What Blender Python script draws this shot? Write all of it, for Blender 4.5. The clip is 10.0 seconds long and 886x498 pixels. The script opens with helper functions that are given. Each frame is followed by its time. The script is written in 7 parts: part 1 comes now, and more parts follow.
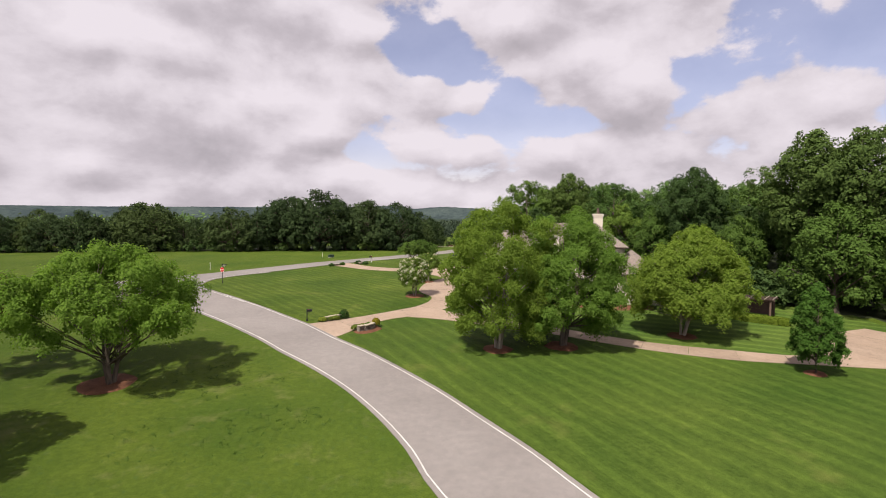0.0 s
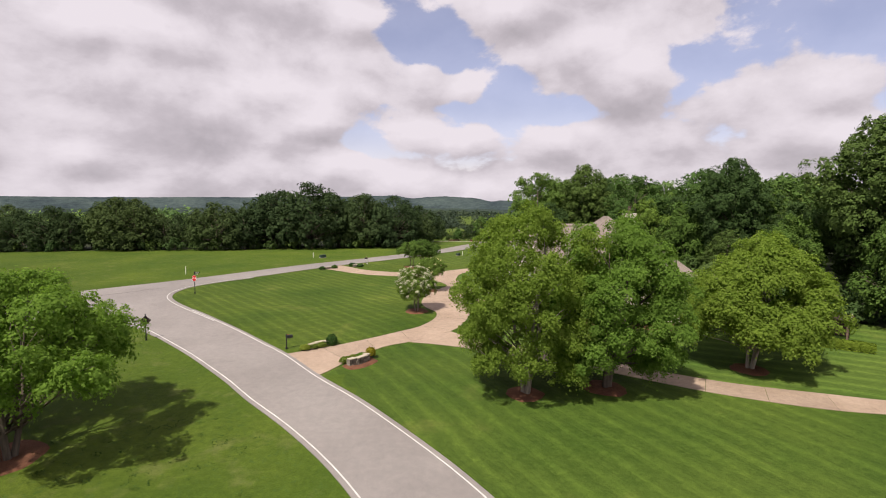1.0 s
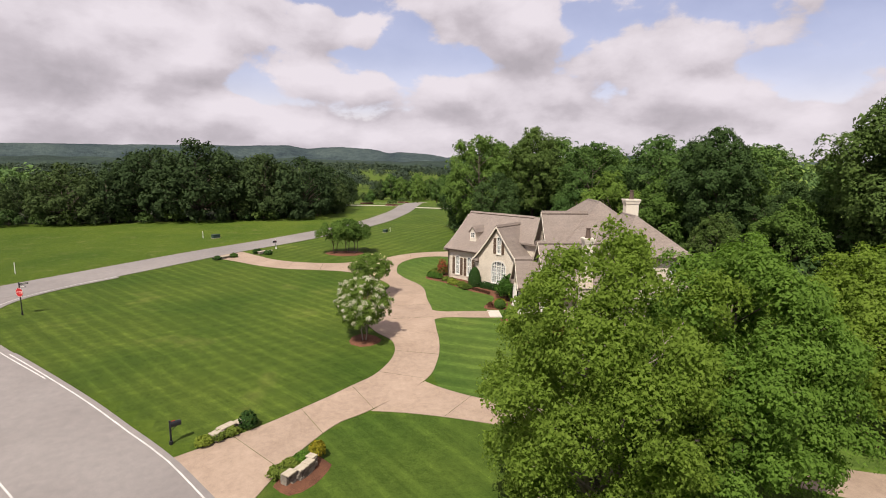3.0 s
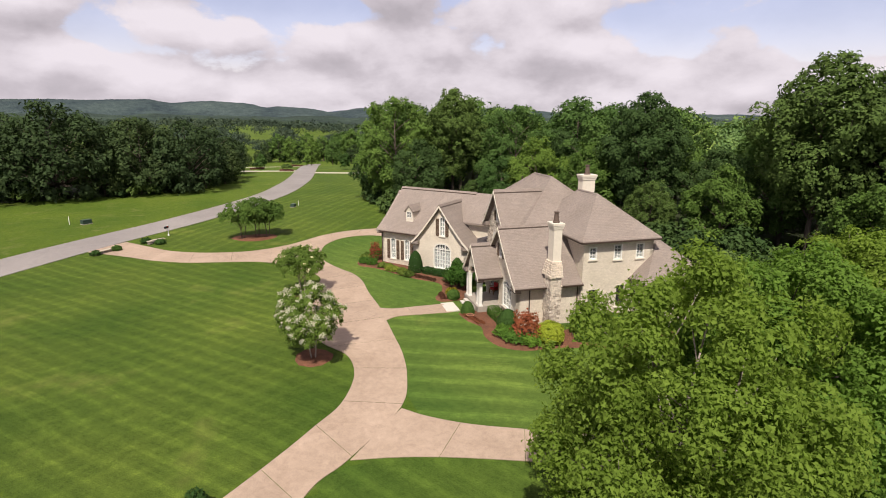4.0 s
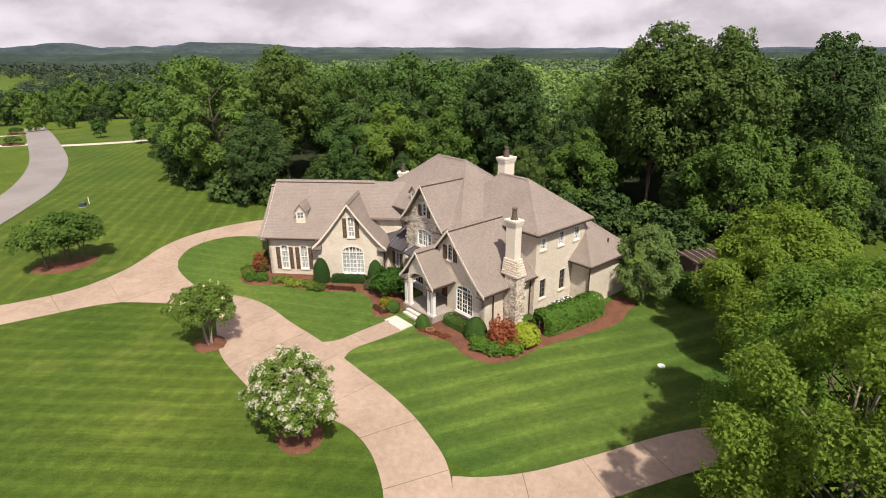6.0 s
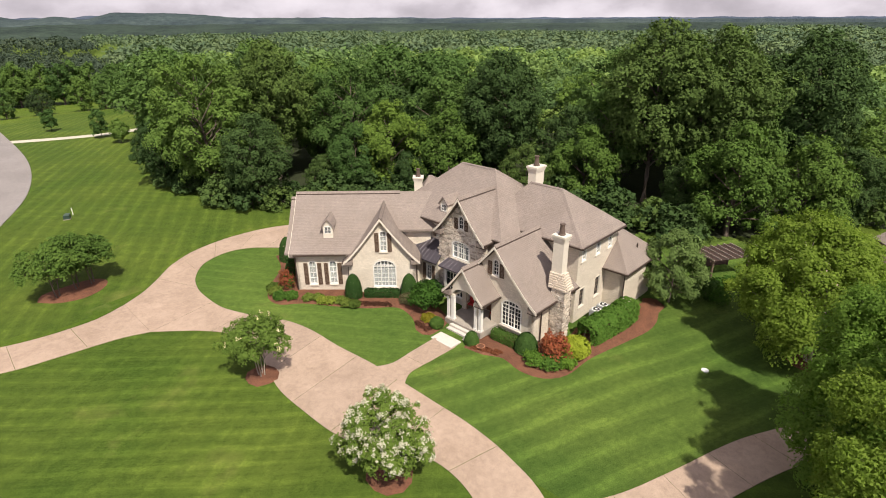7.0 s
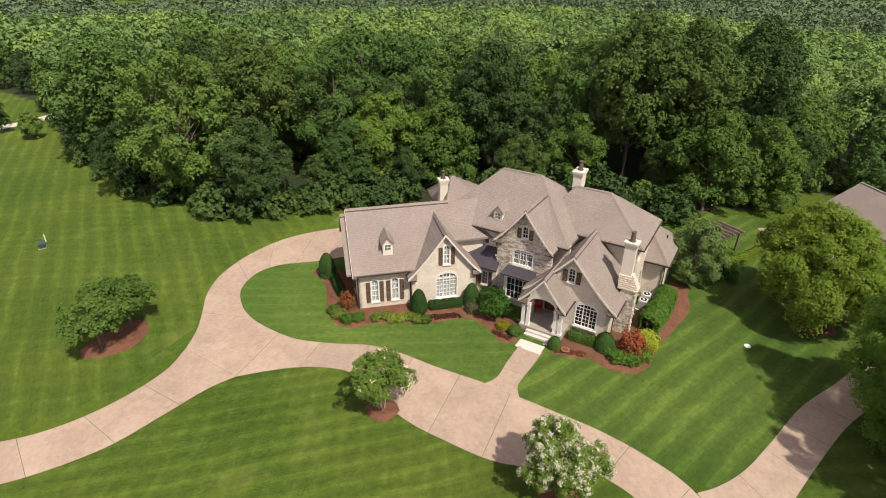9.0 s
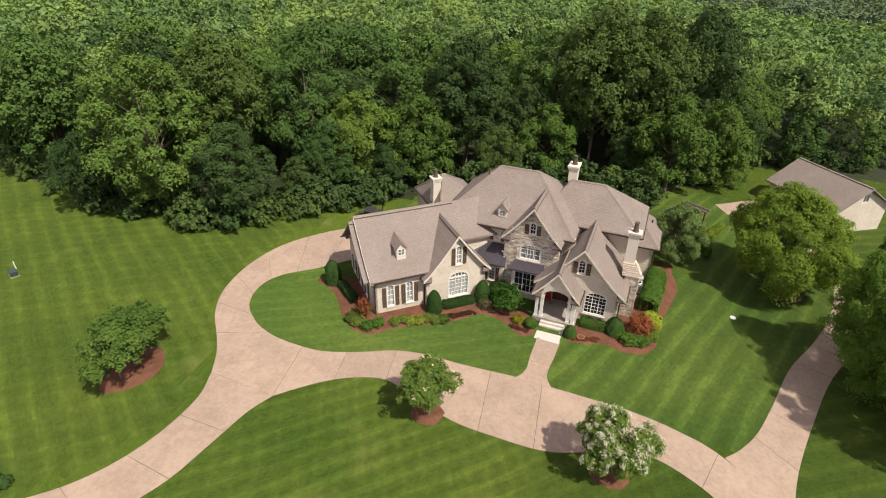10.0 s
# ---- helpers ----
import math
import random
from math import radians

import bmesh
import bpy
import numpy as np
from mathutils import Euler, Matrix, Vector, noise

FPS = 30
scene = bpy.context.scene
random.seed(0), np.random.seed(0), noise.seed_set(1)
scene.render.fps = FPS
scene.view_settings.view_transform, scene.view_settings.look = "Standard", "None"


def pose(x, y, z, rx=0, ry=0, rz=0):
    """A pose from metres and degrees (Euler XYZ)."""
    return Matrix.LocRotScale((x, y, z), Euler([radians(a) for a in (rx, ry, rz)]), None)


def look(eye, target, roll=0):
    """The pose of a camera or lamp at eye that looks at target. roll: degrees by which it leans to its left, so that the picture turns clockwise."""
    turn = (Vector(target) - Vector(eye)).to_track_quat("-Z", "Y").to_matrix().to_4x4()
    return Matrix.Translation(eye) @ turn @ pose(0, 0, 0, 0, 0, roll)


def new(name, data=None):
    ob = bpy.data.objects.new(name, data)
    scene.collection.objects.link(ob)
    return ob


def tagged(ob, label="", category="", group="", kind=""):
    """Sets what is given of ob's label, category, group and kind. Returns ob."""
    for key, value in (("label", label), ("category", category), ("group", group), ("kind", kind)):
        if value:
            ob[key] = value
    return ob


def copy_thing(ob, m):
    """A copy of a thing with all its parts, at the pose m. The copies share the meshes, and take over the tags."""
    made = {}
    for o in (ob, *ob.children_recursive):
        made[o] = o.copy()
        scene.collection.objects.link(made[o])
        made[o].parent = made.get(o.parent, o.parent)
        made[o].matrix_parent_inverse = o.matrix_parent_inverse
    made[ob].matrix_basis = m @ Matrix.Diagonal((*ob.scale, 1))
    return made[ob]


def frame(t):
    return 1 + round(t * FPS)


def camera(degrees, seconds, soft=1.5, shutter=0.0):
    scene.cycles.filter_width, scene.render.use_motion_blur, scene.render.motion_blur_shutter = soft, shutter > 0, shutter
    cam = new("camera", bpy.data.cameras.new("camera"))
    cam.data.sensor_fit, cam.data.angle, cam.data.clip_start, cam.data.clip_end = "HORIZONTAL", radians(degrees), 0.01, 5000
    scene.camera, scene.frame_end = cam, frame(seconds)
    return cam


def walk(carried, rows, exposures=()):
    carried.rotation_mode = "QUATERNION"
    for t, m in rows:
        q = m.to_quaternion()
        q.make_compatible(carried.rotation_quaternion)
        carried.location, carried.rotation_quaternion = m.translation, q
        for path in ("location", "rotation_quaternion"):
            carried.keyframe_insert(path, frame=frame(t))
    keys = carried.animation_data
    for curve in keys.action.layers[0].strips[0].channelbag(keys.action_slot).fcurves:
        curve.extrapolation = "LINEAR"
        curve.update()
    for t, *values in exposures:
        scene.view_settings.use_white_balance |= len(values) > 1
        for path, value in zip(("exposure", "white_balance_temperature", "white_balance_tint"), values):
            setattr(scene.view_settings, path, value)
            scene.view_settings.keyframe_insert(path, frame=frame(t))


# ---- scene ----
cam = camera(78.2, 10.0, soft=1.0)
METRES, EYE, TILT, LEAN, TURN = 82.0, 9.5, -2.9, 0.0, 0.0
PATH = [
    (0, (0.331, 0.532, 9.265), (0.338, 2.529, 9.154), 0.1),
    (0.5, (0.015, 5.873, 9.802), (0.016, 7.869, 9.675), -0.1),
    (1, (-0.585, 10.938, 10.592), (-0.57, 12.932, 10.442), -0.1),
    (1.5, (-1.39, 15.638, 11.337), (-1.329, 17.629, 11.167), -0.0),
    (2, (-2.329, 19.974, 12.091), (-2.182, 21.958, 11.885), 0.1),
    (2.5, (-3.61, 24.211, 12.642), (-3.367, 26.18, 12.387), 0.5),
    (4, (-8.134, 35.632, 14.854), (-7.37, 37.417, 14.374), 0.2),
    (4.5, (-9.994, 38.876, 15.613), (-9.042, 40.546, 15.062), -0.0),
    (5, (-11.792, 42.062, 16.355), (-10.677, 43.605, 15.743), -0.2),
    (5.5, (-13.671, 45.149, 17.12), (-12.37, 46.522, 16.469), -0.2),
    (7, (-18.552, 54.247, 21.157), (-17.058, 55.321, 20.373), -0.4),
    (7.5, (-20.269, 57.357, 22.285), (-18.735, 58.344, 21.466), -0.1),
    (8, (-21.781, 60.578, 23.537), (-20.217, 61.481, 22.677), 0.1),
    (8.5, (-23.287, 63.78, 24.784), (-21.693, 64.587, 23.884), 0.3),
    (9, (-24.648, 66.934, 25.837), (-23.019, 67.619, 24.902), 0.5),
    (9.5, (-26.008, 70.203, 26.845), (-24.346, 70.756, 25.879), 0.7),
    (10, (-26.933, 73.445, 27.896), (-25.255, 73.871, 26.896), 0.7),
]
walk(cam, [(t, look(eye, target, roll)) for t, eye, target, roll in PATH], [(0.0, 0.03), (2.5, 0.0), (4.5, 0.10), (5.5, 0.16), (7.0, 0.19), (10.0, 0.07)])

# ---- light ----
SUN_TO = Vector((-0.52, -0.855, 1.38)).normalized()      # towards the sun
sun = new("sun", bpy.data.lights.new("sun", "SUN"))
sun.data.energy, sun.data.angle, sun.data.color = 5.7, radians(0.9), (1.0, 0.925, 0.81)
sun.rotation_euler = SUN_TO.to_track_quat("Z", "Y").to_euler()
scene.view_settings.exposure = 0.24

world = bpy.data.worlds.new("sky")
scene.world = world
world.use_nodes = True


def build_sky():
    nt = world.node_tree
    nt.nodes.clear()
    nd, lk = nt.nodes.new, nt.links.new
    out = nd("ShaderNodeOutputWorld")
    sky = nd("ShaderNodeTexSky")
    sky.sky_type, sky.sun_disc = "NISHITA", False
    sky.sun_elevation = math.asin(SUN_TO.z)
    sky.sun_rotation = math.atan2(SUN_TO.x, SUN_TO.y)
    sky.air_density, sky.dust_density = 1.0, 0.6
    bg_sky = nd("ShaderNodeBackground")
    bg_sky.inputs["Strength"].default_value = 0.125
    tc = nd("ShaderNodeTexCoord")
    sep = nd("ShaderNodeSeparateXYZ")
    lk(tc.outputs["Generated"], sep.inputs[0])

    def m(op, a, b=None, c=None):
        n = nd("ShaderNodeMath")
        n.operation = op
        for i, v in enumerate((a, b, c)):
            if v is None:
                continue
            if isinstance(v, (int, float)):
                n.inputs[i].default_value = v
            else:
                lk(v, n.inputs[i])
        return n.outputs[0]

    # clouds are drawn on the dome itself, flattened a little towards the horizon
    low = m("ADD", sep.outputs[2], 0.10)
    flat = m("POWER", m("MAXIMUM", low, 0.02), 0.62)
    co = nd("ShaderNodeCombineXYZ")
    lk(sep.outputs[0], co.inputs[0])
    lk(sep.outputs[1], co.inputs[1])
    lk(m("ADD", m("MULTIPLY", flat, 0.75), m("MULTIPLY", sep.outputs[2], 0.9)), co.inputs[2])

    def shifted(off):
        mp = nd("ShaderNodeMapping")
        mp.inputs["Location"].default_value = off
        lk(co.outputs[0], mp.inputs["Vector"])
        return mp.outputs[0]

    def fbm(vec, scale, detail, rough, distort=0.0):
        n = nd("ShaderNodeTexNoise")
        n.inputs["Scale"].default_value, n.inputs["Detail"].default_value = scale, detail
        n.inputs["Roughness"].default_value, n.inputs["Distortion"].default_value = rough, distort
        lk(vec, n.inputs["Vector"])
        return n.outputs["Fac"]

    def ramp(fac, stops, ease="EASE"):
        r = nd("ShaderNodeValToRGB")
        r.color_ramp.interpolation = ease
        for i, (p, c) in enumerate(stops):
            e = r.color_ramp.elements[i] if i < 2 else r.color_ramp.elements.new(p)
            e.position, e.color = p, (*c, 1)
        lk(fac, r.inputs[0])
        return r.outputs[0]

    def toward(d, tight, weight):
        """A soft swelling of the cover round one bearing of the sky."""
        vm = nd("ShaderNodeVectorMath")
        vm.operation = "DOT_PRODUCT"
        lk(tc.outputs["Generated"], vm.inputs[0])
        vm.inputs[1].default_value = Vector(d).normalized()
        return m("MULTIPLY", m("POWER", m("MAXIMUM", vm.outputs["Value"], 0.0), tight), weight)

    def density(off):
        v = shifted(off)
        a = fbm(v, 2.4, 10, 0.54, 0.1)
        b = fbm(v, 8.0, 8, 0.58, 0.2)
        vo = nd("ShaderNodeTexVoronoi")
        vo.feature = "SMOOTH_F1"
        vo.inputs["Scale"].default_value = 8.5
        vo.inputs["Smoothness"].default_value = 0.5
        lk(v, vo.inputs["Vector"])
        puff = m("SUBTRACT", 0.75, vo.outputs["Distance"])
        return m("ADD", m("ADD", m("MULTIPLY", a, 0.58), m("MULTIPLY", b, 0.22)), m("MULTIPLY", puff, 0.20))

    here = density((0.35, 1.9, 0.6))
    sunward = density((0.35 - 0.01, 1.9 - 0.012, 0.6 + 0.055))
    cover = m("ADD", here, 0.0)
    # broad banks and gaps of the cover, by bearing
    for d, tight, weight in (((-0.11, 1, 0.35), 600, -0.09), ((-0.02, 1, 0.30), 700, -0.10), ((0.12, 1, 0.21), 600, -0.12), ((0.22, 1, 0.165), 900, -0.08), ((0.45, 1, 0.26), 700, -0.12),
                             ((0.59, 1, 0.31), 900, -0.07), ((0.78, 1, 0.40), 500, -0.08), ((-0.02, 1, 0.215), 1500, 0.10), ((0.72, 1, 0.22), 160, 0.10), ((-0.5, 1, 0.2), 10, 0.10), ((0.22, 1, 0.38), 200, 0.10)):
        cover = m("ADD", cover, toward(d, tight, weight))
    cover = m("ADD", cover, m("MULTIPLY", m("MAXIMUM", m("SUBTRACT", 0.11, sep.outputs[2]), 0.0), 1.6))
    mask = ramp(cover, [(0.412, (0.20, 0.20, 0.20)), (0.445, (1, 1, 1))])
    # lit tops, grey undersides: how much denser the cloud is away from the sun, with broad grey banks
    lit = m("MULTIPLY", m("SUBTRACT", here, sunward), 4.3)
    bank = m("MULTIPLY", m("SUBTRACT", fbm(shifted((4.2, 0.3, 2.6)), 2.6, 6, 0.55), 0.5), -0.75)
    edge = m("MULTIPLY", m("SUBTRACT", cover, 0.47), -0.45)
    shade = m("ADD", m("ADD", m("ADD", lit, bank), edge), m("ADD", toward((-0.45, 0.86, 0.16), 14, -0.10), toward((0.75, 0.66, 0.08), 5, -0.16)))
    tone = ramp(m("ADD", shade, 0.66), [(0.0, (0.74, 0.668, 0.728)), (0.90, (1.34, 1.225, 1.31)), (0.32, (0.93, 0.838, 0.91)), (0.58, (1.16, 1.055, 1.135))], "LINEAR")
    tint = nd("ShaderNodeMix")
    tint.data_type, tint.blend_type = "RGBA", "MULTIPLY"
    tint.inputs[0].default_value = 1.0
    lk(sky.outputs[0], tint.inputs[6])
    tint.inputs[7].default_value = (1.30, 1.0, 1.05, 1)
    bg_cloud = nd("ShaderNodeBackground")
    bg_cloud.inputs["Strength"].default_value = 0.62
    lk(tone, bg_cloud.inputs["Color"])
    lk(tint.outputs[2], bg_sky.inputs["Color"])
    mix = nd("ShaderNodeMixShader")
    lk(mask, mix.inputs[0])
    lk(bg_sky.outputs[0], mix.inputs[1])
    lk(bg_cloud.outputs[0], mix.inputs[2])
    lk(mix.outputs[0], out.inputs[0])


build_sky()

# ---- materials ----


class Nodes:
    """A material with a Principled shader and small helpers for its nodes."""

    def __init__(self, name, rough=0.8, metal=0.0, spec=0.3):
        self.mat = bpy.data.materials.new(name)
        self.mat.use_nodes = True
        self.nt = self.mat.node_tree
        self.b = self.nt.nodes["Principled BSDF"]
        self.b.inputs["Roughness"].default_value = rough
        self.b.inputs["Metallic"].default_value = metal
        self.b.inputs["Specular IOR Level"].default_value = spec
        self.co = self.nd("ShaderNodeTexCoord").outputs["Object"]

    def nd(self, kind):
        return self.nt.nodes.new(kind)

    def lk(self, a, b):
        self.nt.links.new(a, b)

    def noise(self, scale, detail=4, rough=0.55, co=None, stretch=None):
        n = self.nd("ShaderNodeTexNoise")
        n.inputs["Scale"].default_value, n.inputs["Detail"].default_value, n.inputs["Roughness"].default_value = scale, detail, rough
        src = co or self.co
        if stretch:
            mp = self.nd("ShaderNodeMapping")
            mp.inputs["Scale"].default_value = stretch
            self.lk(src, mp.inputs["Vector"])
            src = mp.outputs[0]
        self.lk(src, n.inputs["Vector"])
        return n.outputs["Fac"]

    def ramp(self, fac, stops):
        r = self.nd("ShaderNodeValToRGB")
        for i, (p, c) in enumerate(stops):
            e = r.color_ramp.elements[i] if i < 2 else r.color_ramp.elements.new(p)
            e.position, e.color = p, (*c, 1)
        self.lk(fac, r.inputs[0])
        return r.outputs[0]

    def mix(self, fac, a, b, mode="MIX"):
        n = self.nd("ShaderNodeMix")
        n.data_type, n.blend_type = "RGBA", mode
        for k, v in ((0, fac), (6, a), (7, b)):
            if isinstance(v, (int, float)):
                n.inputs[k].default_value = v
            elif isinstance(v, tuple):
                n.inputs[k].default_value = (*v, 1)
            else:
                self.lk(v, n.inputs[k])
        return n.outputs[2]

    def math(self, op, a, b=None):
        n = self.nd("ShaderNodeMath")
        n.operation = op
        for i, v in enumerate((a, b)):
            if v is None:
                continue
            if isinstance(v, (int, float)):
                n.inputs[i].default_value = v
            else:
                self.lk(v, n.inputs[i])
        return n.outputs[0]

    def bump(self, height, strength, dist):
        n = self.nd("ShaderNodeBump")
        n.inputs["Strength"].default_value, n.inputs["Distance"].default_value = strength, dist
        self.lk(height, n.inputs["Height"])
        self.lk(n.outputs[0], self.b.inputs["Normal"])

    def color(self, c):
        if isinstance(c, tuple):
            self.b.inputs["Base Color"].default_value = (*c, 1)
        else:
            self.lk(c, self.b.inputs["Base Color"])
        return self

    def island(self):
        return self.nd("ShaderNodeNewGeometry").outputs["Random Per Island"]

    def own(self):
        return self.nd("ShaderNodeObjectInfo").outputs["Random"]


def plain(name, c, rough=0.7, metal=0.0, var=0.12, scale=6.0, bump=0.0, spec=0.3):
    """A nearly plain surface: two scales of mottling and a fine relief."""
    n = Nodes(name, rough, metal, spec)
    a = n.noise(scale, 5)
    b = n.noise(scale * 9, 4)
    f = n.math("ADD", n.math("MULTIPLY", a, 0.65), n.math("MULTIPLY", b, 0.35))
    lo, hi = tuple(v * (1 - var) for v in c), tuple(min(1, v * (1 + var)) for v in c)
    n.color(n.ramp(f, [(0.3, lo), (0.7, hi)]))
    if bump:
        n.bump(b, 0.5, bump)
    return n.mat


def leaf_material(name, dark, mid, light, through_light=0.3, patch=None, vary=1.0, glow=1.0):
    n = Nodes(name, 0.75, 0.0, 0.05)
    w = 0.22 if patch else 0.26
    r = n.math("ADD", n.math("MULTIPLY", n.island(), w), n.math("MULTIPLY", n.noise(0.5 if patch else 1.1, 2), 0.92 - w))
    stops = [(0.0, dark), (1.0, light), (0.45, mid)]
    c = n.ramp(r, stops)
    big = n.noise(0.45, 3)
    c = n.mix(n.math("MULTIPLY", big, 0.6), c, tuple(v * 0.62 for v in mid), "MIX")
    own = n.own()
    if patch:
        # canopy of many trees in one mesh: one tone for each crown
        cell = n.nd("ShaderNodeTexVoronoi")
        cell.inputs["Scale"].default_value = patch
        n.lk(n.co, cell.inputs["Vector"])
        sp = n.nd("ShaderNodeSeparateColor")
        n.lk(cell.outputs["Color"], sp.inputs[0])
        own = sp.outputs[0]
    tint = n.ramp(own, [(0.0, (1 - 0.42 * vary, 1 - 0.34 * vary, 1 - 0.36 * vary)), (1.0, (1 + 0.55 * vary, 1 + 0.40 * vary, 1.0)), (0.5, (1.0, 1.0, 0.95))])
    c = n.mix(1.0, c, tint, "MULTIPLY")
    n.color(c)
    tr = n.nd("ShaderNodeBsdfTranslucent")
    n.lk(n.mix(1.0, c, (glow * 0.93, glow, glow * 0.6), "MULTIPLY"), tr.inputs["Color"])
    ms = n.nd("ShaderNodeMixShader")
    ms.inputs[0].default_value = through_light
    n.lk(n.b.outputs[0], ms.inputs[1])
    n.lk(tr.outputs[0], ms.inputs[2])
    n.lk(ms.outputs[0], n.nt.nodes["Material Output"].inputs["Surface"])
    return n.mat


def grass(name, angle=None, pitch=1.06, contrast=0.5, cross=None, rough_lawn=False, lush=0.0, tone=(1.0, 1.0, 1.0)):
    """Lawn; angle: degrees of the mowing stripes from the x axis, cross: a second, fainter set."""
    n = Nodes(name, 0.85, 0.0, 0.06)
    n.b.inputs["Diffuse Roughness"].default_value = 1.0
    a, b, c = n.noise(0.09, 4), n.noise(2.4, 6, 0.65), n.noise(16, 4)
    base = n.ramp(a, [(0.3, (0.047, 0.079, 0.014)), (0.72, (0.083, 0.112, 0.021))])
    tuft = n.ramp(b, [(0.30, (0.74, 0.78, 0.72)), (0.72, (1.18, 1.15, 1.08))])
    col = n.mix(1.0, base, tuft, "MULTIPLY")
    col = n.mix(1.0, col, n.ramp(c, [(0.3, (0.72, 0.74, 0.7)), (0.7, (1.2, 1.18, 1.15))]), "MULTIPLY")
    if lush:
        col = n.mix(1.0, col, (1 - 0.14 * lush, 1 + 0.08 * lush, 1.0), "MULTIPLY")
    col = n.mix(1.0, col, tone, "MULTIPLY")
    if rough_lawn:
        col = n.mix(1.0, col, (0.97, 0.97, 0.92), "MULTIPLY")
        col = n.mix(n.ramp(n.noise(2.6, 5, 0.7), [(0.56, (0, 0, 0)), (0.70, (0.55, 0.55, 0.55))]), col, (0.045, 0.085, 0.022))
        col = n.mix(n.ramp(n.noise(0.5, 6, 0.65), [(0.55, (0, 0, 0)), (0.75, (0.5, 0.5, 0.5))]), col, (0.15, 0.15, 0.055))
    wob = n.math("MULTIPLY", n.noise(0.12, 3), 1.1)

    def turned(deg, stretch):
        a = n.nd("ShaderNodeMapping")
        a.inputs["Rotation"].default_value = (0, 0, -radians(deg))
        n.lk(n.co, a.inputs["Vector"])
        b = n.nd("ShaderNodeMapping")
        b.inputs["Scale"].default_value = stretch
        n.lk(a.outputs[0], b.inputs["Vector"])
        return b.outputs[0]

    def stripes(deg, width):
        sp = n.nd("ShaderNodeSeparateXYZ")
        n.lk(n.co, sp.inputs[0])
        t = radians(deg)
        d = n.math("ADD", n.math("MULTIPLY", sp.outputs[0], -math.sin(t)), n.math("MULTIPLY", sp.outputs[1], math.cos(t)))
        d = n.math("ADD", d, wob)
        w = n.math("SINE", n.math("MULTIPLY", d, math.pi / width))
        return n.math("ADD", n.math("MULTIPLY", w, 0.5), 0.5)

    for deg, k in ((angle, contrast), (cross, contrast * 0.45)):
        if deg is None:
            continue
        f = n.math("ADD", n.math("MULTIPLY", stripes(deg, pitch), 0.8), n.math("MULTIPLY", n.noise(1.0, 4, 0.6, co=turned(deg, (0.10, 2.6, 1))), 0.45))
        f = n.math("ADD", f, n.math("MULTIPLY", n.math("SUBTRACT", n.noise(0.16, 4, 0.6), 0.5), 1.3))
        lay = n.ramp(f, [(0.25, (1 - 0.24 * k, 1 - 0.22 * k, 1 - 0.2 * k)), (1.0, (1 + 0.54 * k, 1 + 0.48 * k, 1 + 0.40 * k)), (0.62, (1 - 0.06 * k,) * 3), (0.86, (1 + 0.14 * k, 1 + 0.12 * k, 1 + 0.1 * k))])
        col = n.mix(1.0, col, lay, "MULTIPLY")
    if angle is not None:
        # wheel lines and cut blades along the mowing, and dry patches
        col = n.mix(1.0, col, n.ramp(n.noise(1.0, 5, 0.65, co=turned(angle, (0.35, 5.5, 1))), [(0.3, (0.86, 0.87, 0.86)), (0.72, (1.15, 1.13, 1.1))]), "MULTIPLY")
        col = n.mix(n.ramp(n.noise(0.16, 5, 0.6), [(0.60, (0, 0, 0)), (0.78, (0.45, 0.45, 0.45))]), col, (0.175, 0.165, 0.048))
    n.color(col)
    n.bump(n.math("ADD", c, n.math("MULTIPLY", n.noise(45, 3), 0.7)), 0.8, 0.05)
    return n.mat


def make_asphalt():
    n = Nodes("asphalt", 0.85, 0.0, 0.25)
    a, b, c = n.noise(0.12, 5, 0.6), n.noise(2.2, 5, 0.6), n.noise(60, 3)
    col = n.ramp(a, [(0.3, (0.208, 0.187, 0.178)), (0.7, (0.268, 0.243, 0.231))])
    col = n.mix(1.0, col, n.ramp(b, [(0.3, (0.9, 0.9, 0.9)), (0.75, (1.07, 1.06, 1.05))]), "MULTIPLY")
    col = n.mix(1.0, col, n.ramp(c, [(0.3, (0.82, 0.82, 0.82)), (0.7, (1.13, 1.13, 1.13))]), "MULTIPLY")
    n.color(col)
    n.bump(c, 0.5, 0.01)
    return n.mat


def make_paving():
    n = Nodes("exposed_aggregate", 0.85, 0.0, 0.25)
    a, b, c = n.noise(0.35, 5, 0.6), n.noise(3.0, 5, 0.6), n.noise(70, 3)
    col = n.ramp(a, [(0.3, (0.315, 0.238, 0.182)), (0.7, (0.392, 0.302, 0.235))])
    col = n.mix(1.0, col, n.ramp(b, [(0.3, (0.86, 0.85, 0.84)), (0.75, (1.08, 1.07, 1.06))]), "MULTIPLY")
    col = n.mix(1.0, col, n.ramp(c, [(0.3, (0.78, 0.78, 0.78)), (0.7, (1.18, 1.16, 1.14))]), "MULTIPLY")
    vein = n.math("ABSOLUTE", n.math("SUBTRACT", n.noise(0.42, 5, 0.6), 0.5))
    col = n.mix(1.0, col, n.ramp(vein, [(0.0, (0.925, 0.92, 0.915)), (0.045, (1.0, 1.0, 1.0))]), "MULTIPLY")
    col = n.mix(1.0, col, n.ramp(n.own(), [(0.0, (0.94, 0.94, 0.94)), (1.0, (1.05, 1.045, 1.04))]), "MULTIPLY")
    n.color(col)
    n.bump(c, 0.5, 0.012)
    return n.mat


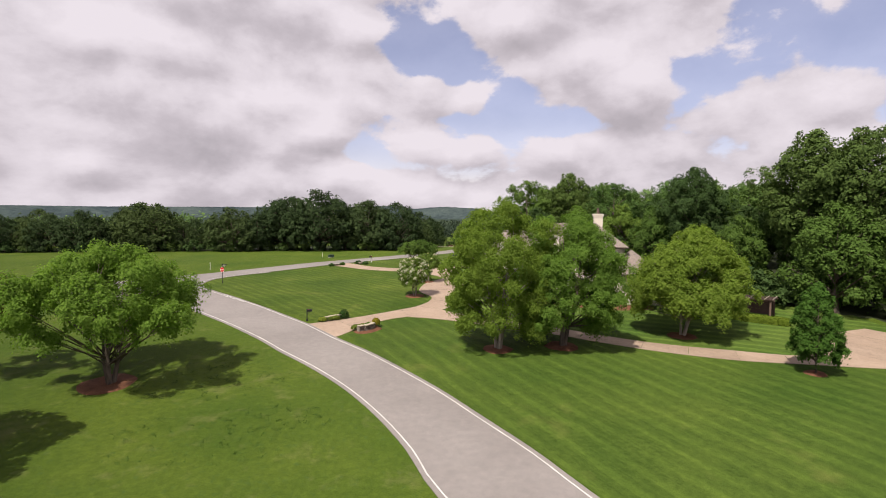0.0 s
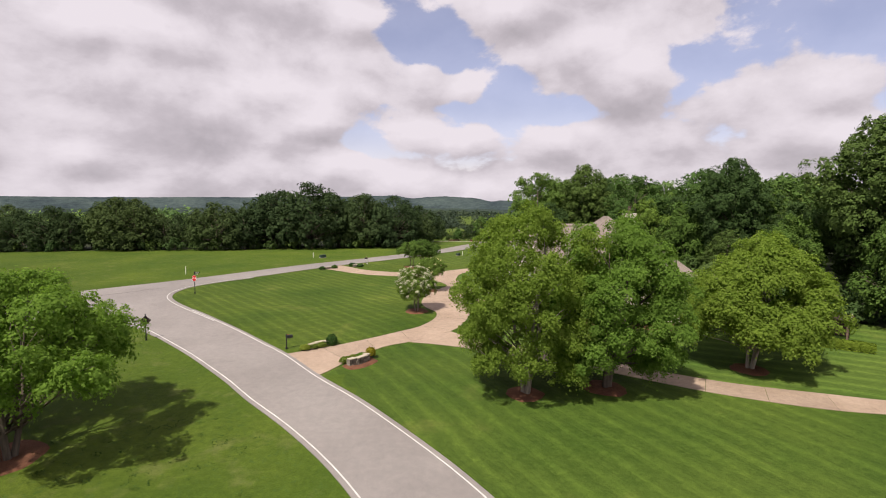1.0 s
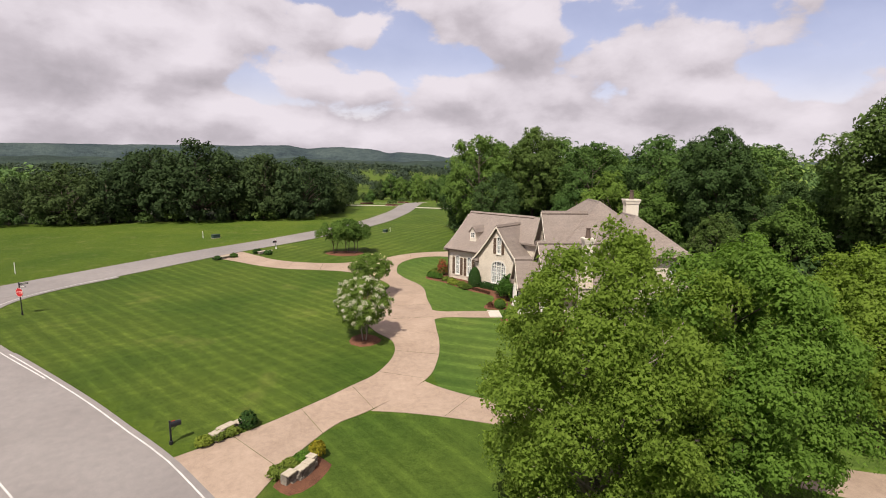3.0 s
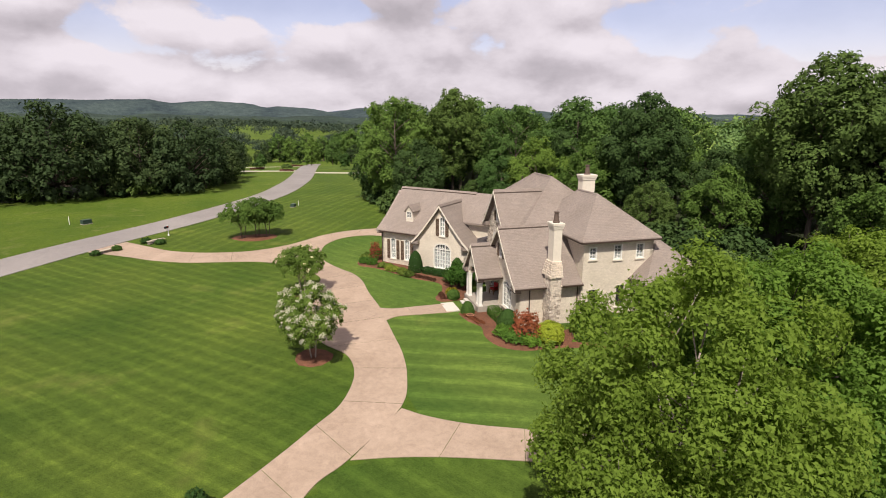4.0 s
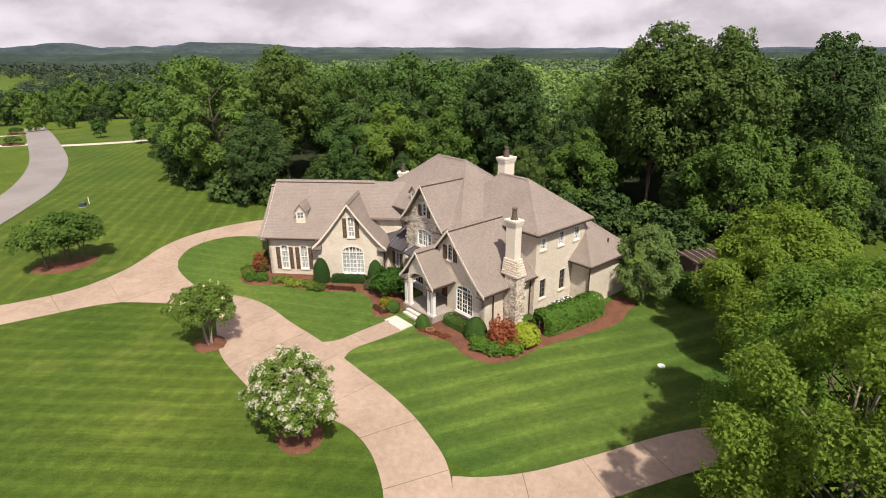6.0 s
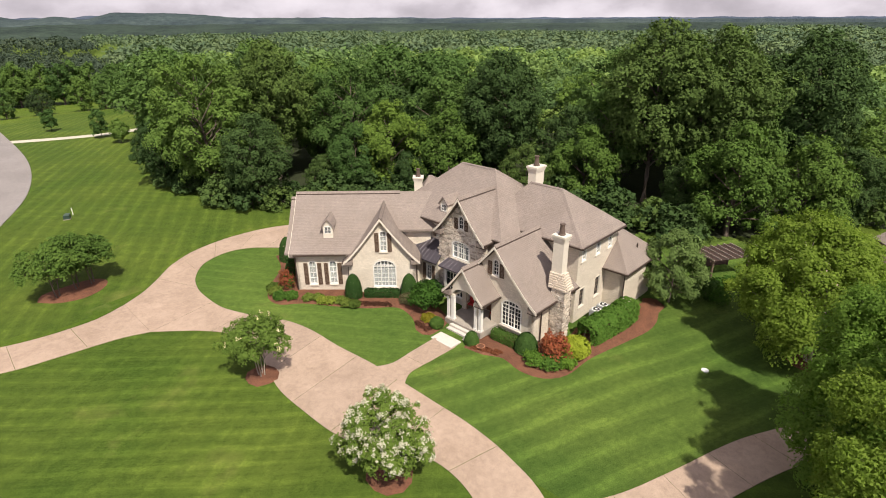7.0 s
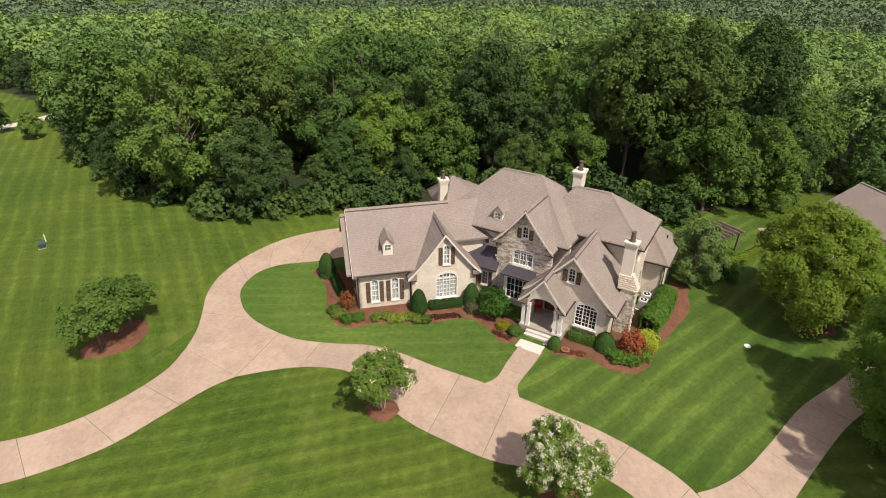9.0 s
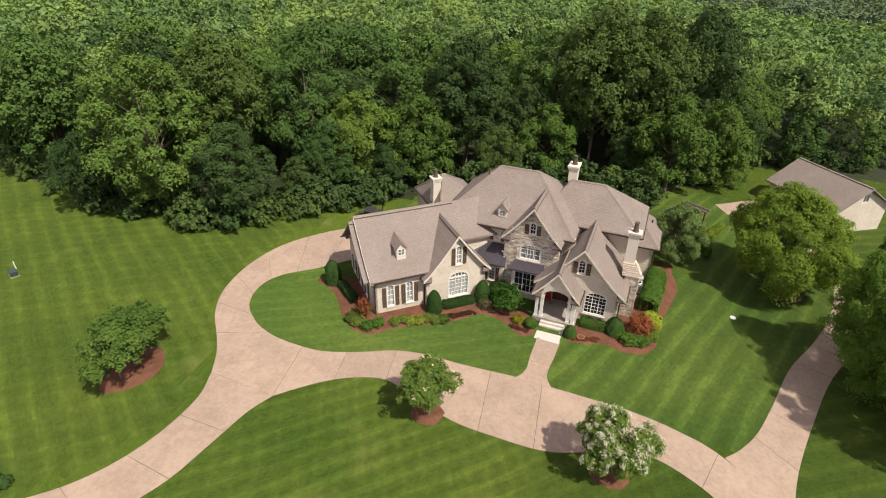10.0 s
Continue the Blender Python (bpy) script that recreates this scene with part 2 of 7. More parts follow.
def make_brick():
    """Painted brick: courses show as a fine relief and faint tone changes."""
    n = Nodes("painted_brick", 0.8, 0.0, 0.25)
    sp = n.nd("ShaderNodeSeparateXYZ")
    n.lk(n.co, sp.inputs[0])
    run = n.math("ADD", sp.outputs[0], sp.outputs[1])
    cb = n.nd("ShaderNodeCombineXYZ")
    n.lk(run, cb.inputs[0])
    n.lk(sp.outputs[2], cb.inputs[1])
    br = n.nd("ShaderNodeTexBrick")
    br.inputs["Scale"].default_value = 1.0
    br.inputs["Brick Width"].default_value, br.inputs["Row Height"].default_value = 0.21, 0.075
    br.inputs["Mortar Size"].default_value = 0.008
    br.inputs["Color1"].default_value, br.inputs["Color2"].default_value = (1.05, 1.04, 1.02, 1), (0.9, 0.89, 0.87, 1)
    br.inputs["Mortar"].default_value = (0.80, 0.79, 0.77, 1)
    n.lk(cb.outputs[0], br.inputs["Vector"])
    a, b = n.noise(0.7, 6, 0.62), n.noise(11, 5)
    col = n.ramp(a, [(0.3, (0.56, 0.492, 0.405)), (0.7, (0.67, 0.602, 0.505))])
    col = n.mix(1.0, col, br.outputs["Color"], "MULTIPLY")
    col = n.mix(1.0, col, n.ramp(b, [(0.3, (0.9, 0.9, 0.9)), (0.7, (1.08, 1.08, 1.08))]), "MULTIPLY")
    n.color(col)
    n.bump(n.math("ADD", n.math("MULTIPLY", br.outputs["Fac"], -1.0), n.math("MULTIPLY", b, 0.5)), 0.5, 0.01)
    return n.mat


def make_shingle():
    n = Nodes("shingles", 0.9, 0.0, 0.2)
    sp = n.nd("ShaderNodeSeparateXYZ")
    n.lk(n.co, sp.inputs[0])
    cb = n.nd("ShaderNodeCombineXYZ")
    n.lk(n.math("ADD", sp.outputs[0], sp.outputs[1]), cb.inputs[0])
    n.lk(sp.outputs[2], cb.inputs[1])
    br = n.nd("ShaderNodeTexBrick")
    br.inputs["Scale"].default_value = 1.0
    br.inputs["Brick Width"].default_value, br.inputs["Row Height"].default_value = 0.24, 0.095
    br.inputs["Mortar Size"].default_value, br.inputs["Bias"].default_value = 0.007, 0.0
    br.inputs["Color1"].default_value, br.inputs["Color2"].default_value = (1.07, 1.06, 1.05, 1), (0.93, 0.93, 0.935, 1)
    br.inputs["Mortar"].default_value = (0.74, 0.74, 0.74, 1)
    n.lk(cb.outputs[0], br.inputs["Vector"])
    a, b = n.noise(0.4, 5, 0.6), n.noise(22, 4)
    col = n.ramp(a, [(0.3, (0.232, 0.190, 0.163)), (0.7, (0.270, 0.225, 0.196))])
    col = n.mix(1.0, col, br.outputs["Color"], "MULTIPLY")
    col = n.mix(1.0, col, n.ramp(b, [(0.3, (0.76, 0.76, 0.76)), (0.7, (1.2, 1.2, 1.2))]), "MULTIPLY")
    n.color(col)
    n.bump(n.math("ADD", n.math("MULTIPLY", br.outputs["Fac"], -1.0), n.math("MULTIPLY", b, 0.4)), 0.7, 0.02)
    return n.mat


def make_stone(name="rubble_stone", shade=1.0):
    n = Nodes(name, 0.85, 0.0, 0.2)
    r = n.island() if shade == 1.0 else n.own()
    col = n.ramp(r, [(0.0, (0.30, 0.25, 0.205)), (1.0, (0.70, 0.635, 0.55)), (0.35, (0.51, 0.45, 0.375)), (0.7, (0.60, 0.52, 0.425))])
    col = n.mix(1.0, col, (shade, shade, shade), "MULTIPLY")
    col = n.mix(1.0, col, n.ramp(n.noise(9, 5), [(0.3, (0.75, 0.75, 0.76)), (0.7, (1.18, 1.16, 1.14))]), "MULTIPLY")
    n.color(col)
    n.bump(n.noise(24, 5), 0.7, 0.02)
    return n.mat


def make_mulch():
    n = Nodes("mulch", 0.95, 0.0, 0.1)
    a, b = n.noise(1.2, 4), n.noise(22, 5, 0.7)
    col = n.ramp(b, [(0.3, (0.068, 0.031, 0.020)), (0.7, (0.240, 0.115, 0.072))])
    col = n.mix(1.0, col, n.ramp(a, [(0.3, (0.75, 0.75, 0.75)), (0.7, (1.2, 1.15, 1.1))]), "MULTIPLY")
    n.color(col)
    n.bump(b, 1.0, 0.06)
    return n.mat


def make_bark(name, c):
    n = Nodes(name, 0.9, 0.0, 0.15)
    a = n.noise(5, 5, 0.6, stretch=(1, 1, 0.2))
    n.color(n.ramp(a, [(0.3, tuple(v * 0.6 for v in c)), (0.7, tuple(v * 1.3 for v in c))]))
    n.bump(a, 0.9, 0.04)
    return n.mat


ASPHALT, PAVING, BRICK, SHINGLE, STONE, MULCH = make_asphalt(), make_paving(), make_brick(), make_shingle(), make_stone(), make_mulch()
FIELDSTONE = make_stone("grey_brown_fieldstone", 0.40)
CAPSTONE = plain("buff_cap_stone", (0.40, 0.345, 0.265), 0.8, var=0.2, scale=5, bump=0.004)
TRIM = plain("cream_trim_paint", (0.62, 0.56, 0.47), 0.55, var=0.06)
SASH = plain("brown_sash_paint", (0.16, 0.115, 0.08), 0.55, var=0.12)
WHITE = plain("white_window_paint", (0.70, 0.675, 0.62), 0.45, var=0.04)
BLIND = plain("white_blind", (0.56, 0.535, 0.48), 0.8, var=0.08)
SHUTTER = plain("brown_shutter_paint", (0.105, 0.068, 0.045), 0.6, var=0.15)
BRONZE = plain("dark_bronze_metal", (0.085, 0.075, 0.085), 0.42, metal=0.5, var=0.15, scale=2)
GUTTER = plain("brown_gutter", (0.055, 0.038, 0.03), 0.5, var=0.1)
PORCHSTONE = plain("flagstone", (0.30, 0.265, 0.225), 0.8, var=0.2, scale=2, bump=0.004)
STEPSTONE = plain("pale_limestone", (0.52, 0.475, 0.42), 0.75, var=0.1, scale=3, bump=0.004)
DOORWOOD = plain("dark_door_wood", (0.10, 0.045, 0.022), 0.4, var=0.25, scale=4)
CLAYPOT = plain("brown_chimney_clay", (0.10, 0.07, 0.055), 0.7, var=0.2)
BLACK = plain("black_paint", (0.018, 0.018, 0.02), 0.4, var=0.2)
LINE = plain("white_road_paint", (0.52, 0.50, 0.475), 0.7, var=0.30, scale=1.5)
RED = plain("red_sign_sheet", (0.42, 0.018, 0.02), 0.4, var=0.05)
POSTWHITE = plain("white_post_paint", (0.74, 0.73, 0.70), 0.5, var=0.06)
GREENBOX = plain("dark_green_enamel", (0.035, 0.06, 0.045), 0.5, var=0.15)
GREYBOX = plain("grey_enamel", (0.30, 0.31, 0.31), 0.5, var=0.1)
CUSHION = plain("red_cushion_cloth", (0.38, 0.03, 0.03), 0.9, var=0.15)
WICKER = plain("brown_wicker", (0.20, 0.10, 0.05), 0.7, var=0.25, scale=30)
PERGOLA = plain("brown_stained_timber", (0.050, 0.030, 0.024), 0.75, var=0.25, scale=5)
TIMBER = plain("brown_weathered_timber", (0.14, 0.095, 0.07), 0.8, var=0.2, scale=5)
TERRACOTTA = plain("terracotta", (0.40, 0.18, 0.10), 0.8, var=0.12)
# leaf-litter floor, its colour darkened further for shade under the canopy
EARTH = plain("shaded_woodland_floor", (0.024, 0.031, 0.011), 0.95, var=0.4, scale=0.8, bump=0.05)
BARK, PALEBARK = make_bark("grey_brown_bark", (0.12, 0.095, 0.075)), make_bark("pale_bark", (0.26, 0.22, 0.18))

GLASS = bpy.data.materials.new("window_glass")
GLASS.use_nodes = True
_b = GLASS.node_tree.nodes["Principled BSDF"]
_b.inputs["Base Color"].default_value = (0.55, 0.58, 0.60, 1)
_b.inputs["Roughness"].default_value, _b.inputs["Transmission Weight"].default_value, _b.inputs["IOR"].default_value = 0.03, 0.85, 1.45

DARK_GLASS = plain("dark_window_glass", (0.022, 0.024, 0.027), 0.12, var=0.2, scale=1.2, spec=0.3)

LEAF_LIGHT = leaf_material("light_green_leaves", (0.070, 0.116, 0.019), (0.194, 0.274, 0.043), (0.322, 0.412, 0.078), 0.42, vary=0.4, glow=1.6)
LEAF_OAK = leaf_material("mid_green_leaves", (0.048, 0.096, 0.018), (0.134, 0.226, 0.040), (0.238, 0.352, 0.070), 0.42, vary=0.4, glow=1.6)
LEAF_WOOD = leaf_material("woodland_leaves", (0.041, 0.080, 0.022), (0.091, 0.160, 0.042), (0.170, 0.262, 0.074), 0.20, vary=0.8, glow=1.1)
# these three leaf colours have the haze of distance mixed in
LEAF_FAR = leaf_material("hazed_far_woodland_leaves", (0.072, 0.124, 0.046), (0.160, 0.250, 0.086), (0.280, 0.390, 0.138), 0.25, patch=0.085, vary=0.9)
LEAF_DISTANT = leaf_material("hazed_distant_woodland_leaves", (0.062, 0.095, 0.058), (0.114, 0.166, 0.092), (0.185, 0.250, 0.132), 0.15, patch=0.06, vary=0.7)
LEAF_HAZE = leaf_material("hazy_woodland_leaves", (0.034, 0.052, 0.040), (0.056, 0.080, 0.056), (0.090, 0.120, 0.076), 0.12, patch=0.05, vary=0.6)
LEAF_DARK = leaf_material("dark_woodland_leaves", (0.030, 0.055, 0.019), (0.066, 0.112, 0.036), (0.130, 0.190, 0.062), 0.22, vary=0.8)
LEAF_BRIGHT = leaf_material("bright_woodland_leaves", (0.050, 0.098, 0.020), (0.106, 0.178, 0.036), (0.180, 0.262, 0.058), 0.22, vary=0.45)
LEAF_MYRTLE = leaf_material("garden_tree_leaves", (0.060, 0.105, 0.022), (0.130, 0.205, 0.042), (0.220, 0.305, 0.070), 0.32, vary=0.3)
LEAF_BOX = leaf_material("clipped_evergreen_leaves", (0.024, 0.055, 0.016), (0.050, 0.100, 0.026), (0.088, 0.155, 0.040), 0.2)
LEAF_HOLLY = leaf_material("grey_green_leaves", (0.065, 0.110, 0.040), (0.130, 0.200, 0.072), (0.215, 0.300, 0.115), 0.35)
# darker copy of the dark woodland leaves, cloud shadow painted into the colour
LEAF_CLOUD_SHADE = leaf_material("cloud_shaded_wood_leaves", (0.022, 0.040, 0.017), (0.050, 0.078, 0.031), (0.096, 0.135, 0.052), 0.18, vary=0.6)
LEAF_LIME = leaf_material("lime_leaves", (0.140, 0.190, 0.022), (0.260, 0.330, 0.040), (0.380, 0.430, 0.070), 0.3)
LEAF_LILY = leaf_material("daylily_leaves", (0.085, 0.125, 0.024), (0.165, 0.220, 0.044), (0.270, 0.310, 0.070), 0.3)
LEAF_HEDGE = leaf_material("laurel_hedge_leaves", (0.042, 0.100, 0.018), (0.092, 0.185, 0.032), (0.170, 0.285, 0.056), 0.3)
LEAF_RED = leaf_material("red_bronze_leaves", (0.075, 0.080, 0.020), (0.30, 0.095, 0.050), (0.52, 0.135, 0.100), 0.3)
LEAF_BEDDING = leaf_material("bronze_bedding_leaves", (0.05, 0.04, 0.02), (0.12, 0.05, 0.032), (0.20, 0.055, 0.045), 0.2)
LEAF_YELLOW = leaf_material("yellow_flower_leaves", (0.10, 0.12, 0.012), (0.22, 0.20, 0.022), (0.48, 0.33, 0.03), 0.25)
PETAL = leaf_material("cream_white_petals", (0.50, 0.48, 0.38), (0.62, 0.60, 0.50), (0.74, 0.72, 0.62), 0.3)

# ---- helpers of this scene ----
RNG = np.random.default_rng(7)


def part(name, bm, material, parent=None, label="", smooth=False):
    """Links a bmesh as one mesh object, under its thing where one is given."""
    me = bpy.data.meshes.new(name)
    bmesh.ops.recalc_face_normals(bm, faces=bm.faces)
    if smooth:
        for f in bm.faces:
            f.smooth = True
    bm.to_mesh(me)
    bm.free()
    me.materials.append(material)
    ob = new(name, me)
    if parent is not None:
        ob.parent = parent
    if label:
        ob["label"] = label
    return ob


def thing(name, m, label, category, group="", kind=""):
    ob = new(name)
    ob.empty_display_size = 0.3
    ob.matrix_basis = m
    return tagged(ob, label, category, group, kind)


def add_prism(bm, pts, a, b, place):
    """A prism over the flat outline pts, from depth a to b; place(x, y, depth) gives the point."""
    lo = [bm.verts.new(place(x, y, a)) for x, y in pts]
    hi = [bm.verts.new(place(x, y, b)) for x, y in pts]
    n = len(pts)
    bm.faces.new(lo)
    bm.faces.new(hi[::-1])
    for i in range(n):
        bm.faces.new((lo[i], lo[(i + 1) % n], hi[(i + 1) % n], hi[i]))


def add_box(bm, x0, x1, y0, y1, z0, z1, m=None):
    def place(x, y, z):
        p = Vector((x, y, z))
        return m @ p if m else p
    add_prism(bm, [(x0, y0), (x1, y0), (x1, y1), (x0, y1)], z0, z1, place)


def box(x0, x1, y0, y1, z0, z1, m=None, bevel=0.0):
    bm = bmesh.new()
    add_box(bm, x0, x1, y0, y1, z0, z1, m)
    if bevel:
        bmesh.ops.bevel(bm, geom=bm.edges[:], offset=bevel, segments=2, affect="EDGES")
    return bm


def add_tube(bm, pts, radii, sides=7, cap=True):
    rings = []
    for i, p in enumerate(pts):
        p = Vector(p)
        d = (Vector(pts[min(i + 1, len(pts) - 1)]) - Vector(pts[max(i - 1, 0)])).normalized()
        q = d.to_track_quat("Z", "Y")
        rings.append([bm.verts.new(p + q @ Vector((math.cos(k * math.tau / sides) * radii[i], math.sin(k * math.tau / sides) * radii[i], 0))) for k in range(sides)])
    for a, b in zip(rings, rings[1:]):
        for k in range(sides):
            bm.faces.new((a[k], a[(k + 1) % sides], b[(k + 1) % sides], b[k]))
    if cap:
        bm.faces.new(rings[0][::-1])
        bm.faces.new(rings[-1])


def tube(pts, radii, sides=7):
    bm = bmesh.new()
    add_tube(bm, pts, radii, sides)
    return bm


def clip_poly(poly, axis, value, keep_less):
    """The side of a flat convex outline that lies below (or above) a value of x or y."""
    out = []
    for i, p in enumerate(poly):
        q = poly[(i + 1) % len(poly)]
        a, b = p[axis] - value, q[axis] - value
        if (a <= 0) == keep_less or a == 0:
            out.append(p)
        if (a < 0 < b) or (b < 0 < a):
            t = a / (a - b)
            out.append((p[0] + (q[0] - p[0]) * t, p[1] + (q[1] - p[1]) * t))
    area = sum(out[i][0] * out[(i + 1) % len(out)][1] - out[(i + 1) % len(out)][0] * out[i][1] for i in range(len(out))) if len(out) > 2 else 0
    return out if abs(area) > 1e-4 else None


def cut_openings(poly, rects):
    cells = [poly]
    for x0, x1, y0, y1 in rects:
        nxt = []
        for c in cells:
            a = clip_poly(c, 0, x0, True)
            b = clip_poly(c, 0, x1, False)
            mid = clip_poly(c, 0, x0, False)
            mid = clip_poly(mid, 0, x1, True) if mid else None
            lo = clip_poly(mid, 1, y0, True) if mid else None
            hi = clip_poly(mid, 1, y1, False) if mid else None
            nxt += [k for k in (a, b, lo, hi) if k]
        cells = nxt
    return cells


def spline(pts, step):
    """Catmull-Rom through short lists of points, resampled at about that step."""
    P = [np.array(p, float) for p in pts]
    P = [2 * P[0] - P[1]] + P + [2 * P[-1] - P[-2]]
    out = []
    for a, b, c, d in zip(P, P[1:], P[2:], P[3:]):
        k = max(1, int(np.linalg.norm(c - b) / step))
        for i in range(k):
            t = i / k
            out.append(0.5 * (2 * b + (c - a) * t + (2 * a - 5 * b + 4 * c - d) * t * t + (3 * b - a - 3 * c + d) * t ** 3))
    return out + [P[-2]]


# ---- ground ----
_ky = [-400, -60, -30, 0, 20, 34, 42, 50, 56, 62, 69, 81, 90, 105, 121, 150, 185, 215, 260, 400, 900]
_kz = [-14, -9.5, -8, -5.6, -4.2, -3.0, -2.3, -1.65, -1.4, -1.0, -0.42, -0.05, 0.05, 0.7, 1.0, 0.9, -0.2, -1.6, -5, -9, -12]
_yy = np.arange(-420, 920, 1.0)
_zz = np.convolve(np.pad(np.interp(_yy, _ky, _kz), 6, "edge"), np.hanning(15)[1:-1] / np.hanning(15).sum(), "valid")


def ground_z(x, y):
    z = np.interp(y, _yy, _zz)
    far = max(0.0, abs(x) - 80.0) + (min(3.0 * (x - 62.0), 900.0) if x > 62 else 0.0)
    return float(z - min(far * 0.012, 12.0) - 0.35 * math.exp(-((x - 20) ** 2 + (y - 55) ** 2) / 120.0) - 0.5 * math.exp(-((x - 45) ** 2 + (y - 50) ** 2) / 200.0) + 0.22 * math.exp(-((x + 11) ** 2 + (y - 97) ** 2) / 90.0))


def axis_steps(lo, hi, far):
    near = list(np.arange(lo, hi + 0.1, 1.25))
    d = 1.6
    left, right = [lo], [hi]
    while left[-1] > -far:
        d *= 1.16
        left.append(left[-1] - d)
    d = 1.6
    while right[-1] < far:
        d *= 1.16
        right.append(right[-1] + d)
    return left[:0:-1] + near + right[1:]


def inside(poly, x, y):
    hit = False
    for (x0, y0), (x1, y1) in zip(poly, poly[1:] + poly[:1]):
        if (y0 > y) != (y1 > y) and x < (x1 - x0) * (y - y0) / (y1 - y0) + x0:
            hit = not hit
    return hit


FRONT_LAWN = [(-11, 54.5), (-6, 58.5), (-1.2, 63), (0.5, 68), (0, 80), (1.5, 86), (-2, 92), (-9, 95), (-20, 102.5), (-38, 86), (-36, 78)]
SOUTH_LAWN = [(-9, 52), (-5, 58), (0, 59), (6, 56), (18, 50), (30, 45), (60, 44), (60, -30), (22, -30), (16, 2), (6, 24)]
HOUSE_LAWN = [(1, 60), (2, 74), (2.5, 86), (1, 94), (6, 100), (12, 99), (30, 92), (46, 60), (46, 46), (28, 45.5), (12, 53), (3, 58)]
ISLAND_LAWN = [(1, 76.5), (3, 74.5), (10, 74.5), (14, 80), (14, 96), (8, 101), (1, 97)]
NORTH_LAWN = [(-17, 102), (-8, 97), (0, 98), (5, 102), (14, 102.5), (22, 99), (40, 130), (60, 235), (24, 215), (12, 168), (-6, 122)]
WOOD_FLOOR = [(24, 146), (17.3, 124), (18, 113), (19.5, 110), (22.5, 103.5), (25.5, 99.5), (31.0, 91.5), (35.0, 81), (36.6, 72.0), (40.0, 66.5), (46.5, 59.5), (52, 52), (60, 52),
              (62, 30), (75, 10), (300, -160), (760, -160), (760, 100), (600, 500), (200, 500), (110, 330), (62, 240), (54, 214), (45, 182), (35, 164)]
LEFT_WOOD = [(-230, 123), (-107, 136), (-66, 138), (-40, 141), (-18, 145), (-11, 161), (-4, 195), (-12, 230), (-80, 300), (-230, 300)]

EDGE_WOOD = [(14, 128), (14, 108), (30, 96), (36, 76), (44, 58), (50, 48), (66, 44), (72, 56), (62, 84), (52, 104), (40, 122), (26, 136)]


def build_ground():
    xs, ys = axis_steps(-70, 70, 4300), axis_steps(-12, 222, 4300)
    nx, ny = len(xs), len(ys)
    X, Y = np.meshgrid(xs, ys)
    Z = np.vectorize(ground_z)(X, Y)
    me = bpy.data.meshes.new("ground")
    idx = np.arange(nx * ny).reshape(ny, nx)
    q = np.stack([idx[:-1, :-1], idx[:-1, 1:], idx[1:, 1:], idx[1:, :-1]], -1).reshape(-1, 4)
    me.from_pydata(np.stack([X, Y, Z], -1).reshape(-1, 3).tolist(), [], q.tolist())
    for k in (grass("rough_grass", rough_lawn=True, tone=(1.10, 1.12, 0.95)), grass("front_lawn", -50.0, pitch=0.62, contrast=0.40, cross=24.0, tone=(0.945, 0.985, 0.95)), grass("south_lawn", -62.5, pitch=0.8, contrast=0.38, lush=0.4, tone=(0.93, 0.93, 0.95)), grass("house_lawn", -27.0, pitch=0.86, contrast=0.55, lush=0.2, tone=(1.09, 1.14, 1.35)),
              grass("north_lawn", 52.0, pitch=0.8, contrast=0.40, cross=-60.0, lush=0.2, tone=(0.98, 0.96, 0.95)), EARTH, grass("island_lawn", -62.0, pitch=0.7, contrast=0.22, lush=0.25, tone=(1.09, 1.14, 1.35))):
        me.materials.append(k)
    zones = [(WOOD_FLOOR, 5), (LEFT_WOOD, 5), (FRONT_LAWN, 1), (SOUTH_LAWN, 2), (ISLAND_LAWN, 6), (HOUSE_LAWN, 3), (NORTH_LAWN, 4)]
    slot = np.zeros(len(q), int)
    for i in range(len(q)):
        c = q[i][0]
        x, y = X.flat[c] + 0.6, Y.flat[c] + 0.6
        if abs(x) > 780 or y > 520 or y < -170:
            continue
        for poly, k in zones:
            if inside(poly, x, y):
                slot[i] = k
                break
    me.polygons.foreach_set("material_index", slot)
    me.polygons.foreach_set("use_smooth", [True] * len(q))
    tagged(new("ground", me), "mown green lawn and rough grass rolling gently to woods", "ground", kind="structure")


build_ground()


def ribbon(name, left, right, lift, material, label="", category="", kind="structure", parent=None, thick=0.06):
    """A strip between two lines of points, laid on the ground."""
    bm = bmesh.new()
    rows = []
    for a, b in zip(left, right):
        k = 4
        row = []
        for i in range(k + 1):
            p = a + (b - a) * i / k
            row.append(bm.verts.new((p[0], p[1], ground_z(p[0], p[1]) + lift)))
        rows.append(row)
    for a, b in zip(rows, rows[1:]):
        for i in range(len(a) - 1):
            bm.faces.new((a[i], a[i + 1], b[i + 1], b[i]))
    for edge_side in (0, -1):
        low = [bm.verts.new(r[edge_side].co - Vector((0, 0, thick))) for r in rows]
        for (r, s), (a, b) in zip(zip(rows, rows[1:]), zip(low, low[1:])):
            bm.faces.new((r[edge_side], s[edge_side], b, a))
    ob = part(name, bm, material, parent)
    if label:
        tagged(ob, label, category, kind=kind)
    return ob


def offset_line(pts, d):
    out = []
    for i, p in enumerate(pts):
        t = pts[min(i + 1, len(pts) - 1)] - pts[max(i - 1, 0)]
        t = t / np.linalg.norm(t)
        out.append(p + d * np.array([-t[1], t[0]]))
    return out


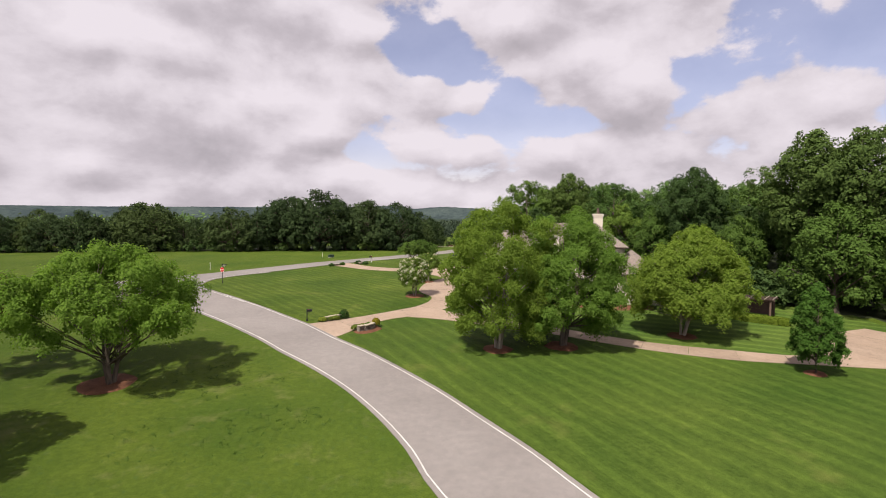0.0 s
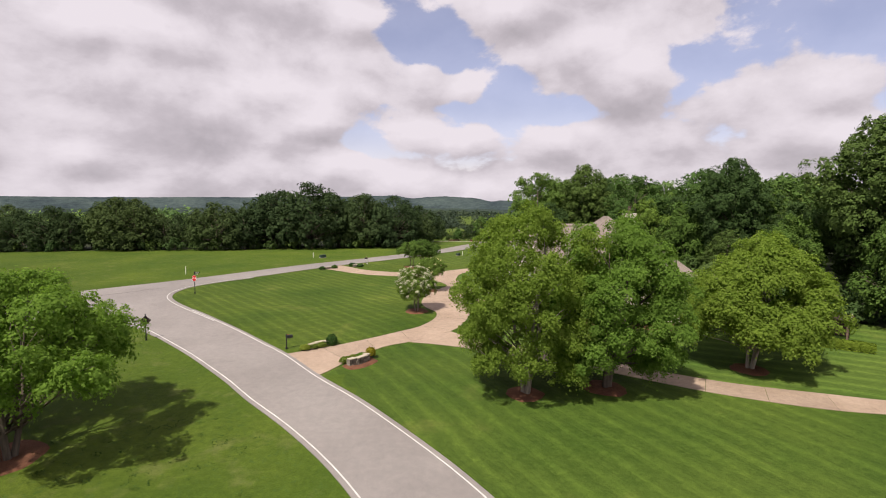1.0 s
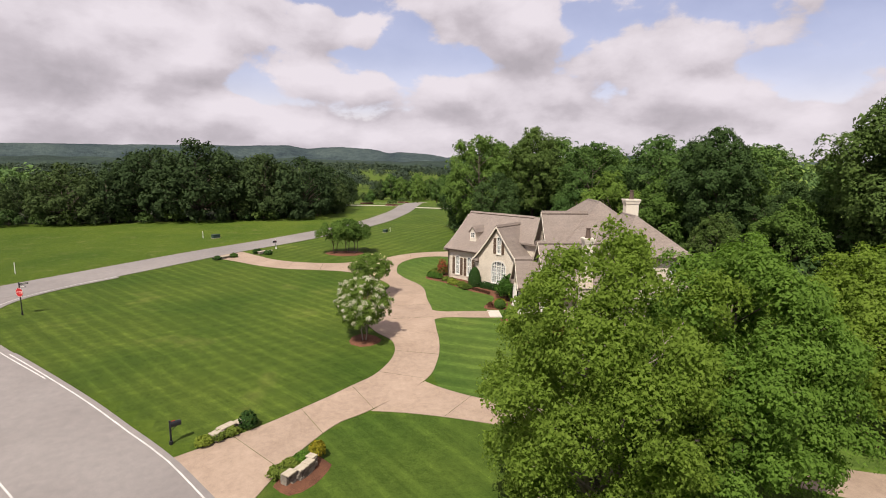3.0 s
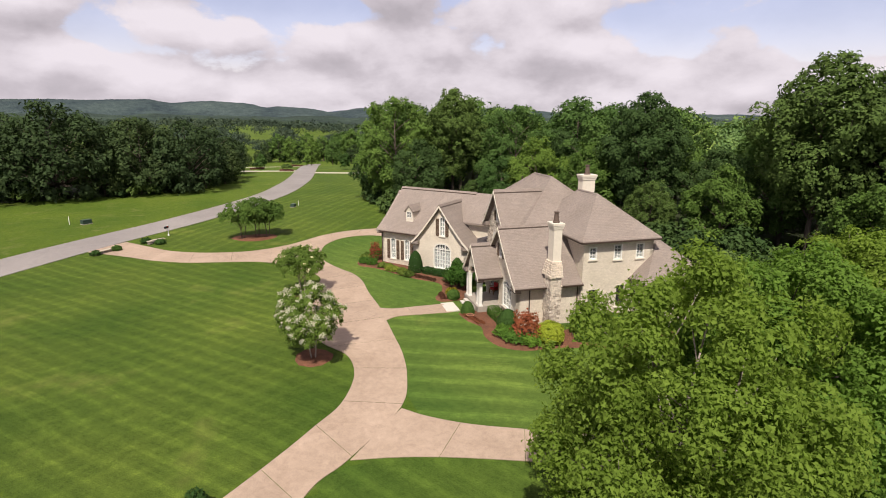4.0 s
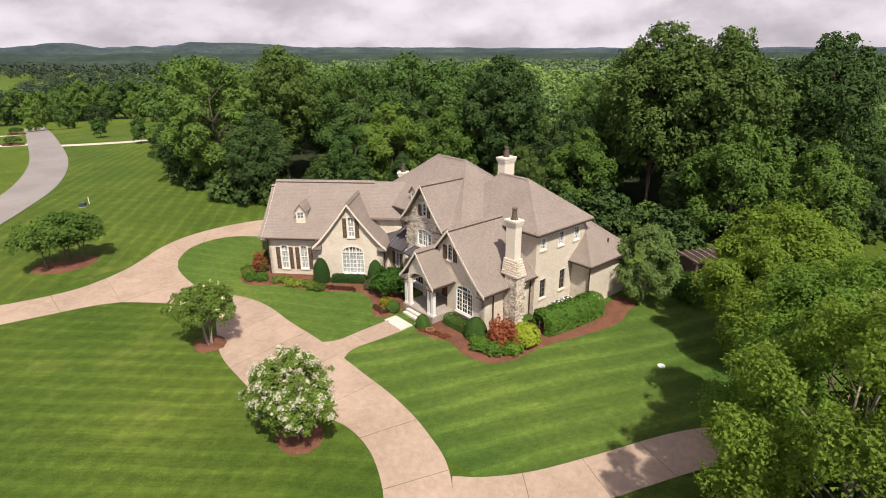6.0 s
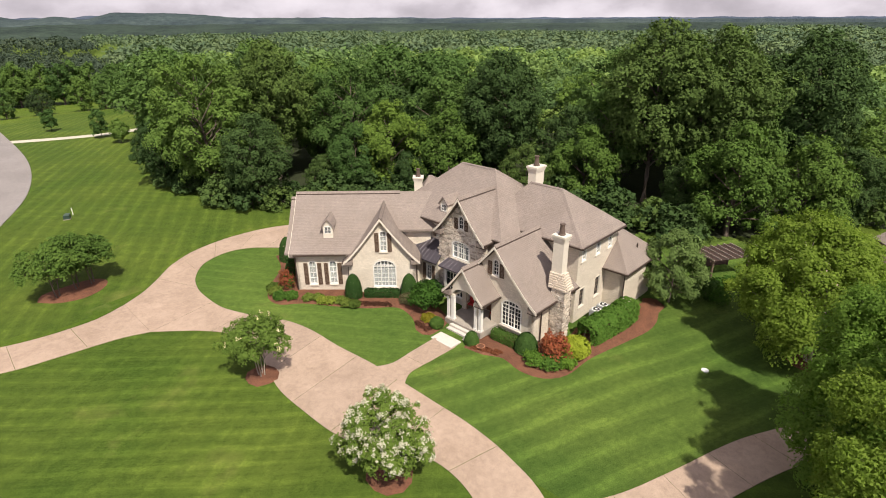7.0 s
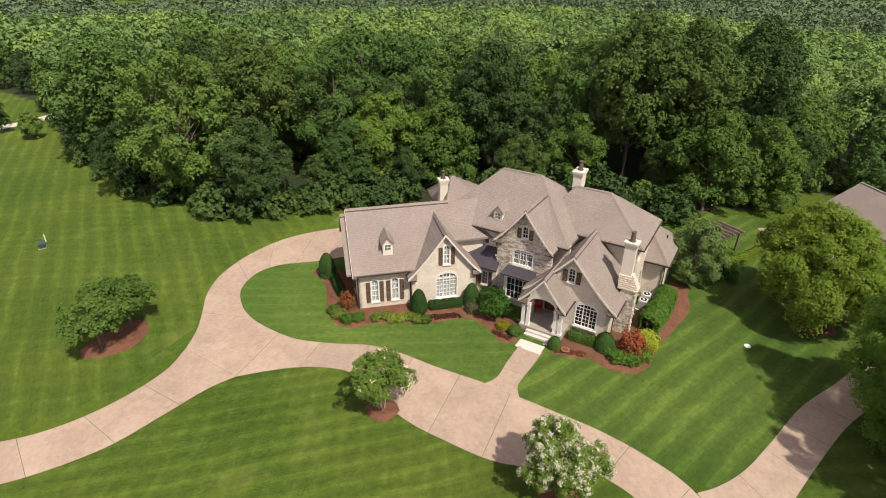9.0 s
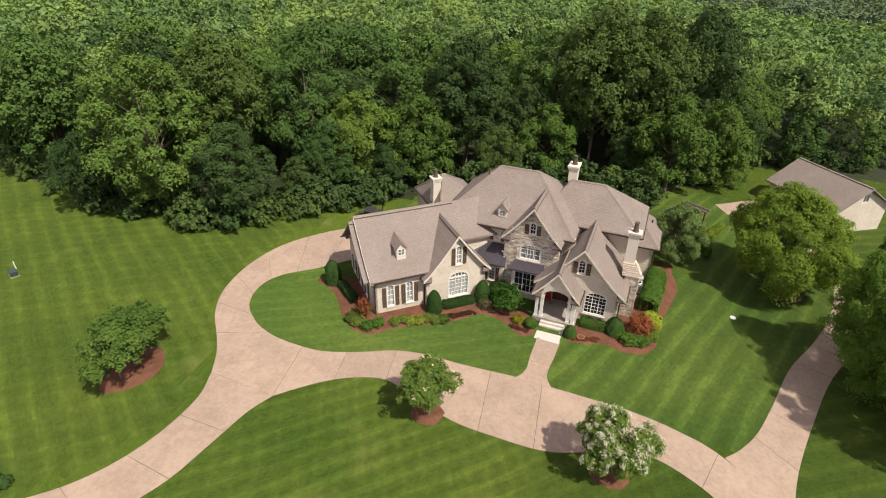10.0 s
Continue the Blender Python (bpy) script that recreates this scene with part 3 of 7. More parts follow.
NEAR_RIGHT = spline([(27, -40), (22.5, -12), (17.4, 6), (12.4, 17), (7.7, 25.3), (5.6, 29.4), (2.9, 33.8), (0.3, 38.0), (-3.1, 42.7), (-5.9, 46.3), (-9.3, 50.2), (-13.0, 55.2), (-15.7, 58.2), (-19.1, 61.9), (-22.9, 65.7), (-27.2, 69.9)], 1.5)
NEAR_LEFT = spline([(20.6, -41), (16.4, -14), (11.8, 4), (6.3, 15), (0.2, 25.3), (-1.5, 29.5), (-3.6, 33.6), (-6.35, 37.9), (-9.7, 42.1), (-13.3, 46.0), (-15.7, 48.9), (-18.2, 51.7), (-21.1, 54.9), (-24.4, 58.2), (-28.2, 61.8), (-32.0, 65.0)], 1.5)
CROSS_ROAD = spline([(-120, 5), (-75, 45), (-60, 61.5), (-48.5, 75), (-38.2, 86.6), (-30.6, 94.9), (-22.1, 104.0), (-12.4, 114.4), (-4.5, 125), (3, 138.5), (9.5, 158), (16.6, 190), (24.5, 228), (31.5, 262)], 2.0)


def abreast(a, b):
    """Two edges cut into the same number of steps."""
    n = max(len(a), len(b))
    out = []
    for P in (np.array(a), np.array(b)):
        d = np.concatenate([[0], np.cumsum(np.linalg.norm(np.diff(P, axis=0), axis=1))])
        out.append([np.array((np.interp(t, d, P[:, 0]), np.interp(t, d, P[:, 1]))) for t in np.linspace(0, d[-1], n)])
    return out


ribbon("road_1", *abreast(NEAR_LEFT, NEAR_RIGHT), 0.045, ASPHALT, "light grey asphalt lane curving between lawns", "road")
ribbon("road_2", offset_line(CROSS_ROAD, 2.75), offset_line(CROSS_ROAD, -2.75), 0.051, ASPHALT, "light grey asphalt lane running away over a rise", "road")


def road_fill():
    """The mouth of the junction, with its two rounded corners."""
    right = spline([(-22.9, 65.7), (-27.6, 70.2), (-31.0, 73.9), (-33.2, 77.2), (-34.1, 80.6), (-33.8, 84.6), (-31.6, 88.8), (-28.4, 92.4)], 0.8)
    left = spline([(-26.3, 60.0), (-31.5, 64.0), (-38.0, 65.6), (-46.0, 64.4), (-54.0, 59.4)], 0.8)
    def beside(k, way_points):
        P = np.array(spline(way_points, 0.5))
        d = np.concatenate([[0], np.cumsum(np.linalg.norm(np.diff(P, axis=0), axis=1))])
        return [np.array((np.interp(t, d, P[:, 0]), np.interp(t, d, P[:, 1]))) for t in np.linspace(0, d[-1], k)]
    ribbon("road_3", right, beside(len(right), [(-25, 64.2), (-32, 71.5), (-39, 79), (-43.5, 84), (-39, 88.5), (-31, 97.2)]), 0.039, ASPHALT, "light grey asphalt junction corner beside the stop sign", "road")
    ribbon("road_4", left, beside(len(left), [(-25, 64.2), (-32, 71.5), (-40, 80), (-48.5, 77), (-60, 63.5)]), 0.033, ASPHALT, "light grey asphalt junction corner beside rough grass", "road")
    ribbon("trim_road_line_corner", offset_line(right, 0.50), offset_line(right, 0.585), 0.061, LINE, "white painted edge line round the junction corner", "road marking", thick=0.005)


road_fill()
for line, inset in ((NEAR_LEFT, -0.28), (NEAR_RIGHT, 0.30)):
    ribbon("trim_road_line", offset_line(line, inset), offset_line(line, inset + math.copysign(0.085, inset)), 0.055, LINE, "thin worn white edge line painted on asphalt", "road marking", thick=0.005)

# the driveway: slabs between two edge lines, with open joints
drive = thing("driveway", Matrix(), "tan exposed-aggregate concrete driveway in jointed slabs", "driveway", kind="structure")


def slabs(left, right, length):
    L, R = spline(left, 0.6), spline(right, 0.6)
    total = (sum(np.linalg.norm(b - a) for a, b in zip(L, L[1:])) + sum(np.linalg.norm(b - a) for a, b in zip(R, R[1:]))) / 2
    n = max(1, round(total / length))
    k = 7
    L, R = resample_pairs(left, right, n * k)
    for i in range(n):
        l, r = L[i * k:(i + 1) * k + 1], R[i * k:(i + 1) * k + 1]
        cut_l, cut_r = [p.copy() for p in l], [p.copy() for p in r]
        for e, o in ((0, 1), (-1, -2)):
            for a in (cut_l, cut_r):
                d = a[o] - a[e]
                a[e] = a[e] + d / max(np.linalg.norm(d), 1e-6) * 0.012
        ribbon("slab", cut_l, cut_r, 0.03 + 0.006 * RNG.random(), PAVING, parent=drive, thick=0.08)


def resample_pairs(left, right, n):
    """Both edges sampled together, control point by control point, so that the pairs stay abreast."""
    P = spline([(*a, *b) for a, b in zip(left, right)], 0.3)
    P = np.array(P)
    mid = (P[:, :2] + P[:, 2:]) / 2
    s = np.concatenate([[0], np.cumsum(np.linalg.norm(np.diff(mid, axis=0), axis=1))])
    t = np.linspace(0, s[-1], n + 1)
    Q = np.stack([np.interp(t, s, P[:, i]) for i in range(4)], -1)
    return [q[:2] for q in Q], [q[2:] for q in Q]


slabs([(-13.75, 54.75), (-13.0, 55.35), (-9.5, 57.5), (-6.2, 60.0), (-4.3, 61.6), (-2.5, 63.2), (-1.1, 65.8), (-0.9, 68.4), (-2.0, 70.6), (-2.6, 73.0), (-2.4, 76), (-1.9, 79), (-0.6, 82), (0.5, 84.6), (0.0, 87.0), (-0.9, 88.7), (-2.0, 90.1), (-3.25, 91.45)],
      [(-9.75, 50.0), (-8.95, 51.1), (-7.3, 54.4), (-5.2, 57.2), (-3.2, 58.5), (0.5, 61.7), (1.9, 64.6), (2.6, 67.5), (2.9, 70.3), (3.2, 73), (3.5, 76), (3.6, 79.4), (3.9, 82.4), (3.7, 84.9), (2.85, 87.2), (2.3, 89.0), (2.0, 90.5), (2.05, 91.9)], 3.9)
slabs([(0.5, 61.6), (1.6, 60.4), (3.6, 58.9), (6.8, 57.2), (11.6, 54.8), (16.0, 51.8), (20.4, 49.2), (25.5, 47.2), (30.4, 45.8), (34.0, 47.4), (36.6, 50.8), (39.6, 53.6), (43.4, 55.3)],
      [(-3.2, 58.4), (-1.0, 57.8), (1.6, 56.8), (5.6, 54.9), (10.6, 52.3), (15.0, 49.4), (19.2, 46.8), (24.5, 44.5), (30.0, 43.5), (36.0, 42.8), (41.0, 43.8), (44.6, 46.6), (47.2, 50.0)], 3.9)
slabs([(-17.4, 104.6), (-14.8, 101.2), (-12.8, 98.8), (-10.6, 97.3), (-8.0, 96.4), (-4.9, 96.1), (-2.5, 96.7)],
      [(-21.0, 101.8), (-17.0, 98.3), (-14.2, 95.7), (-11.3, 93.9), (-8.5, 93.1), (-5.1, 92.3), (-3.25, 91.45)], 3.9)
slabs([(-3.25, 91.45), (-2.5, 96.7)], [(2.05, 91.9), (-2.42, 96.74)], 9.0)
slabs([(-2.5, 96.7), (-0.4, 97.7), (1.6, 99.1), (3.8, 100.7), (7.0, 101.9), (11.4, 102.0), (15.9, 100.6), (20.2, 97.0), (23.5, 92.0)],
      [(2.05, 91.9), (2.3, 93.7), (2.75, 95.2), (3.7, 96.9), (5.7, 98.7), (8.4, 99.2), (10.6, 98.2), (12.6, 95.8), (15.0, 93.4)], 3.9)
footpath = thing("front_walk", Matrix(), "tan concrete front walk leading to pale stone steps", "walk", kind="structure")
_l, _r = resample_pairs([(3.35, 75.6), (4.4, 74.95), (6.4, 74.75), (8.5, 74.5)], [(3.1, 72.9), (4.3, 73.35), (6.4, 73.0), (8.5, 72.65)], 14)
ribbon("slab", _l[:7], _r[:7], 0.034, PAVING, parent=footpath)
ribbon("slab", [p + np.array((0.015, 0)) for p in _l[6:]], [p + np.array((0.015, 0)) for p in _r[6:]], 0.036, PAVING, parent=footpath)


def bed(name, outline, lift, label, cat="flower bed"):
    """A mulched bed: a low mound over a closed outline."""
    P = spline(outline + [outline[0]], 0.5)[:-1]
    n = len(P)
    if sum(P[i][0] * P[(i + 1) % n][1] - P[(i + 1) % n][0] * P[i][1] for i in range(n)) < 0:
        P = P[::-1]
    bm = bmesh.new()
    rim, crown = [], []
    for i, p in enumerate(P):
        t = P[(i + 1) % n] - P[i - 1]
        q = p + 0.14 * np.array((-t[1], t[0])) / max(np.linalg.norm(t), 1e-6)
        rim.append(bm.verts.new((*p, ground_z(*p) + lift - 0.03)))
        crown.append(bm.verts.new((*q, ground_z(*q) + lift + 0.07)))
    for i in range(n):
        bm.faces.new((rim[i], rim[(i + 1) % n], crown[(i + 1) % n], crown[i]))
    bmesh.ops.triangulate(bm, faces=[bm.faces.new(crown)])
    return tagged(part(name, bm, MULCH, smooth=True), label, cat, kind="structure")

# ---- the house ----
HM = pose(12.0, 72.0, 0.0, 0, 0, -98.0)
house = thing("house", HM, "large two-storey cream painted-brick house with brown shingle roofs", "house")
WM = HM.inverted() @ pose(7.5, 88.0, 0.0, 0, 0, -53.5)
ID = Matrix()


def turned(x, y, deg, base=ID):
    """A wall's own axes: x along it, y into the house."""
    return base @ pose(x, y, 0, 0, 0, deg)


def wall(m, outline, openings=(), y=0.0, thick=0.28, material=BRICK, name="wall", label=""):
    bm = bmesh.new()
    for c in cut_openings(outline, openings):
        add_prism(bm, c, 0.0, thick, lambda a, b, d: m @ Vector((a, y + d, b)))
    bmesh.ops.remove_doubles(bm, verts=bm.verts, dist=0.0005)
    return part(name, bm, material, house, label)


def rect(x0, x1, z0, z1):
    return [(x0, z0), (x1, z0), (x1, z1), (x0, z1)]


def arc_points(x0, x1, spring, top, n=8):
    """Points of a segmental arch from x0 to x1."""
    w, h = (x1 - x0) / 2, top - spring
    return [(x0 + (x1 - x0) * i / n, spring + h * math.sqrt(max(0.0, 1 - (2 * i / n - 1) ** 2))) for i in range(n + 1)]


def window(m, xc, w, z0, z1, y=0.0, rise=0.0, cols=2, rows=4, casing=0.09, shutters=0.0, blind=True, sill=True, dark=False, sash=None):
    """A sash window set in its opening: casing, glazing bars, pane, sill, blind, and shutters beside it."""
    x0, x1 = xc - w / 2, xc + w / 2
    spring = z1 - rise

    def at_wall(a, b, d):
        return m @ Vector((a, y + d, b))
    bm = bmesh.new()
    add_prism(bm, rect(x0, x0 + casing, z0, spring), -0.03, 0.12, at_wall)
    add_prism(bm, rect(x1 - casing, x1, z0, spring), -0.03, 0.12, at_wall)
    add_prism(bm, rect(x0 + casing, x1 - casing, z0, z0 + casing), -0.03, 0.12, at_wall)
    if rise:
        outer, inner = arc_points(x0, x1, spring, z1), arc_points(x0 + casing, x1 - casing, spring, z1 - casing)
        for i in range(len(outer) - 1):
            add_prism(bm, [outer[i], outer[i + 1], inner[i + 1], inner[i]], -0.03, 0.12, at_wall)
    else:
        add_prism(bm, rect(x0 + casing, x1 - casing, z1 - casing, z1), -0.03, 0.12, at_wall)
    win = part("window", bm, (TRIM if sash else WHITE), house, "white painted sash window")
    bm = bmesh.new()
    i0, i1, b0, b1 = x0 + casing, x1 - casing, z0 + casing, z1 - casing
    t = 0.022 if w < 1.2 else 0.026

    def top_at(x):
        if not rise:
            return b1
        k = (2 * (x - i0) / (i1 - i0) - 1)
        return spring + (b1 - spring) * math.sqrt(max(0.0, 1 - k * k))
    for i in range(1, cols):
        x = i0 + (i1 - i0) * i / cols
        add_prism(bm, rect(x - t / 2, x + t / 2, b0, top_at(x)), 0.05, 0.085, at_wall)
    for i in range(1, rows):
        z = b0 + (b1 - b0) * i / rows
        k = 2.0 if i == rows // 2 and w < 1.2 else 1.0
        half = (i1 - i0) / 2
        if rise and z > spring:
            half *= math.sqrt(max(0.0, 1 - ((z - spring) / (b1 - spring)) ** 2))
        add_prism(bm, rect(xc - half, xc + half, z - t * k / 2, z + t * k / 2), 0.05, 0.085, at_wall)
    if w > 1.5:
        for i in (1, 2):
            x = i0 + (i1 - i0) * i / 3
            add_prism(bm, rect(x - 0.035, x + 0.035, b0, top_at(x)), 0.03, 0.09, at_wall)
        if rise:
            add_prism(bm, rect(i0, i1, spring - 0.04, spring + 0.04), 0.03, 0.09, at_wall)
    part("glazing_grid", bm, sash or WHITE, win)
    shape = [(i0, b0), (i1, b0)] + (arc_points(i0, i1, spring, b1)[::-1] if rise else [(i1, b1), (i0, b1)])
    bm = bmesh.new()
    add_prism(bm, shape, 0.088, 0.096, at_wall)
    part("pane", bm, DARK_GLASS if dark or not blind else GLASS, win).visible_shadow = False
    if blind and not dark:
        bm = bmesh.new()
        cut_z = b0
        add_prism(bm, rect(i0 - 0.02, i1 + 0.02, cut_z, (spring if w > 1.5 else b1) - 0.01), 0.16, 0.175, at_wall)
        part("blind", bm, BLIND, win, "white blind behind the glass")
    # added black sheet: darkness of the unlit room, painted behind the pane
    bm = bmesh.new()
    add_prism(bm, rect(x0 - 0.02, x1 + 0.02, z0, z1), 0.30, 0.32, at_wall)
    part("room_dark_sheet", bm, BLACK, win, "black sheet standing in for the dim room")
    if sill:
        bm = bmesh.new()
        add_prism(bm, rect(x0 - 0.06, x1 + 0.06, z0 - 0.09, z0 - 0.002), -0.09, 0.05, at_wall)
        part("sill", bm, TRIM, win)
    if rise:
        arc = arc_points(x0, x1, spring, z1)
        bm = bmesh.new()
        n = len(arc) // 2
        for pts, corner in ((arc[:n + 1], (x0, z1)), (arc[n:], (x1, z1))):
            for a, b in zip(pts, pts[1:]):
                add_prism(bm, [a, b, (corner[0], corner[1] + 0.002)], 0.0, 0.2, at_wall)
        part("arch_infill", bm, BRICK, win)
        bm = bmesh.new()
        hood_o, hood_i = arc_points(x0 - 0.1, x1 + 0.1, spring, z1 + 0.13), arc_points(x0, x1, spring, z1 + 0.005)
        for i in range(len(hood_o) - 1):
            add_prism(bm, [hood_o[i], hood_o[i + 1], hood_i[i + 1], hood_i[i]], -0.035, -0.002, at_wall)
        part("arch_hood", bm, TRIM, win)
    if shutters:
        for sx0, sx1 in ((x0 - 0.05 - shutters, x0 - 0.05), (x1 + 0.05, x1 + 0.05 + shutters)):
            bm = bmesh.new()
            zt = spring + rise * 0.1
            add_prism(bm, rect(sx0, sx0 + 0.06, z0, zt), -0.06, -0.005, at_wall)
            add_prism(bm, rect(sx1 - 0.06, sx1, z0, zt), -0.06, -0.005, at_wall)
            for a, b in ((z0, z0 + 0.09), ((z0 + zt) / 2 - 0.05, (z0 + zt) / 2 + 0.05), (zt - 0.09, zt)):
                add_prism(bm, rect(sx0 + 0.06, sx1 - 0.06, a, b), -0.055, -0.005, at_wall)
            k = int((zt - z0) / 0.085)
            for i in range(k):
                z = z0 + (zt - z0) * i / k
                add_prism(bm, rect(sx0 + 0.06, sx1 - 0.06, z, z + 0.055), -0.045, -0.005, at_wall)
            part("shutter", bm, SHUTTER, house, "brown louvred wooden shutter")
    return (x0, x1, z0, z1)


def rake(s):
    return s ** 1.16


def gable_roof(m, xc, half, z_eave, z_ridge, y0, y1, thick=0.16, board=True, name="roof", material=SHINGLE, gutter=True):
    """Two slopes that sweep out a little at the eaves, with pale boards along the front edge and a ridge cap."""
    prof = []
    K = 7
    for i in range(K + 1):
        s = i / K
        prof.append((xc - half * (1 - s), z_eave + (z_ridge - z_eave) * rake(s)))
    prof += [(2 * xc - x, z) for x, z in prof[-2::-1]]
    bm = bmesh.new()
    rows = [[bm.verts.new(m @ Vector((x, y, z + dz))) for x, z in prof] for y in (y0, y1) for dz in (0, -thick)]
    f0, f0b, f1, f1b = rows
    for i in range(len(prof) - 1):
        bm.faces.new((f0[i], f0[i + 1], f1[i + 1], f1[i]))
        bm.faces.new((f0b[i], f0b[i + 1], f1b[i + 1], f1b[i]))
        bm.faces.new((f0[i], f0[i + 1], f0b[i + 1], f0b[i]))
        bm.faces.new((f1[i], f1[i + 1], f1b[i + 1], f1b[i]))
    for k in (0, -1):
        bm.faces.new((f0[k], f1[k], f1b[k], f0b[k]))
    roof = part(name, bm, material, house, "brown-grey asphalt shingle gable roof")
    bm = bmesh.new()
    fall = 0.18 * (prof[K][1] - prof[K - 1][1]) / (prof[K][0] - prof[K - 1][0])
    add_prism(bm, [(xc - 0.18, z_ridge - fall - 0.03), (xc - 0.18, z_ridge - fall + 0.05), (xc, z_ridge + 0.05), (xc + 0.18, z_ridge - fall + 0.05), (xc + 0.18, z_ridge - fall - 0.03)], y0 + 0.02, y1, lambda a, b, d: m @ Vector((a, d, b)))
    part("ridge_vent", bm, GUTTER, roof, "dark vent strip under the ridge cap")
    bm = bmesh.new()
    add_prism(bm, [(xc - 0.15, z_ridge + 0.062 - fall * 0.83), (xc, z_ridge + 0.09), (xc + 0.15, z_ridge + 0.062 - fall * 0.83), (xc, z_ridge + 0.054)], y0 - 0.01, y1, lambda a, b, d: m @ Vector((a, d, b)))
    part("ridge_cap", bm, SHINGLE, roof)
    if gutter:
        for sx in (-1, 1):
            xe = xc + sx * half
            bm = bmesh.new()
            add_prism(bm, [(xe, z_eave - 0.15), (xe + sx * 0.09, z_eave - 0.15), (xe + sx * 0.10, z_eave - 0.03), (xe, z_eave - 0.03)], y0 + 0.03, y1, lambda a, b, d: m @ Vector((a, d, b)))
            part("gutter", bm, GUTTER, roof, "dark brown gutter")
    if board:
        bm = bmesh.new()
        add_prism(bm, [(x, z - 0.03) for x, z in prof] + [(x, z - 0.25) for x, z in prof[::-1]], y0 - 0.035, y0 + 0.02, lambda a, b, d: m @ Vector((a, d, b)))
        part("bargeboard", bm, TRIM, roof, "pale painted board along the gable")
        for sx in (-1, 1):
            xe = xc + sx * half
            bm = bmesh.new()
            xi = xe - sx * 0.75
            add_prism(bm, [(xe, z_eave - 0.27), (xe, z_eave - 0.10), (xi, z_eave + 0.12), (xi, z_eave - 0.27)], y0 + 0.022, y0 + 0.5, lambda a, b, d: m @ Vector((a, d, b)))
            part("eave_return", bm, SHINGLE, roof)
            bm = bmesh.new()
            add_prism(bm, [(xe + sx * 0.02, z_eave - 0.34), (xe + sx * 0.02, z_eave - 0.272), (xi, z_eave - 0.272), (xi, z_eave - 0.34)], y0 + 0.0, y0 + 0.5, lambda a, b, d: m @ Vector((a, d, b)))
            part("eave_soffit", bm, GUTTER, roof)
    return roof


def hip_roof(m, x0, x1, y0, y1, ze, xa, xb, yr, zr, name="roof", gutter=True):
    bm = bmesh.new()
    e = [bm.verts.new(m @ Vector(p)) for p in ((x0, y0, ze), (x1, y0, ze), (x1, y1, ze), (x0, y1, ze))]
    lo = [bm.verts.new(m @ Vector(p)) for p in ((x0, y0, ze - 0.17), (x1, y0, ze - 0.17), (x1, y1, ze - 0.17), (x0, y1, ze - 0.17))]
    a, b = bm.verts.new(m @ Vector((xa, yr, zr))), bm.verts.new(m @ Vector((xb, yr, zr)))
    for f in ((e[0], e[1], b, a), (e[1], e[2], b), (e[2], e[3], a, b), (e[3], e[0], a), tuple(lo)):
        bm.faces.new(f)
    for i in range(4):
        bm.faces.new((e[i], e[(i + 1) % 4], lo[(i + 1) % 4], lo[i]))
    roof = part(name, bm, SHINGLE, house, "brown-grey asphalt shingle hip roof")
    P = [Vector(p) for p in ((x0, y0, ze), (x1, y0, ze), (x1, y1, ze), (x0, y1, ze), (xa, yr, zr), (xb, yr, zr))]
    for i, j in ((0, 4), (1, 5), (2, 5), (3, 4), (4, 5)):
        d = P[j] - P[i]
        q = d.to_track_quat("Y", "Z").to_matrix().to_4x4()
        bm = bmesh.new()
        add_prism(bm, [(-0.14, -0.045), (0, 0.035), (0.14, -0.045)], 0, d.length, lambda u, v, w: m @ (P[i] + (q @ Vector((u, w, v)))))
        part("hip_cap", bm, SHINGLE, roof)
    if gutter:
        for gx0, gx1, gy0, gy1 in ((x0, x1, y0 - 0.09, y0 - 0.002), (x0, x1, y1 + 0.002, y1 + 0.09), (x0 - 0.09, x0 - 0.002, y0, y1), (x1 + 0.002, x1 + 0.09, y0, y1)):
            part("gutter", box(gx0, gx1, gy0, gy1, ze - 0.15, ze - 0.04, m), GUTTER, roof, "dark brown gutter")
    return roof


def downpipe(m, x, y, z0, z1):
    part("downpipe", tube([m @ Vector((x, y, z0)), m @ Vector((x, y, z1))], [0.05, 0.05], 8), GUTTER, house, "dark brown downpipe")


def stone_face(m, outline, openings, y, lo=0.16, hi=0.42, seed=1, parent=None, out=0.07, course=(0.08, 0.17)):
    """Rubble courses: every stone a small block standing a little proud of the wall."""
    rng = random.Random(seed)
    xs, zs = [p[0] for p in outline], [p[1] for p in outline]
    bm = bmesh.new()
    z = min(zs)
    while z < max(zs):
        h = rng.uniform(*course)
        x = min(xs) - rng.random() * 0.3
        while x < max(xs):
            w = rng.uniform(lo, hi)
            cell = [(x + 0.008, z + 0.008), (x + w - 0.008, z + 0.008 + rng.uniform(-.006, .006)), (x + w - 0.008, z + h - 0.008), (x + 0.008, z + h - 0.008 + rng.uniform(-.006, .006))]
            mx, mz = x + w / 2, z + h / 2
            ok = inside(outline, mx, mz) and not any(a - w * 0.3 < mx < b + w * 0.3 and c - 0.03 < mz < d + 0.03 for a, b, c, d in openings)
            if ok:
                d = out * rng.uniform(0.35, 1.0)
                add_prism(bm, cell, 0.02, -d, lambda a, b, e: m @ Vector((a, y + e, b)))
            x += w
        z += h
    return part("stonework", bm, STONE, parent or house, "buff and grey rubble stone facing")


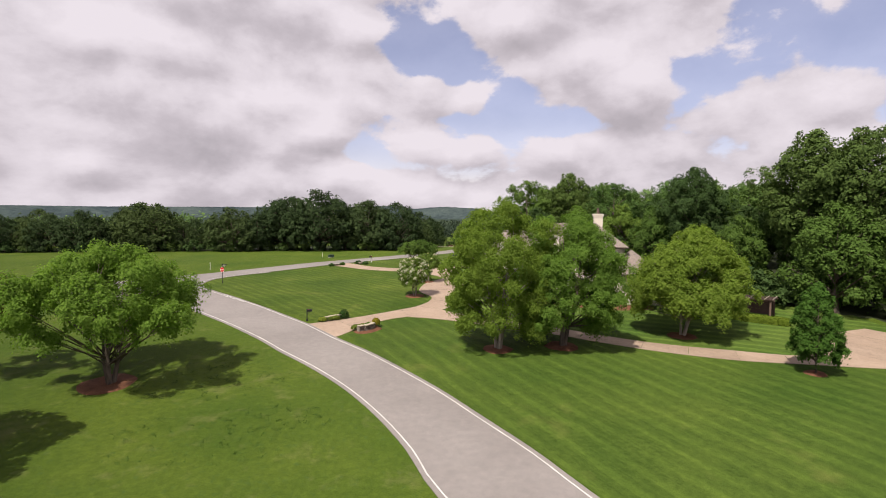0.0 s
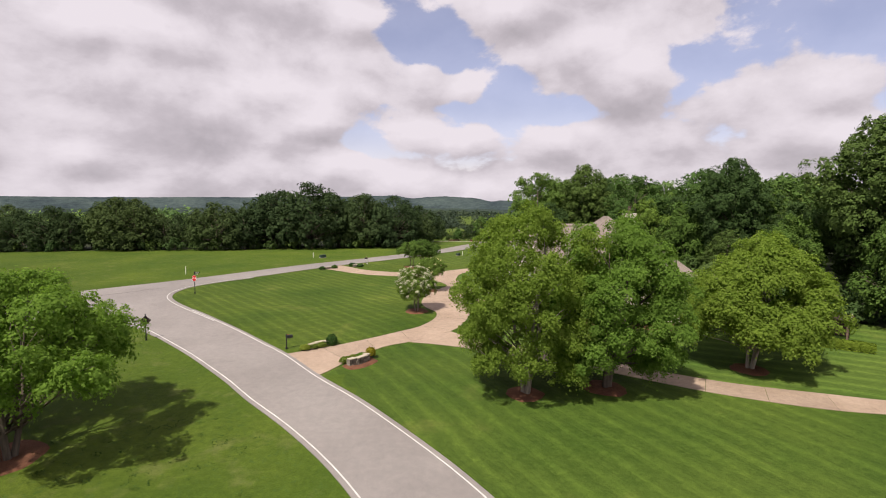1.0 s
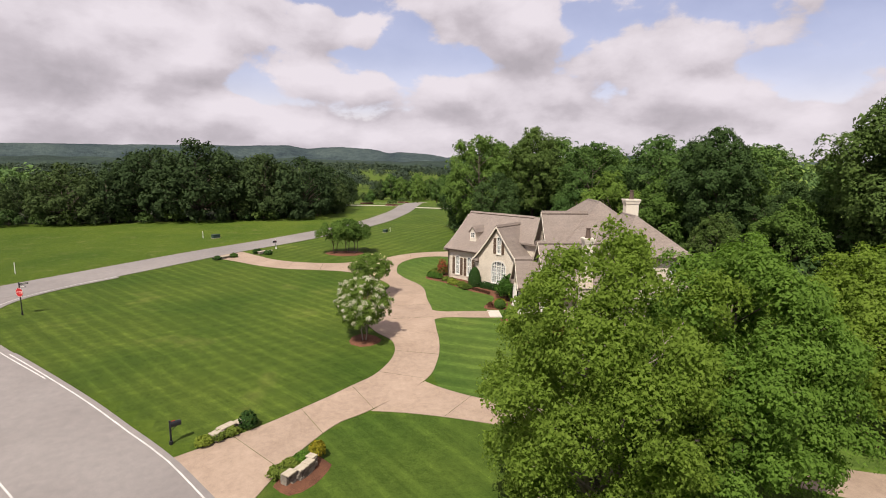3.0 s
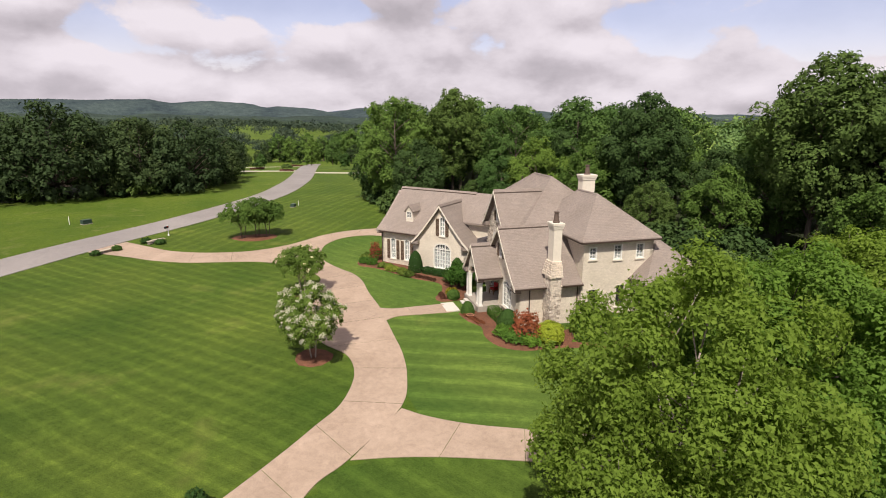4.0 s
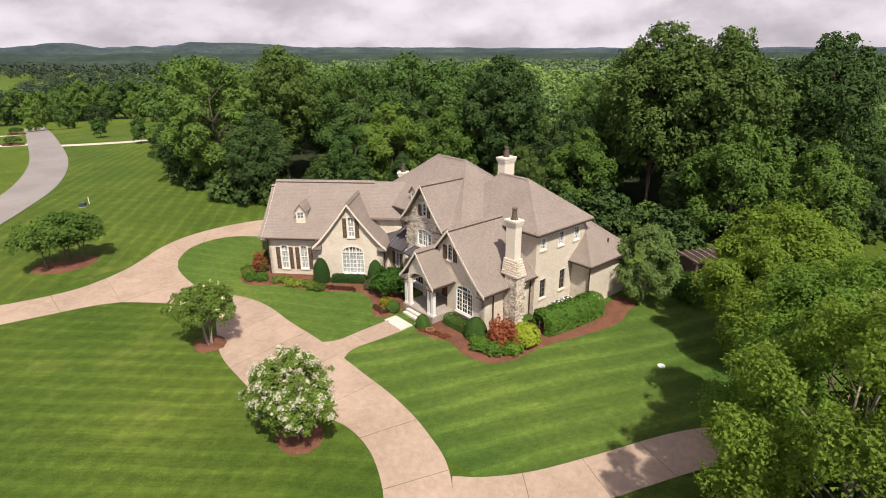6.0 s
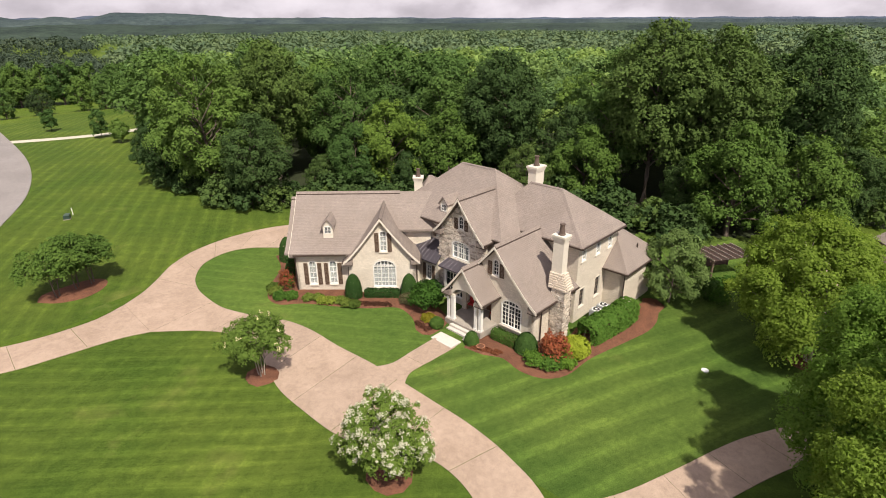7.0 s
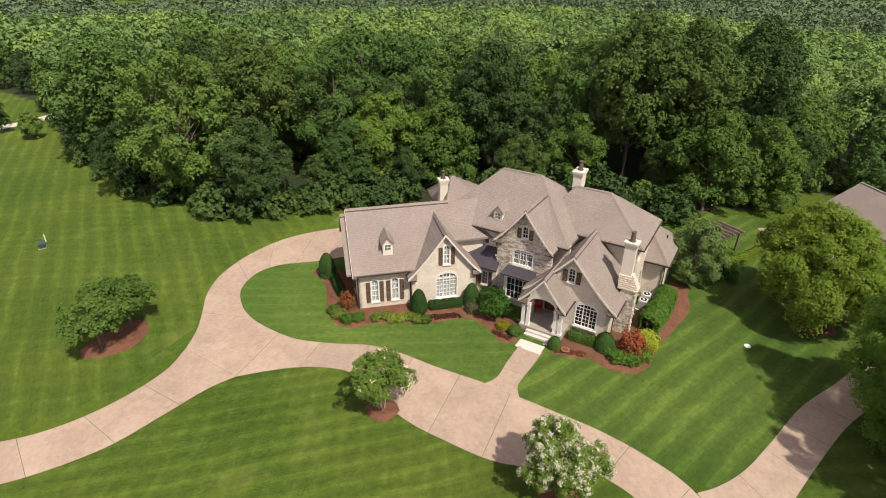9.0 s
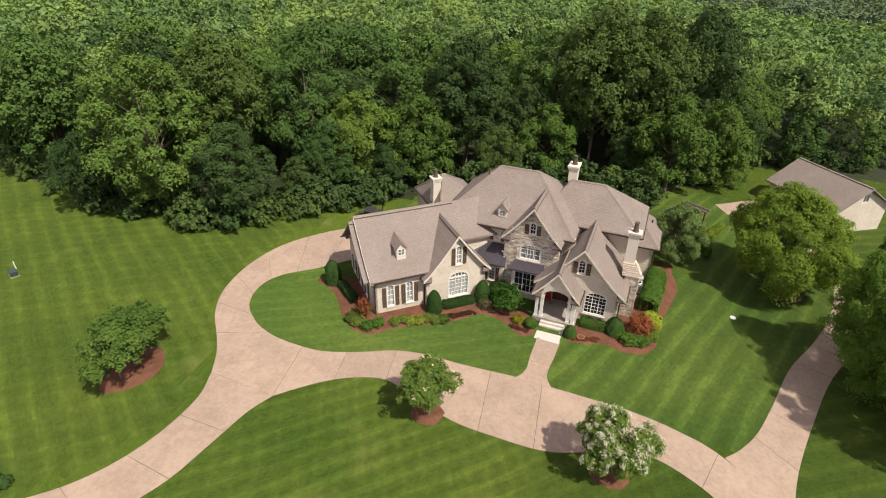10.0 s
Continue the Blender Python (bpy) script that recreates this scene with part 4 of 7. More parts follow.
# main block, rear and right
B = -1.2
wall(ID, rect(-9.6, -0.9, B, 5.7), [], y=2.75)
right_wall = turned(3.85, 5.4, 90)          # x runs back along the right side, y into the house
ups = [(0.75, 0.66, 4.36, 5.32, 3), (2.85, 0.72, 4.25, 5.42, 4), (4.75, 0.72, 4.25, 5.42, 4)]
downs = [(0.95, 0.80, 0.45, 2.05), (3.3, 0.82, 0.5, 2.25)]
ops = [window(right_wall, a, w, z0, z1, cols=2, rows=r) for a, w, z0, z1, r in ups] + [window(right_wall, a, w, z0, z1, cols=2, rows=4, dark=True, casing=0.06, sash=SASH) for a, w, z0, z1 in downs]
wall(right_wall, rect(0.0, 5.9, B, 5.72), ops)
wall(ID, rect(-1.2, 3.56, B, 5.72), [], y=5.4)
wall(turned(3.85, 11.3, 180), rect(0, 13.4, B, 5.7), [])
wall(turned(-9.6, 11.3, -90), rect(0, 8.5, B, 5.7), [])
hip_roof(ID, -13.3, -0.95, 2.35, 11.85, 5.68, -9.04, -5.45, 7.1, 9.52)
hip_roof(ID, -5.0, 4.3, 4.95, 11.62, 5.86, -2.6, 0.32, 8.28, 8.75)

# stone gable over the bay
g2 = [(-6.75, B), (-1.95, B), (-1.95, 5.5), (-4.35, 8.25), (-6.75, 5.5)]
o2 = [window(ID, -4.38, 0.60, 5.95, 7.10, y=1.7, rise=0.3, cols=2, rows=3, shutters=0.34, blind=False), window(ID, -4.42, 1.90, 3.38, 4.95, y=1.7, rise=0.32, cols=4, rows=3, casing=0.13)]
door_op = (-5.6, -3.1, -0.2, 2.55)
wall(ID, g2, o2 + [door_op], y=1.7, label="rubble stone gable wall")
stone_face(ID, g2, [(-5.12, -3.64, 5.9, 7.15), o2[1], door_op], 1.7, seed=5)
gable_roof(ID, -4.35, 2.62, 5.52, 8.62, 1.22, 5.6)
window(ID, -4.4, 2.3, 0.35, 2.45, y=1.15, cols=6, rows=3, blind=False, dark=True)
wall(ID, rect(-5.75, -3.05, B, 2.75), [(-5.55, -3.25, 0.35, 2.45)], y=1.15, thick=0.55, material=TRIM)


def metal_roof(pts_low, pts_high, m=ID):
    bm = bmesh.new()
    lo = [bm.verts.new(m @ Vector(p)) for p in pts_low]
    hi = [bm.verts.new(m @ Vector(p)) for p in pts_high]
    lob = [bm.verts.new(m @ (Vector(p) - Vector((0, 0, 0.1)))) for p in pts_low]
    hib = [bm.verts.new(m @ (Vector(p) - Vector((0, 0, 0.1)))) for p in pts_high]
    for i in range(len(lo) - 1):
        bm.faces.new((lo[i], lo[i + 1], hi[i + 1], hi[i]))
        bm.faces.new((lob[i], lob[i + 1], hib[i + 1], hib[i]))
        bm.faces.new((lo[i], lo[i + 1], lob[i + 1], lob[i]))
    bm.faces.new((lo[0], hi[0], hib[0], lob[0]))
    bm.faces.new((lo[-1], hi[-1], hib[-1], lob[-1]))
    roof = part("metal_roof", bm, BRONZE, house, "dark bronze standing-seam metal roof")
    for a, b, c, d in zip(pts_low, pts_low[1:], pts_high, pts_high[1:]):
        A, Bq, C, D = (Vector(p) for p in (a, b, c, d))
        n = max(1, int((Bq - A).length / 0.42))
        for i in range(n + 1):
            s, e = A.lerp(Bq, i / n) + Vector((0, 0, 0.012)), C.lerp(D, i / n) + Vector((0, 0, 0.012))
            part("seam", tube([m @ s, m @ e], [0.016, 0.016], 4), BRONZE, roof)


metal_roof([(-6.0, 0.75, 2.75), (-2.9, 0.75, 2.75)], [(-5.7, 1.68, 3.25), (-3.1, 1.68, 3.25)])
# recess between the wing and the stone gable
o = [window(ID, -7.75, 0.62, 4.12, 5.0, y=2.75, cols=2, rows=3, shutters=0.30)]
o = [window(ID, -7.65, 0.66, 0.75, 2.15, y=1.35, cols=2, rows=4, shutters=0.30)]
wall(ID, rect(-9.6, -6.6, B, 2.7), o, y=1.35)
metal_roof([(-10.4, 0.4, 2.72), (-9.3, 0.85, 2.72), (-6.35, 0.85, 2.72)], [(-10.2, 2.6, 3.9), (-9.0, 2.72, 3.9), (-6.7, 2.72, 3.9)])
wall(WM, rect(8.58, 11.2, 2.5, 5.0), [], y=1.95)
bm = bmesh.new()
add_prism(bm, [(-0.2, 3.38), (1.95, 4.98), (4.3, 7.08), (4.3, 3.4)], 8.42, 8.57, lambda a, b, d: WM @ Vector((d, a, b)))
part("wall", bm, BRICK, house)
bm = bmesh.new()
add_prism(bm, [(1.5, 4.66), (1.5, 4.835), (2.2, 5.42), (2.9, 6.03), (3.6, 6.66), (4.32, 7.31), (4.32, 7.1)], 8.575, 13.0, lambda a, b, d: WM @ Vector((d, a, b)))
part("roof", bm, SHINGLE, house, "raised shingle slope between wing and main roof")

# front right gable block and its arched window
g3 = [(-3.0, B), (3.5, B), (3.5, 2.75), (0.3, 6.15), (-3.0, 2.75)]
o3 = [window(ID, 1.72, 1.82, 0.32, 2.52, y=0.3, rise=0.45, cols=6, rows=6, casing=0.1, blind=False), window(ID, 0.22, 0.62, 4.02, 5.32, y=0.3, rise=0.28, cols=2, rows=4, shutters=0.36, blind=False)]
wall(ID, g3, o3 + [(-2.6, -0.1, B, 2.62)], y=0.3)
gable_roof(ID, 0.3, 3.78, 2.62, 6.48, -0.1, 5.38)
side = turned(3.5, 0.3, 90)
wall(side, rect(0, 5.1, B, 2.72), [])
downpipe(ID, 3.62, 1.3, -1.0, 2.6)
downpipe(ID, 3.62, 5.2, -1.0, 2.6)

# porch with paired columns, steps and the double door
gable_roof(ID, -1.25, 1.95, 2.55, 4.85, -1.75, 2.4)
bm = bmesh.new()
arch = arc_points(-2.35, -0.15, 2.35, 2.95, 10)
for a, b in zip(arch, arch[1:]):
    ta = 2.32 + 2.3 * rake(1 - abs(a[0] + 1.25) / 1.95)
    tb = 2.32 + 2.3 * rake(1 - abs(b[0] + 1.25) / 1.95)
    add_prism(bm, [a, b, (b[0], max(tb, b[1] + 0.01)), (a[0], max(ta, a[1] + 0.01))], -1.5, -1.25, lambda u, v, d: Vector((u, d, v)))
add_prism(bm, [(-2.95, 2.3), (-2.35, 2.3), (-2.35, 2.8)], -1.5, -1.25, lambda u, v, d: Vector((u, d, v)))
add_prism(bm, [(0.45, 2.3), (-0.15, 2.8), (-0.15, 2.3)], -1.5, -1.25, lambda u, v, d: Vector((u, d, v)))
part("porch_gable", bm, TRIM, house, "cream porch gable with a shallow arch")
for x0, x1 in ((-2.95, -2.2), (-0.3, 0.45)):
    part("porch_beam", box(x0, x1, -1.52, 0.29, 2.2, 2.32), TRIM, house)
part("porch_ceiling", box(-2.6, 0.1, -1.2, 0.28, 2.9, 2.95), TRIM, house)
part("porch_floor", box(-3.0, 0.5, -1.65, 1.35, B, 0.18, bevel=0.01), PORCHSTONE, house, "grey-tan flagstone porch floor")
for cx in (-2.78, -2.36, -0.14, 0.28):
    bm = bmesh.new()
    add_box(bm, cx - 0.16, cx + 0.16, -1.54, -1.22, 0.18, 0.30)
    add_box(bm, cx - 0.125, cx + 0.125, -1.505, -1.255, 0.30, 2.06)
    add_box(bm, cx - 0.16, cx + 0.16, -1.54, -1.22, 2.06, 2.2)
    part("column", bm, WHITE, house, "white square porch column")
wall(ID, rect(-3.0, 0.4, B, 2.9), [(-2.05, -0.45, 0.18, 2.6)], y=1.35)
for i, (x0, x1) in enumerate(((-2.0, -1.27), (-1.23, -0.5))):
    bm = bmesh.new()
    add_prism(bm, rect(x0, x1, 0.19, 2.55), 1.42, 1.48, lambda u, v, d: Vector((u, d, v)))
    leaf = part("front_door", bm, DOORWOOD, house, "dark stained wooden door leaf with glazed panel")
    bm = bmesh.new()
    add_prism(bm, rect(x0 + 0.16, x1 - 0.16, 1.05, 2.35), 1.405, 1.419, lambda u, v, d: Vector((u, d, v)))
    part("glazed_panel", bm, GLASS, leaf)
    bm = bmesh.new()
    add_prism(bm, rect(x0 + 0.14, x1 - 0.14, 0.35, 0.85), 1.39, 1.419, lambda u, v, d: Vector((u, d, v)))
    part("raised_panel", bm, DOORWOOD, leaf)
steps = thing("front_steps", HM @ pose(-1.25, 0, 0), "pale limestone entrance steps with a wide landing", "steps")
for i in range(4):
    part("step", box(-1.0 - 0.03 * i, 1.0 + 0.03 * i, -1.66 - 0.30 * (i + 1), -1.66, -1.0, 0.18 - 0.165 * (i + 1), bevel=0.012), STEPSTONE, steps)
part("landing", box(-1.0, 1.0, -3.95, -2.87, -1.0, ground_z(8.8, 73.6) + 0.06, bevel=0.012), STEPSTONE, steps, "pale stone landing slab")

# front chimney: stone base with sloped shoulders, cream shaft, brown pots
stack = part("chimney", box(3.56, 4.66, 2.46, 3.24, B, 3.45), STONE, house, "stone and cream-painted chimney with a brown pot")
for mm, w in ((turned(3.56, 2.46, 0), 1.1), (turned(4.66, 2.46, 90), 0.78), (turned(4.66, 3.24, 180), 1.1)):
    stone_face(mm, rect(0, w, B, 3.45), [], 0.0, 0.12, 0.36, seed=int(w * 77), parent=stack, out=0.06)
bm = bmesh.new()
lo = [bm.verts.new(p) for p in ((3.3, 2.38, 3.45), (4.78, 2.38, 3.45), (4.78, 3.34, 3.45), (3.3, 3.34, 3.45))]
hi = [bm.verts.new(p) for p in ((3.16, 2.74, 4.5), (4.12, 2.74, 4.5), (4.12, 3.5, 4.5), (3.16, 3.5, 4.5))]
bm.faces.new(lo)
bm.faces.new(hi)
for i in range(4):
    bm.faces.new((lo[i], lo[(i + 1) % 4], hi[(i + 1) % 4], hi[i]))
part("shoulder", bm, STONE, stack, "sloped stone chimney shoulder")
_sr = random.Random(8)
for i in range(7):
    k0, k1 = i / 7, (i + 1) / 7
    x0, x1 = 3.3 - 0.14 * k0, 4.78 - 0.66 * k0
    y0, y1 = 2.38 + 0.36 * k0, 3.34 + 0.16 * k0
    z0, z1 = 3.45 + 1.05 * k0, 3.45 + 1.05 * k1 - 0.012
    cuts = [0.0] + sorted(_sr.uniform(0.2, 0.8) for _ in range(3)) + [1.0]
    for a, b in zip(cuts, cuts[1:]):
        if b - a > 0.06:
            part("stone", box(x0 + (x1 - x0) * a + 0.006, x0 + (x1 - x0) * b - 0.006, y0 - _sr.uniform(0.01, 0.06), y0 + 0.3, z0, z1, bevel=0.012), STONE, stack)
    for a, b in ((0.0, _sr.uniform(0.35, 0.65)),):
        part("stone", box(x1 - 0.3, x1 + _sr.uniform(0.01, 0.06), y0 + (y1 - y0) * a + 0.03, y0 + (y1 - y0) * b - 0.006, z0, z1, bevel=0.012), STONE, stack)
        part("stone", box(x1 - 0.3, x1 + _sr.uniform(0.01, 0.06), y0 + (y1 - y0) * b + 0.006, y1, z0, z1, bevel=0.012), STONE, stack)


def shaft(x0, x1, y0, y1, z0, z1, parent, m=ID, pots=1):
    bm = bmesh.new()
    add_box(bm, x0, x1, y0, y1, z0, z1 - 0.42, m)
    add_box(bm, x0 - 0.05, x1 + 0.05, y0 - 0.05, y1 + 0.05, z1 - 0.42, z1 - 0.28, m)
    add_box(bm, x0 - 0.09, x1 + 0.09, y0 - 0.09, y1 + 0.09, z1 - 0.28, z1 - 0.14, m)
    add_box(bm, x0 - 0.13, x1 + 0.13, y0 - 0.13, y1 + 0.13, z1 - 0.14, z1, m)
    s = part("shaft", bm, TRIM, parent, "cream-painted brick chimney shaft with corbelled cap")
    for i in range(pots):
        cx = x0 + (x1 - x0) * (i + 0.5) / pots
        cy = (y0 + y1) / 2
        p = lambda z: m @ Vector((cx, cy, z))
        part("chimney_pot", tube([p(z1 - 0.02), p(z1 + 0.08), p(z1 + 0.1), p(z1 + 0.72), p(z1 + 0.72), p(z1 + 0.8)], [0.26, 0.26, 0.21, 0.15, 0.2, 0.2], 14), CLAYPOT, s, "brown tapered clay chimney pot")


shaft(3.22, 4.06, 2.8, 3.44, 4.45, 7.3, stack)
rear_stack = part("chimney", box(-3.05, -2.35, 8.45, 9.55, 7.0, 8.6), TRIM, house, "cream brick chimney rising behind the ridge")
shaft(-3.08, -2.32, 8.42, 9.58, 8.5, 9.95, rear_stack)

# low rear block on the right
wall(turned(3.85, 9.85, 0), rect(0, 1.65, B, 2.65), [])
wall(turned(5.5, 9.85, 90), rect(0, 5.2, B, 2.65), [])
wall(turned(5.5, 15.05, 180), rect(0, 5.0, B, 2.65), [])
hip_roof(ID, 0.0, 5.95, 9.4, 15.5, 2.76, 2.6, 2.9, 12.3, 5.45)
downpipe(ID, 5.6, 9.78, -1.3, 2.6)

# the wing, turned 44 degrees
o = [window(WM, xc, 0.70, 0.62, 2.78, y=0.0, rise=0.24, cols=2, rows=4, shutters=0.33) for xc in (1.42, 3.09)]
wall(WM, rect(0, 4.6, B, 3.55), o)
g1 = [(4.45, B), (9.95, B), (9.95, 3.0), (7.2, 6.3), (4.45, 3.0)]
o = [window(WM, 7.39, 1.92, 0.5, 2.95, y=-0.42, rise=0.58, cols=6, rows=6, casing=0.09), window(WM, 7.38, 0.62, 3.68, 5.5, y=-0.42, rise=0.2, cols=2, rows=4, shutters=0.32)]
wall(WM, g1, o, y=-0.42)
for x in (4.45, 9.65):
    wall(turned(x + 0.3 if x > 5 else x, -0.42 if x > 5 else 1.0, 90 if x > 5 else -90, WM), rect(0, 1.42, B, 3.0), [])
gable_roof(WM, 7.2, 3.12, 2.92, 6.66, -0.76, 3.6)
wall(turned(9.9, 1.2, 0, WM), rect(0, 4.5, B, 2.7), [])
gable_end = turned(0.0, 8.2, -90, WM)
o = [window(gable_end, xc, 0.7, 0.45, 2.0, cols=2, rows=4, shutters=0.32, dark=True) for xc in (1.6, 3.7, 5.8)] + [window(gable_end, 4.1, 0.6, 4.0, 5.1, cols=2, rows=3, blind=False)]
wall(gable_end, [(0, B), (8.2, B), (8.2, 3.5), (4.1, 6.9), (0, 3.5)], o)
wall(turned(12.0, 8.2, 180, WM), rect(0, 12.0, B, 3.5), [])
wing_roof = gable_roof(turned(-0.32, 8.6, -90, WM), 4.3, 4.68, 3.52, 7.3, 0.0, 8.9, gutter=False)
gable_roof(turned(-0.32, 8.6, -90, WM), 4.3, 4.25, 3.42, 6.86, -0.46, -0.004, board=False, gutter=False)
bm = bmesh.new()
add_prism(bm, [(4.2, 7.12), (4.3, 7.3), (8.98, 3.52), (8.98, 3.36)], 8.58, 12.98, lambda a, b, d: WM @ Vector((d, a, b)))
part("roof", bm, SHINGLE, house, "brown-grey shingle back slope of the wing")
part("gutter", box(0, 4.3, -0.47, -0.39, 3.34, 3.46, WM), GUTTER, house, "dark brown gutter")
downpipe(WM, 4.38, -0.06, -0.5, 3.4)
downpipe(WM, 0.06, -0.06, -0.5, 3.4)
downpipe(WM, 10.03, -0.3, -0.5, 2.9)


def dormer(m, x, y, z):
    """Small gabled roof dormer; x, y, z: the foot of its front."""
    body = part("dormer", box(x - 0.40, x + 0.40, y, y + 1.5, z - 0.4, z + 0.72, m), TRIM, house, "small cream gabled roof dormer")
    bm = bmesh.new()
    add_prism(bm, [(x - 0.56, z + 0.66), (x, z + 1.34), (x + 0.56, z + 0.66), (x + 0.5, z + 0.58), (x, z + 1.2), (x - 0.5, z + 0.58)], y - 0.14, y + 2.0, lambda a, b, d: m @ Vector((a, d, b)))
    part("dormer_roof", bm, SHINGLE, body)
    bm = bmesh.new()
    add_prism(bm, [(x - 0.42, z + 0.72), (x + 0.42, z + 0.72), (x, z + 1.2)], y - 0.02, y + 0.1, lambda a, b, d: m @ Vector((a, d, b)))
    part("pediment", bm, TRIM, body)
    bm = bmesh.new()
    add_prism(bm, rect(x - 0.26, x + 0.26, z + 0.08, z + 0.62), y - 0.012, y - 0.003, lambda a, b, d: m @ Vector((a, d, b)))
    part("pane", bm, GLASS, body)
    bm = bmesh.new()
    for a, b, c, d in ((-0.3, 0.3, 0.04, 0.10), (-0.3, 0.3, 0.60, 0.66), (-0.3, -0.24, 0.1, 0.6), (0.24, 0.3, 0.1, 0.6), (-0.015, 0.015, 0.1, 0.6), (-0.24, 0.24, 0.33, 0.36)):
        add_prism(bm, rect(x + a, x + b, z + c, z + d), y - 0.035, y - 0.013, lambda p, q, e: m @ Vector((p, e, q)))
    part("window_frame", bm, WHITE, body)


dormer(WM, 2.75, 0.95, 4.75)
dormer(ID, -7.55, 3.1, 6.35)

# rear wing behind, with its own chimney
hip_roof(WM, 9.3, 15.2, 8.6, 16.4, 3.6, 11.05, 11.25, 12.5, 6.45)
wall(turned(14.9, 16.1, 180, WM), rect(0, 5.3, B, 3.5), [])
wall(turned(9.6, 16.1, -90, WM), rect(0, 8.0, B, 3.5), [])
wall(turned(14.9, 8.1, 90, WM), rect(0, 8.0, B, 3.5), [])
left_stack = part("chimney", box(9.5, 10.4, 11.15, 12.05, B, 4.6, WM), TRIM, house, "cream chimney behind the wing")
shaft(9.55, 10.35, 11.2, 12.0, 4.4, 6.6, left_stack, WM)
for x, y, z in ((-9.9, 6.2, 8.7), (4.9, 13.0, 3.6)):
    part("vent_pipe", tube([(x, y, z - 0.3), (x, y, z + 0.4)], [0.06, 0.06], 8), GUTTER, house, "dark roof vent pipe")

# ---- vegetation ----


def leaf_mesh(name, C, N, size, material, rng, slim=0.62):
    """One leaf or leaf tuft per centre: a pointed three-cornered blade."""
    n = len(C)
    N = N / np.maximum(np.linalg.norm(N, axis=1, keepdims=True), 1e-6)
    T = rng.normal(size=(n, 3))
    T -= (T * N).sum(1, keepdims=True) * N
    T /= np.maximum(np.linalg.norm(T, axis=1, keepdims=True), 1e-6)
    B = np.cross(N, T)
    s = size[:, None]
    V = np.stack([C - T * s * 0.75 + B * s * slim * 1.25, C - T * s * 0.75 - B * s * slim * 1.25, C + T * s * 1.25], 1).reshape(-1, 3)
    me = bpy.data.meshes.new(name)
    me.vertices.add(3 * n)
    me.vertices.foreach_set("co", V.astype(np.float32).ravel())
    me.loops.add(3 * n)
    me.loops.foreach_set("vertex_index", np.arange(3 * n, dtype=np.int32))
    me.polygons.add(n)
    me.polygons.foreach_set("loop_start", np.arange(0, 3 * n, 3, dtype=np.int32))
    me.polygons.foreach_set("loop_total", np.full(n, 3, np.int32))
    me.update(calc_edges=True)
    me.materials.append(material)
    return me


GOLDEN = math.pi * (3 - math.sqrt(5))


def unit_rows(v):
    return v / np.maximum(np.linalg.norm(v, axis=1, keepdims=True), 1e-6)


def crown_lobes(rng, h, radius, foot, count, lobe_r, peak=0.34, base=0.6, power=2.2, lean=(0.0, 0.0)):
    """Rounded leafy masses that fill the outline of a crown: middle and radius of each."""
    out = []
    order = (np.arange(count) + 0.5) / count
    for i, k in enumerate(order):
        u = 1.0 - k ** 0.80
        wide = base + (1 - base) * math.sin(math.pi / 2 * u / peak) if u < peak else math.sqrt(max(0.0, 1 - ((u - peak) / (1 - peak)) ** power))
        lr = lobe_r * rng.uniform(0.58, 1.32) * (0.66 + 0.34 * wide)
        a = i * GOLDEN + 0.4 * rng.normal()
        r = max(0.0, radius * wide * rng.uniform(0.80, 1.10) - lr * 0.85)
        z = foot + lr * 0.75 + u * max(0.1, h - foot - lr * 1.6)
        out.append((np.array((r * math.cos(a) + lean[0] * u, r * math.sin(a) + lean[1] * u, z)), lr))
    out.append((np.array((lean[0], lean[1], h - lobe_r * 0.72)), lobe_r * 0.72))
    return out


def lobe_clumps(rng, lobes, rc, cover=1.95):
    """Leaf clumps over the outer sides of the masses; gives places, radii and outward ways."""
    P, R, D = [], [], []
    mids, rad = np.array([c for c, r in lobes]), np.array([r for c, r in lobes])
    for j, (c, lr) in enumerate(lobes):
        m = max(6, int(cover * (lr / rc) ** 2))
        k = np.arange(m) + 0.5
        z = 1 - 1.62 * k / m
        a = k * GOLDEN + rng.random() * 6
        s = np.sqrt(np.maximum(0, 1 - z * z))
        d = unit_rows(np.stack([s * np.cos(a), s * np.sin(a), z], 1) + 0.16 * rng.normal(size=(m, 3)))
        wave = sum(np.sin(d @ (rng.normal(size=3) * 2.6) + rng.random() * 6) for _ in range(4))
        p = c + d * (lr * (0.86 + 0.11 * wave + 0.26 * rng.random(m)))[:, None] * np.array((1.06, 1.06, 0.86))
        gap = np.linalg.norm(p[:, None] - mids[None], axis=2) / rad[None]
        gap[:, j] = 9.0
        way = c[:2] / max(np.linalg.norm(c[:2]), 0.4)
        keep = (gap.min(1) > 0.72) & ((d[:, :2] @ way > -0.45) | (d[:, 2] > 0.35))
        P.append(p[keep])
        D.append(d[keep])
        R.append(rc * rng.uniform(0.5, 1.5, keep.sum()))
    return np.concatenate(P), np.concatenate(R), np.concatenate(D)


def clump_leaves(rng, P, R, D, total, flat=0.55, rag=0.40):
    """Leaves on a domed spray at each clump, facing out and up."""
    w = R ** 2
    idx = rng.choice(len(P), size=total, p=w / w.sum())
    n = unit_rows(D[idx] * 0.75 + np.array((0, 0, flat)))
    t = rng.normal(size=(total, 3)) * 0.49
    t -= (t * n).sum(1, keepdims=True) * n
    drop = 0.25 * rng.normal(size=(total, 1)) - 0.42 * (t * t).sum(1, keepdims=True)
    C = P[idx] + R[idx][:, None] * (t + n * drop)
    N = n + 0.75 * t + rag * rng.normal(size=(total, 3))
    return C, N


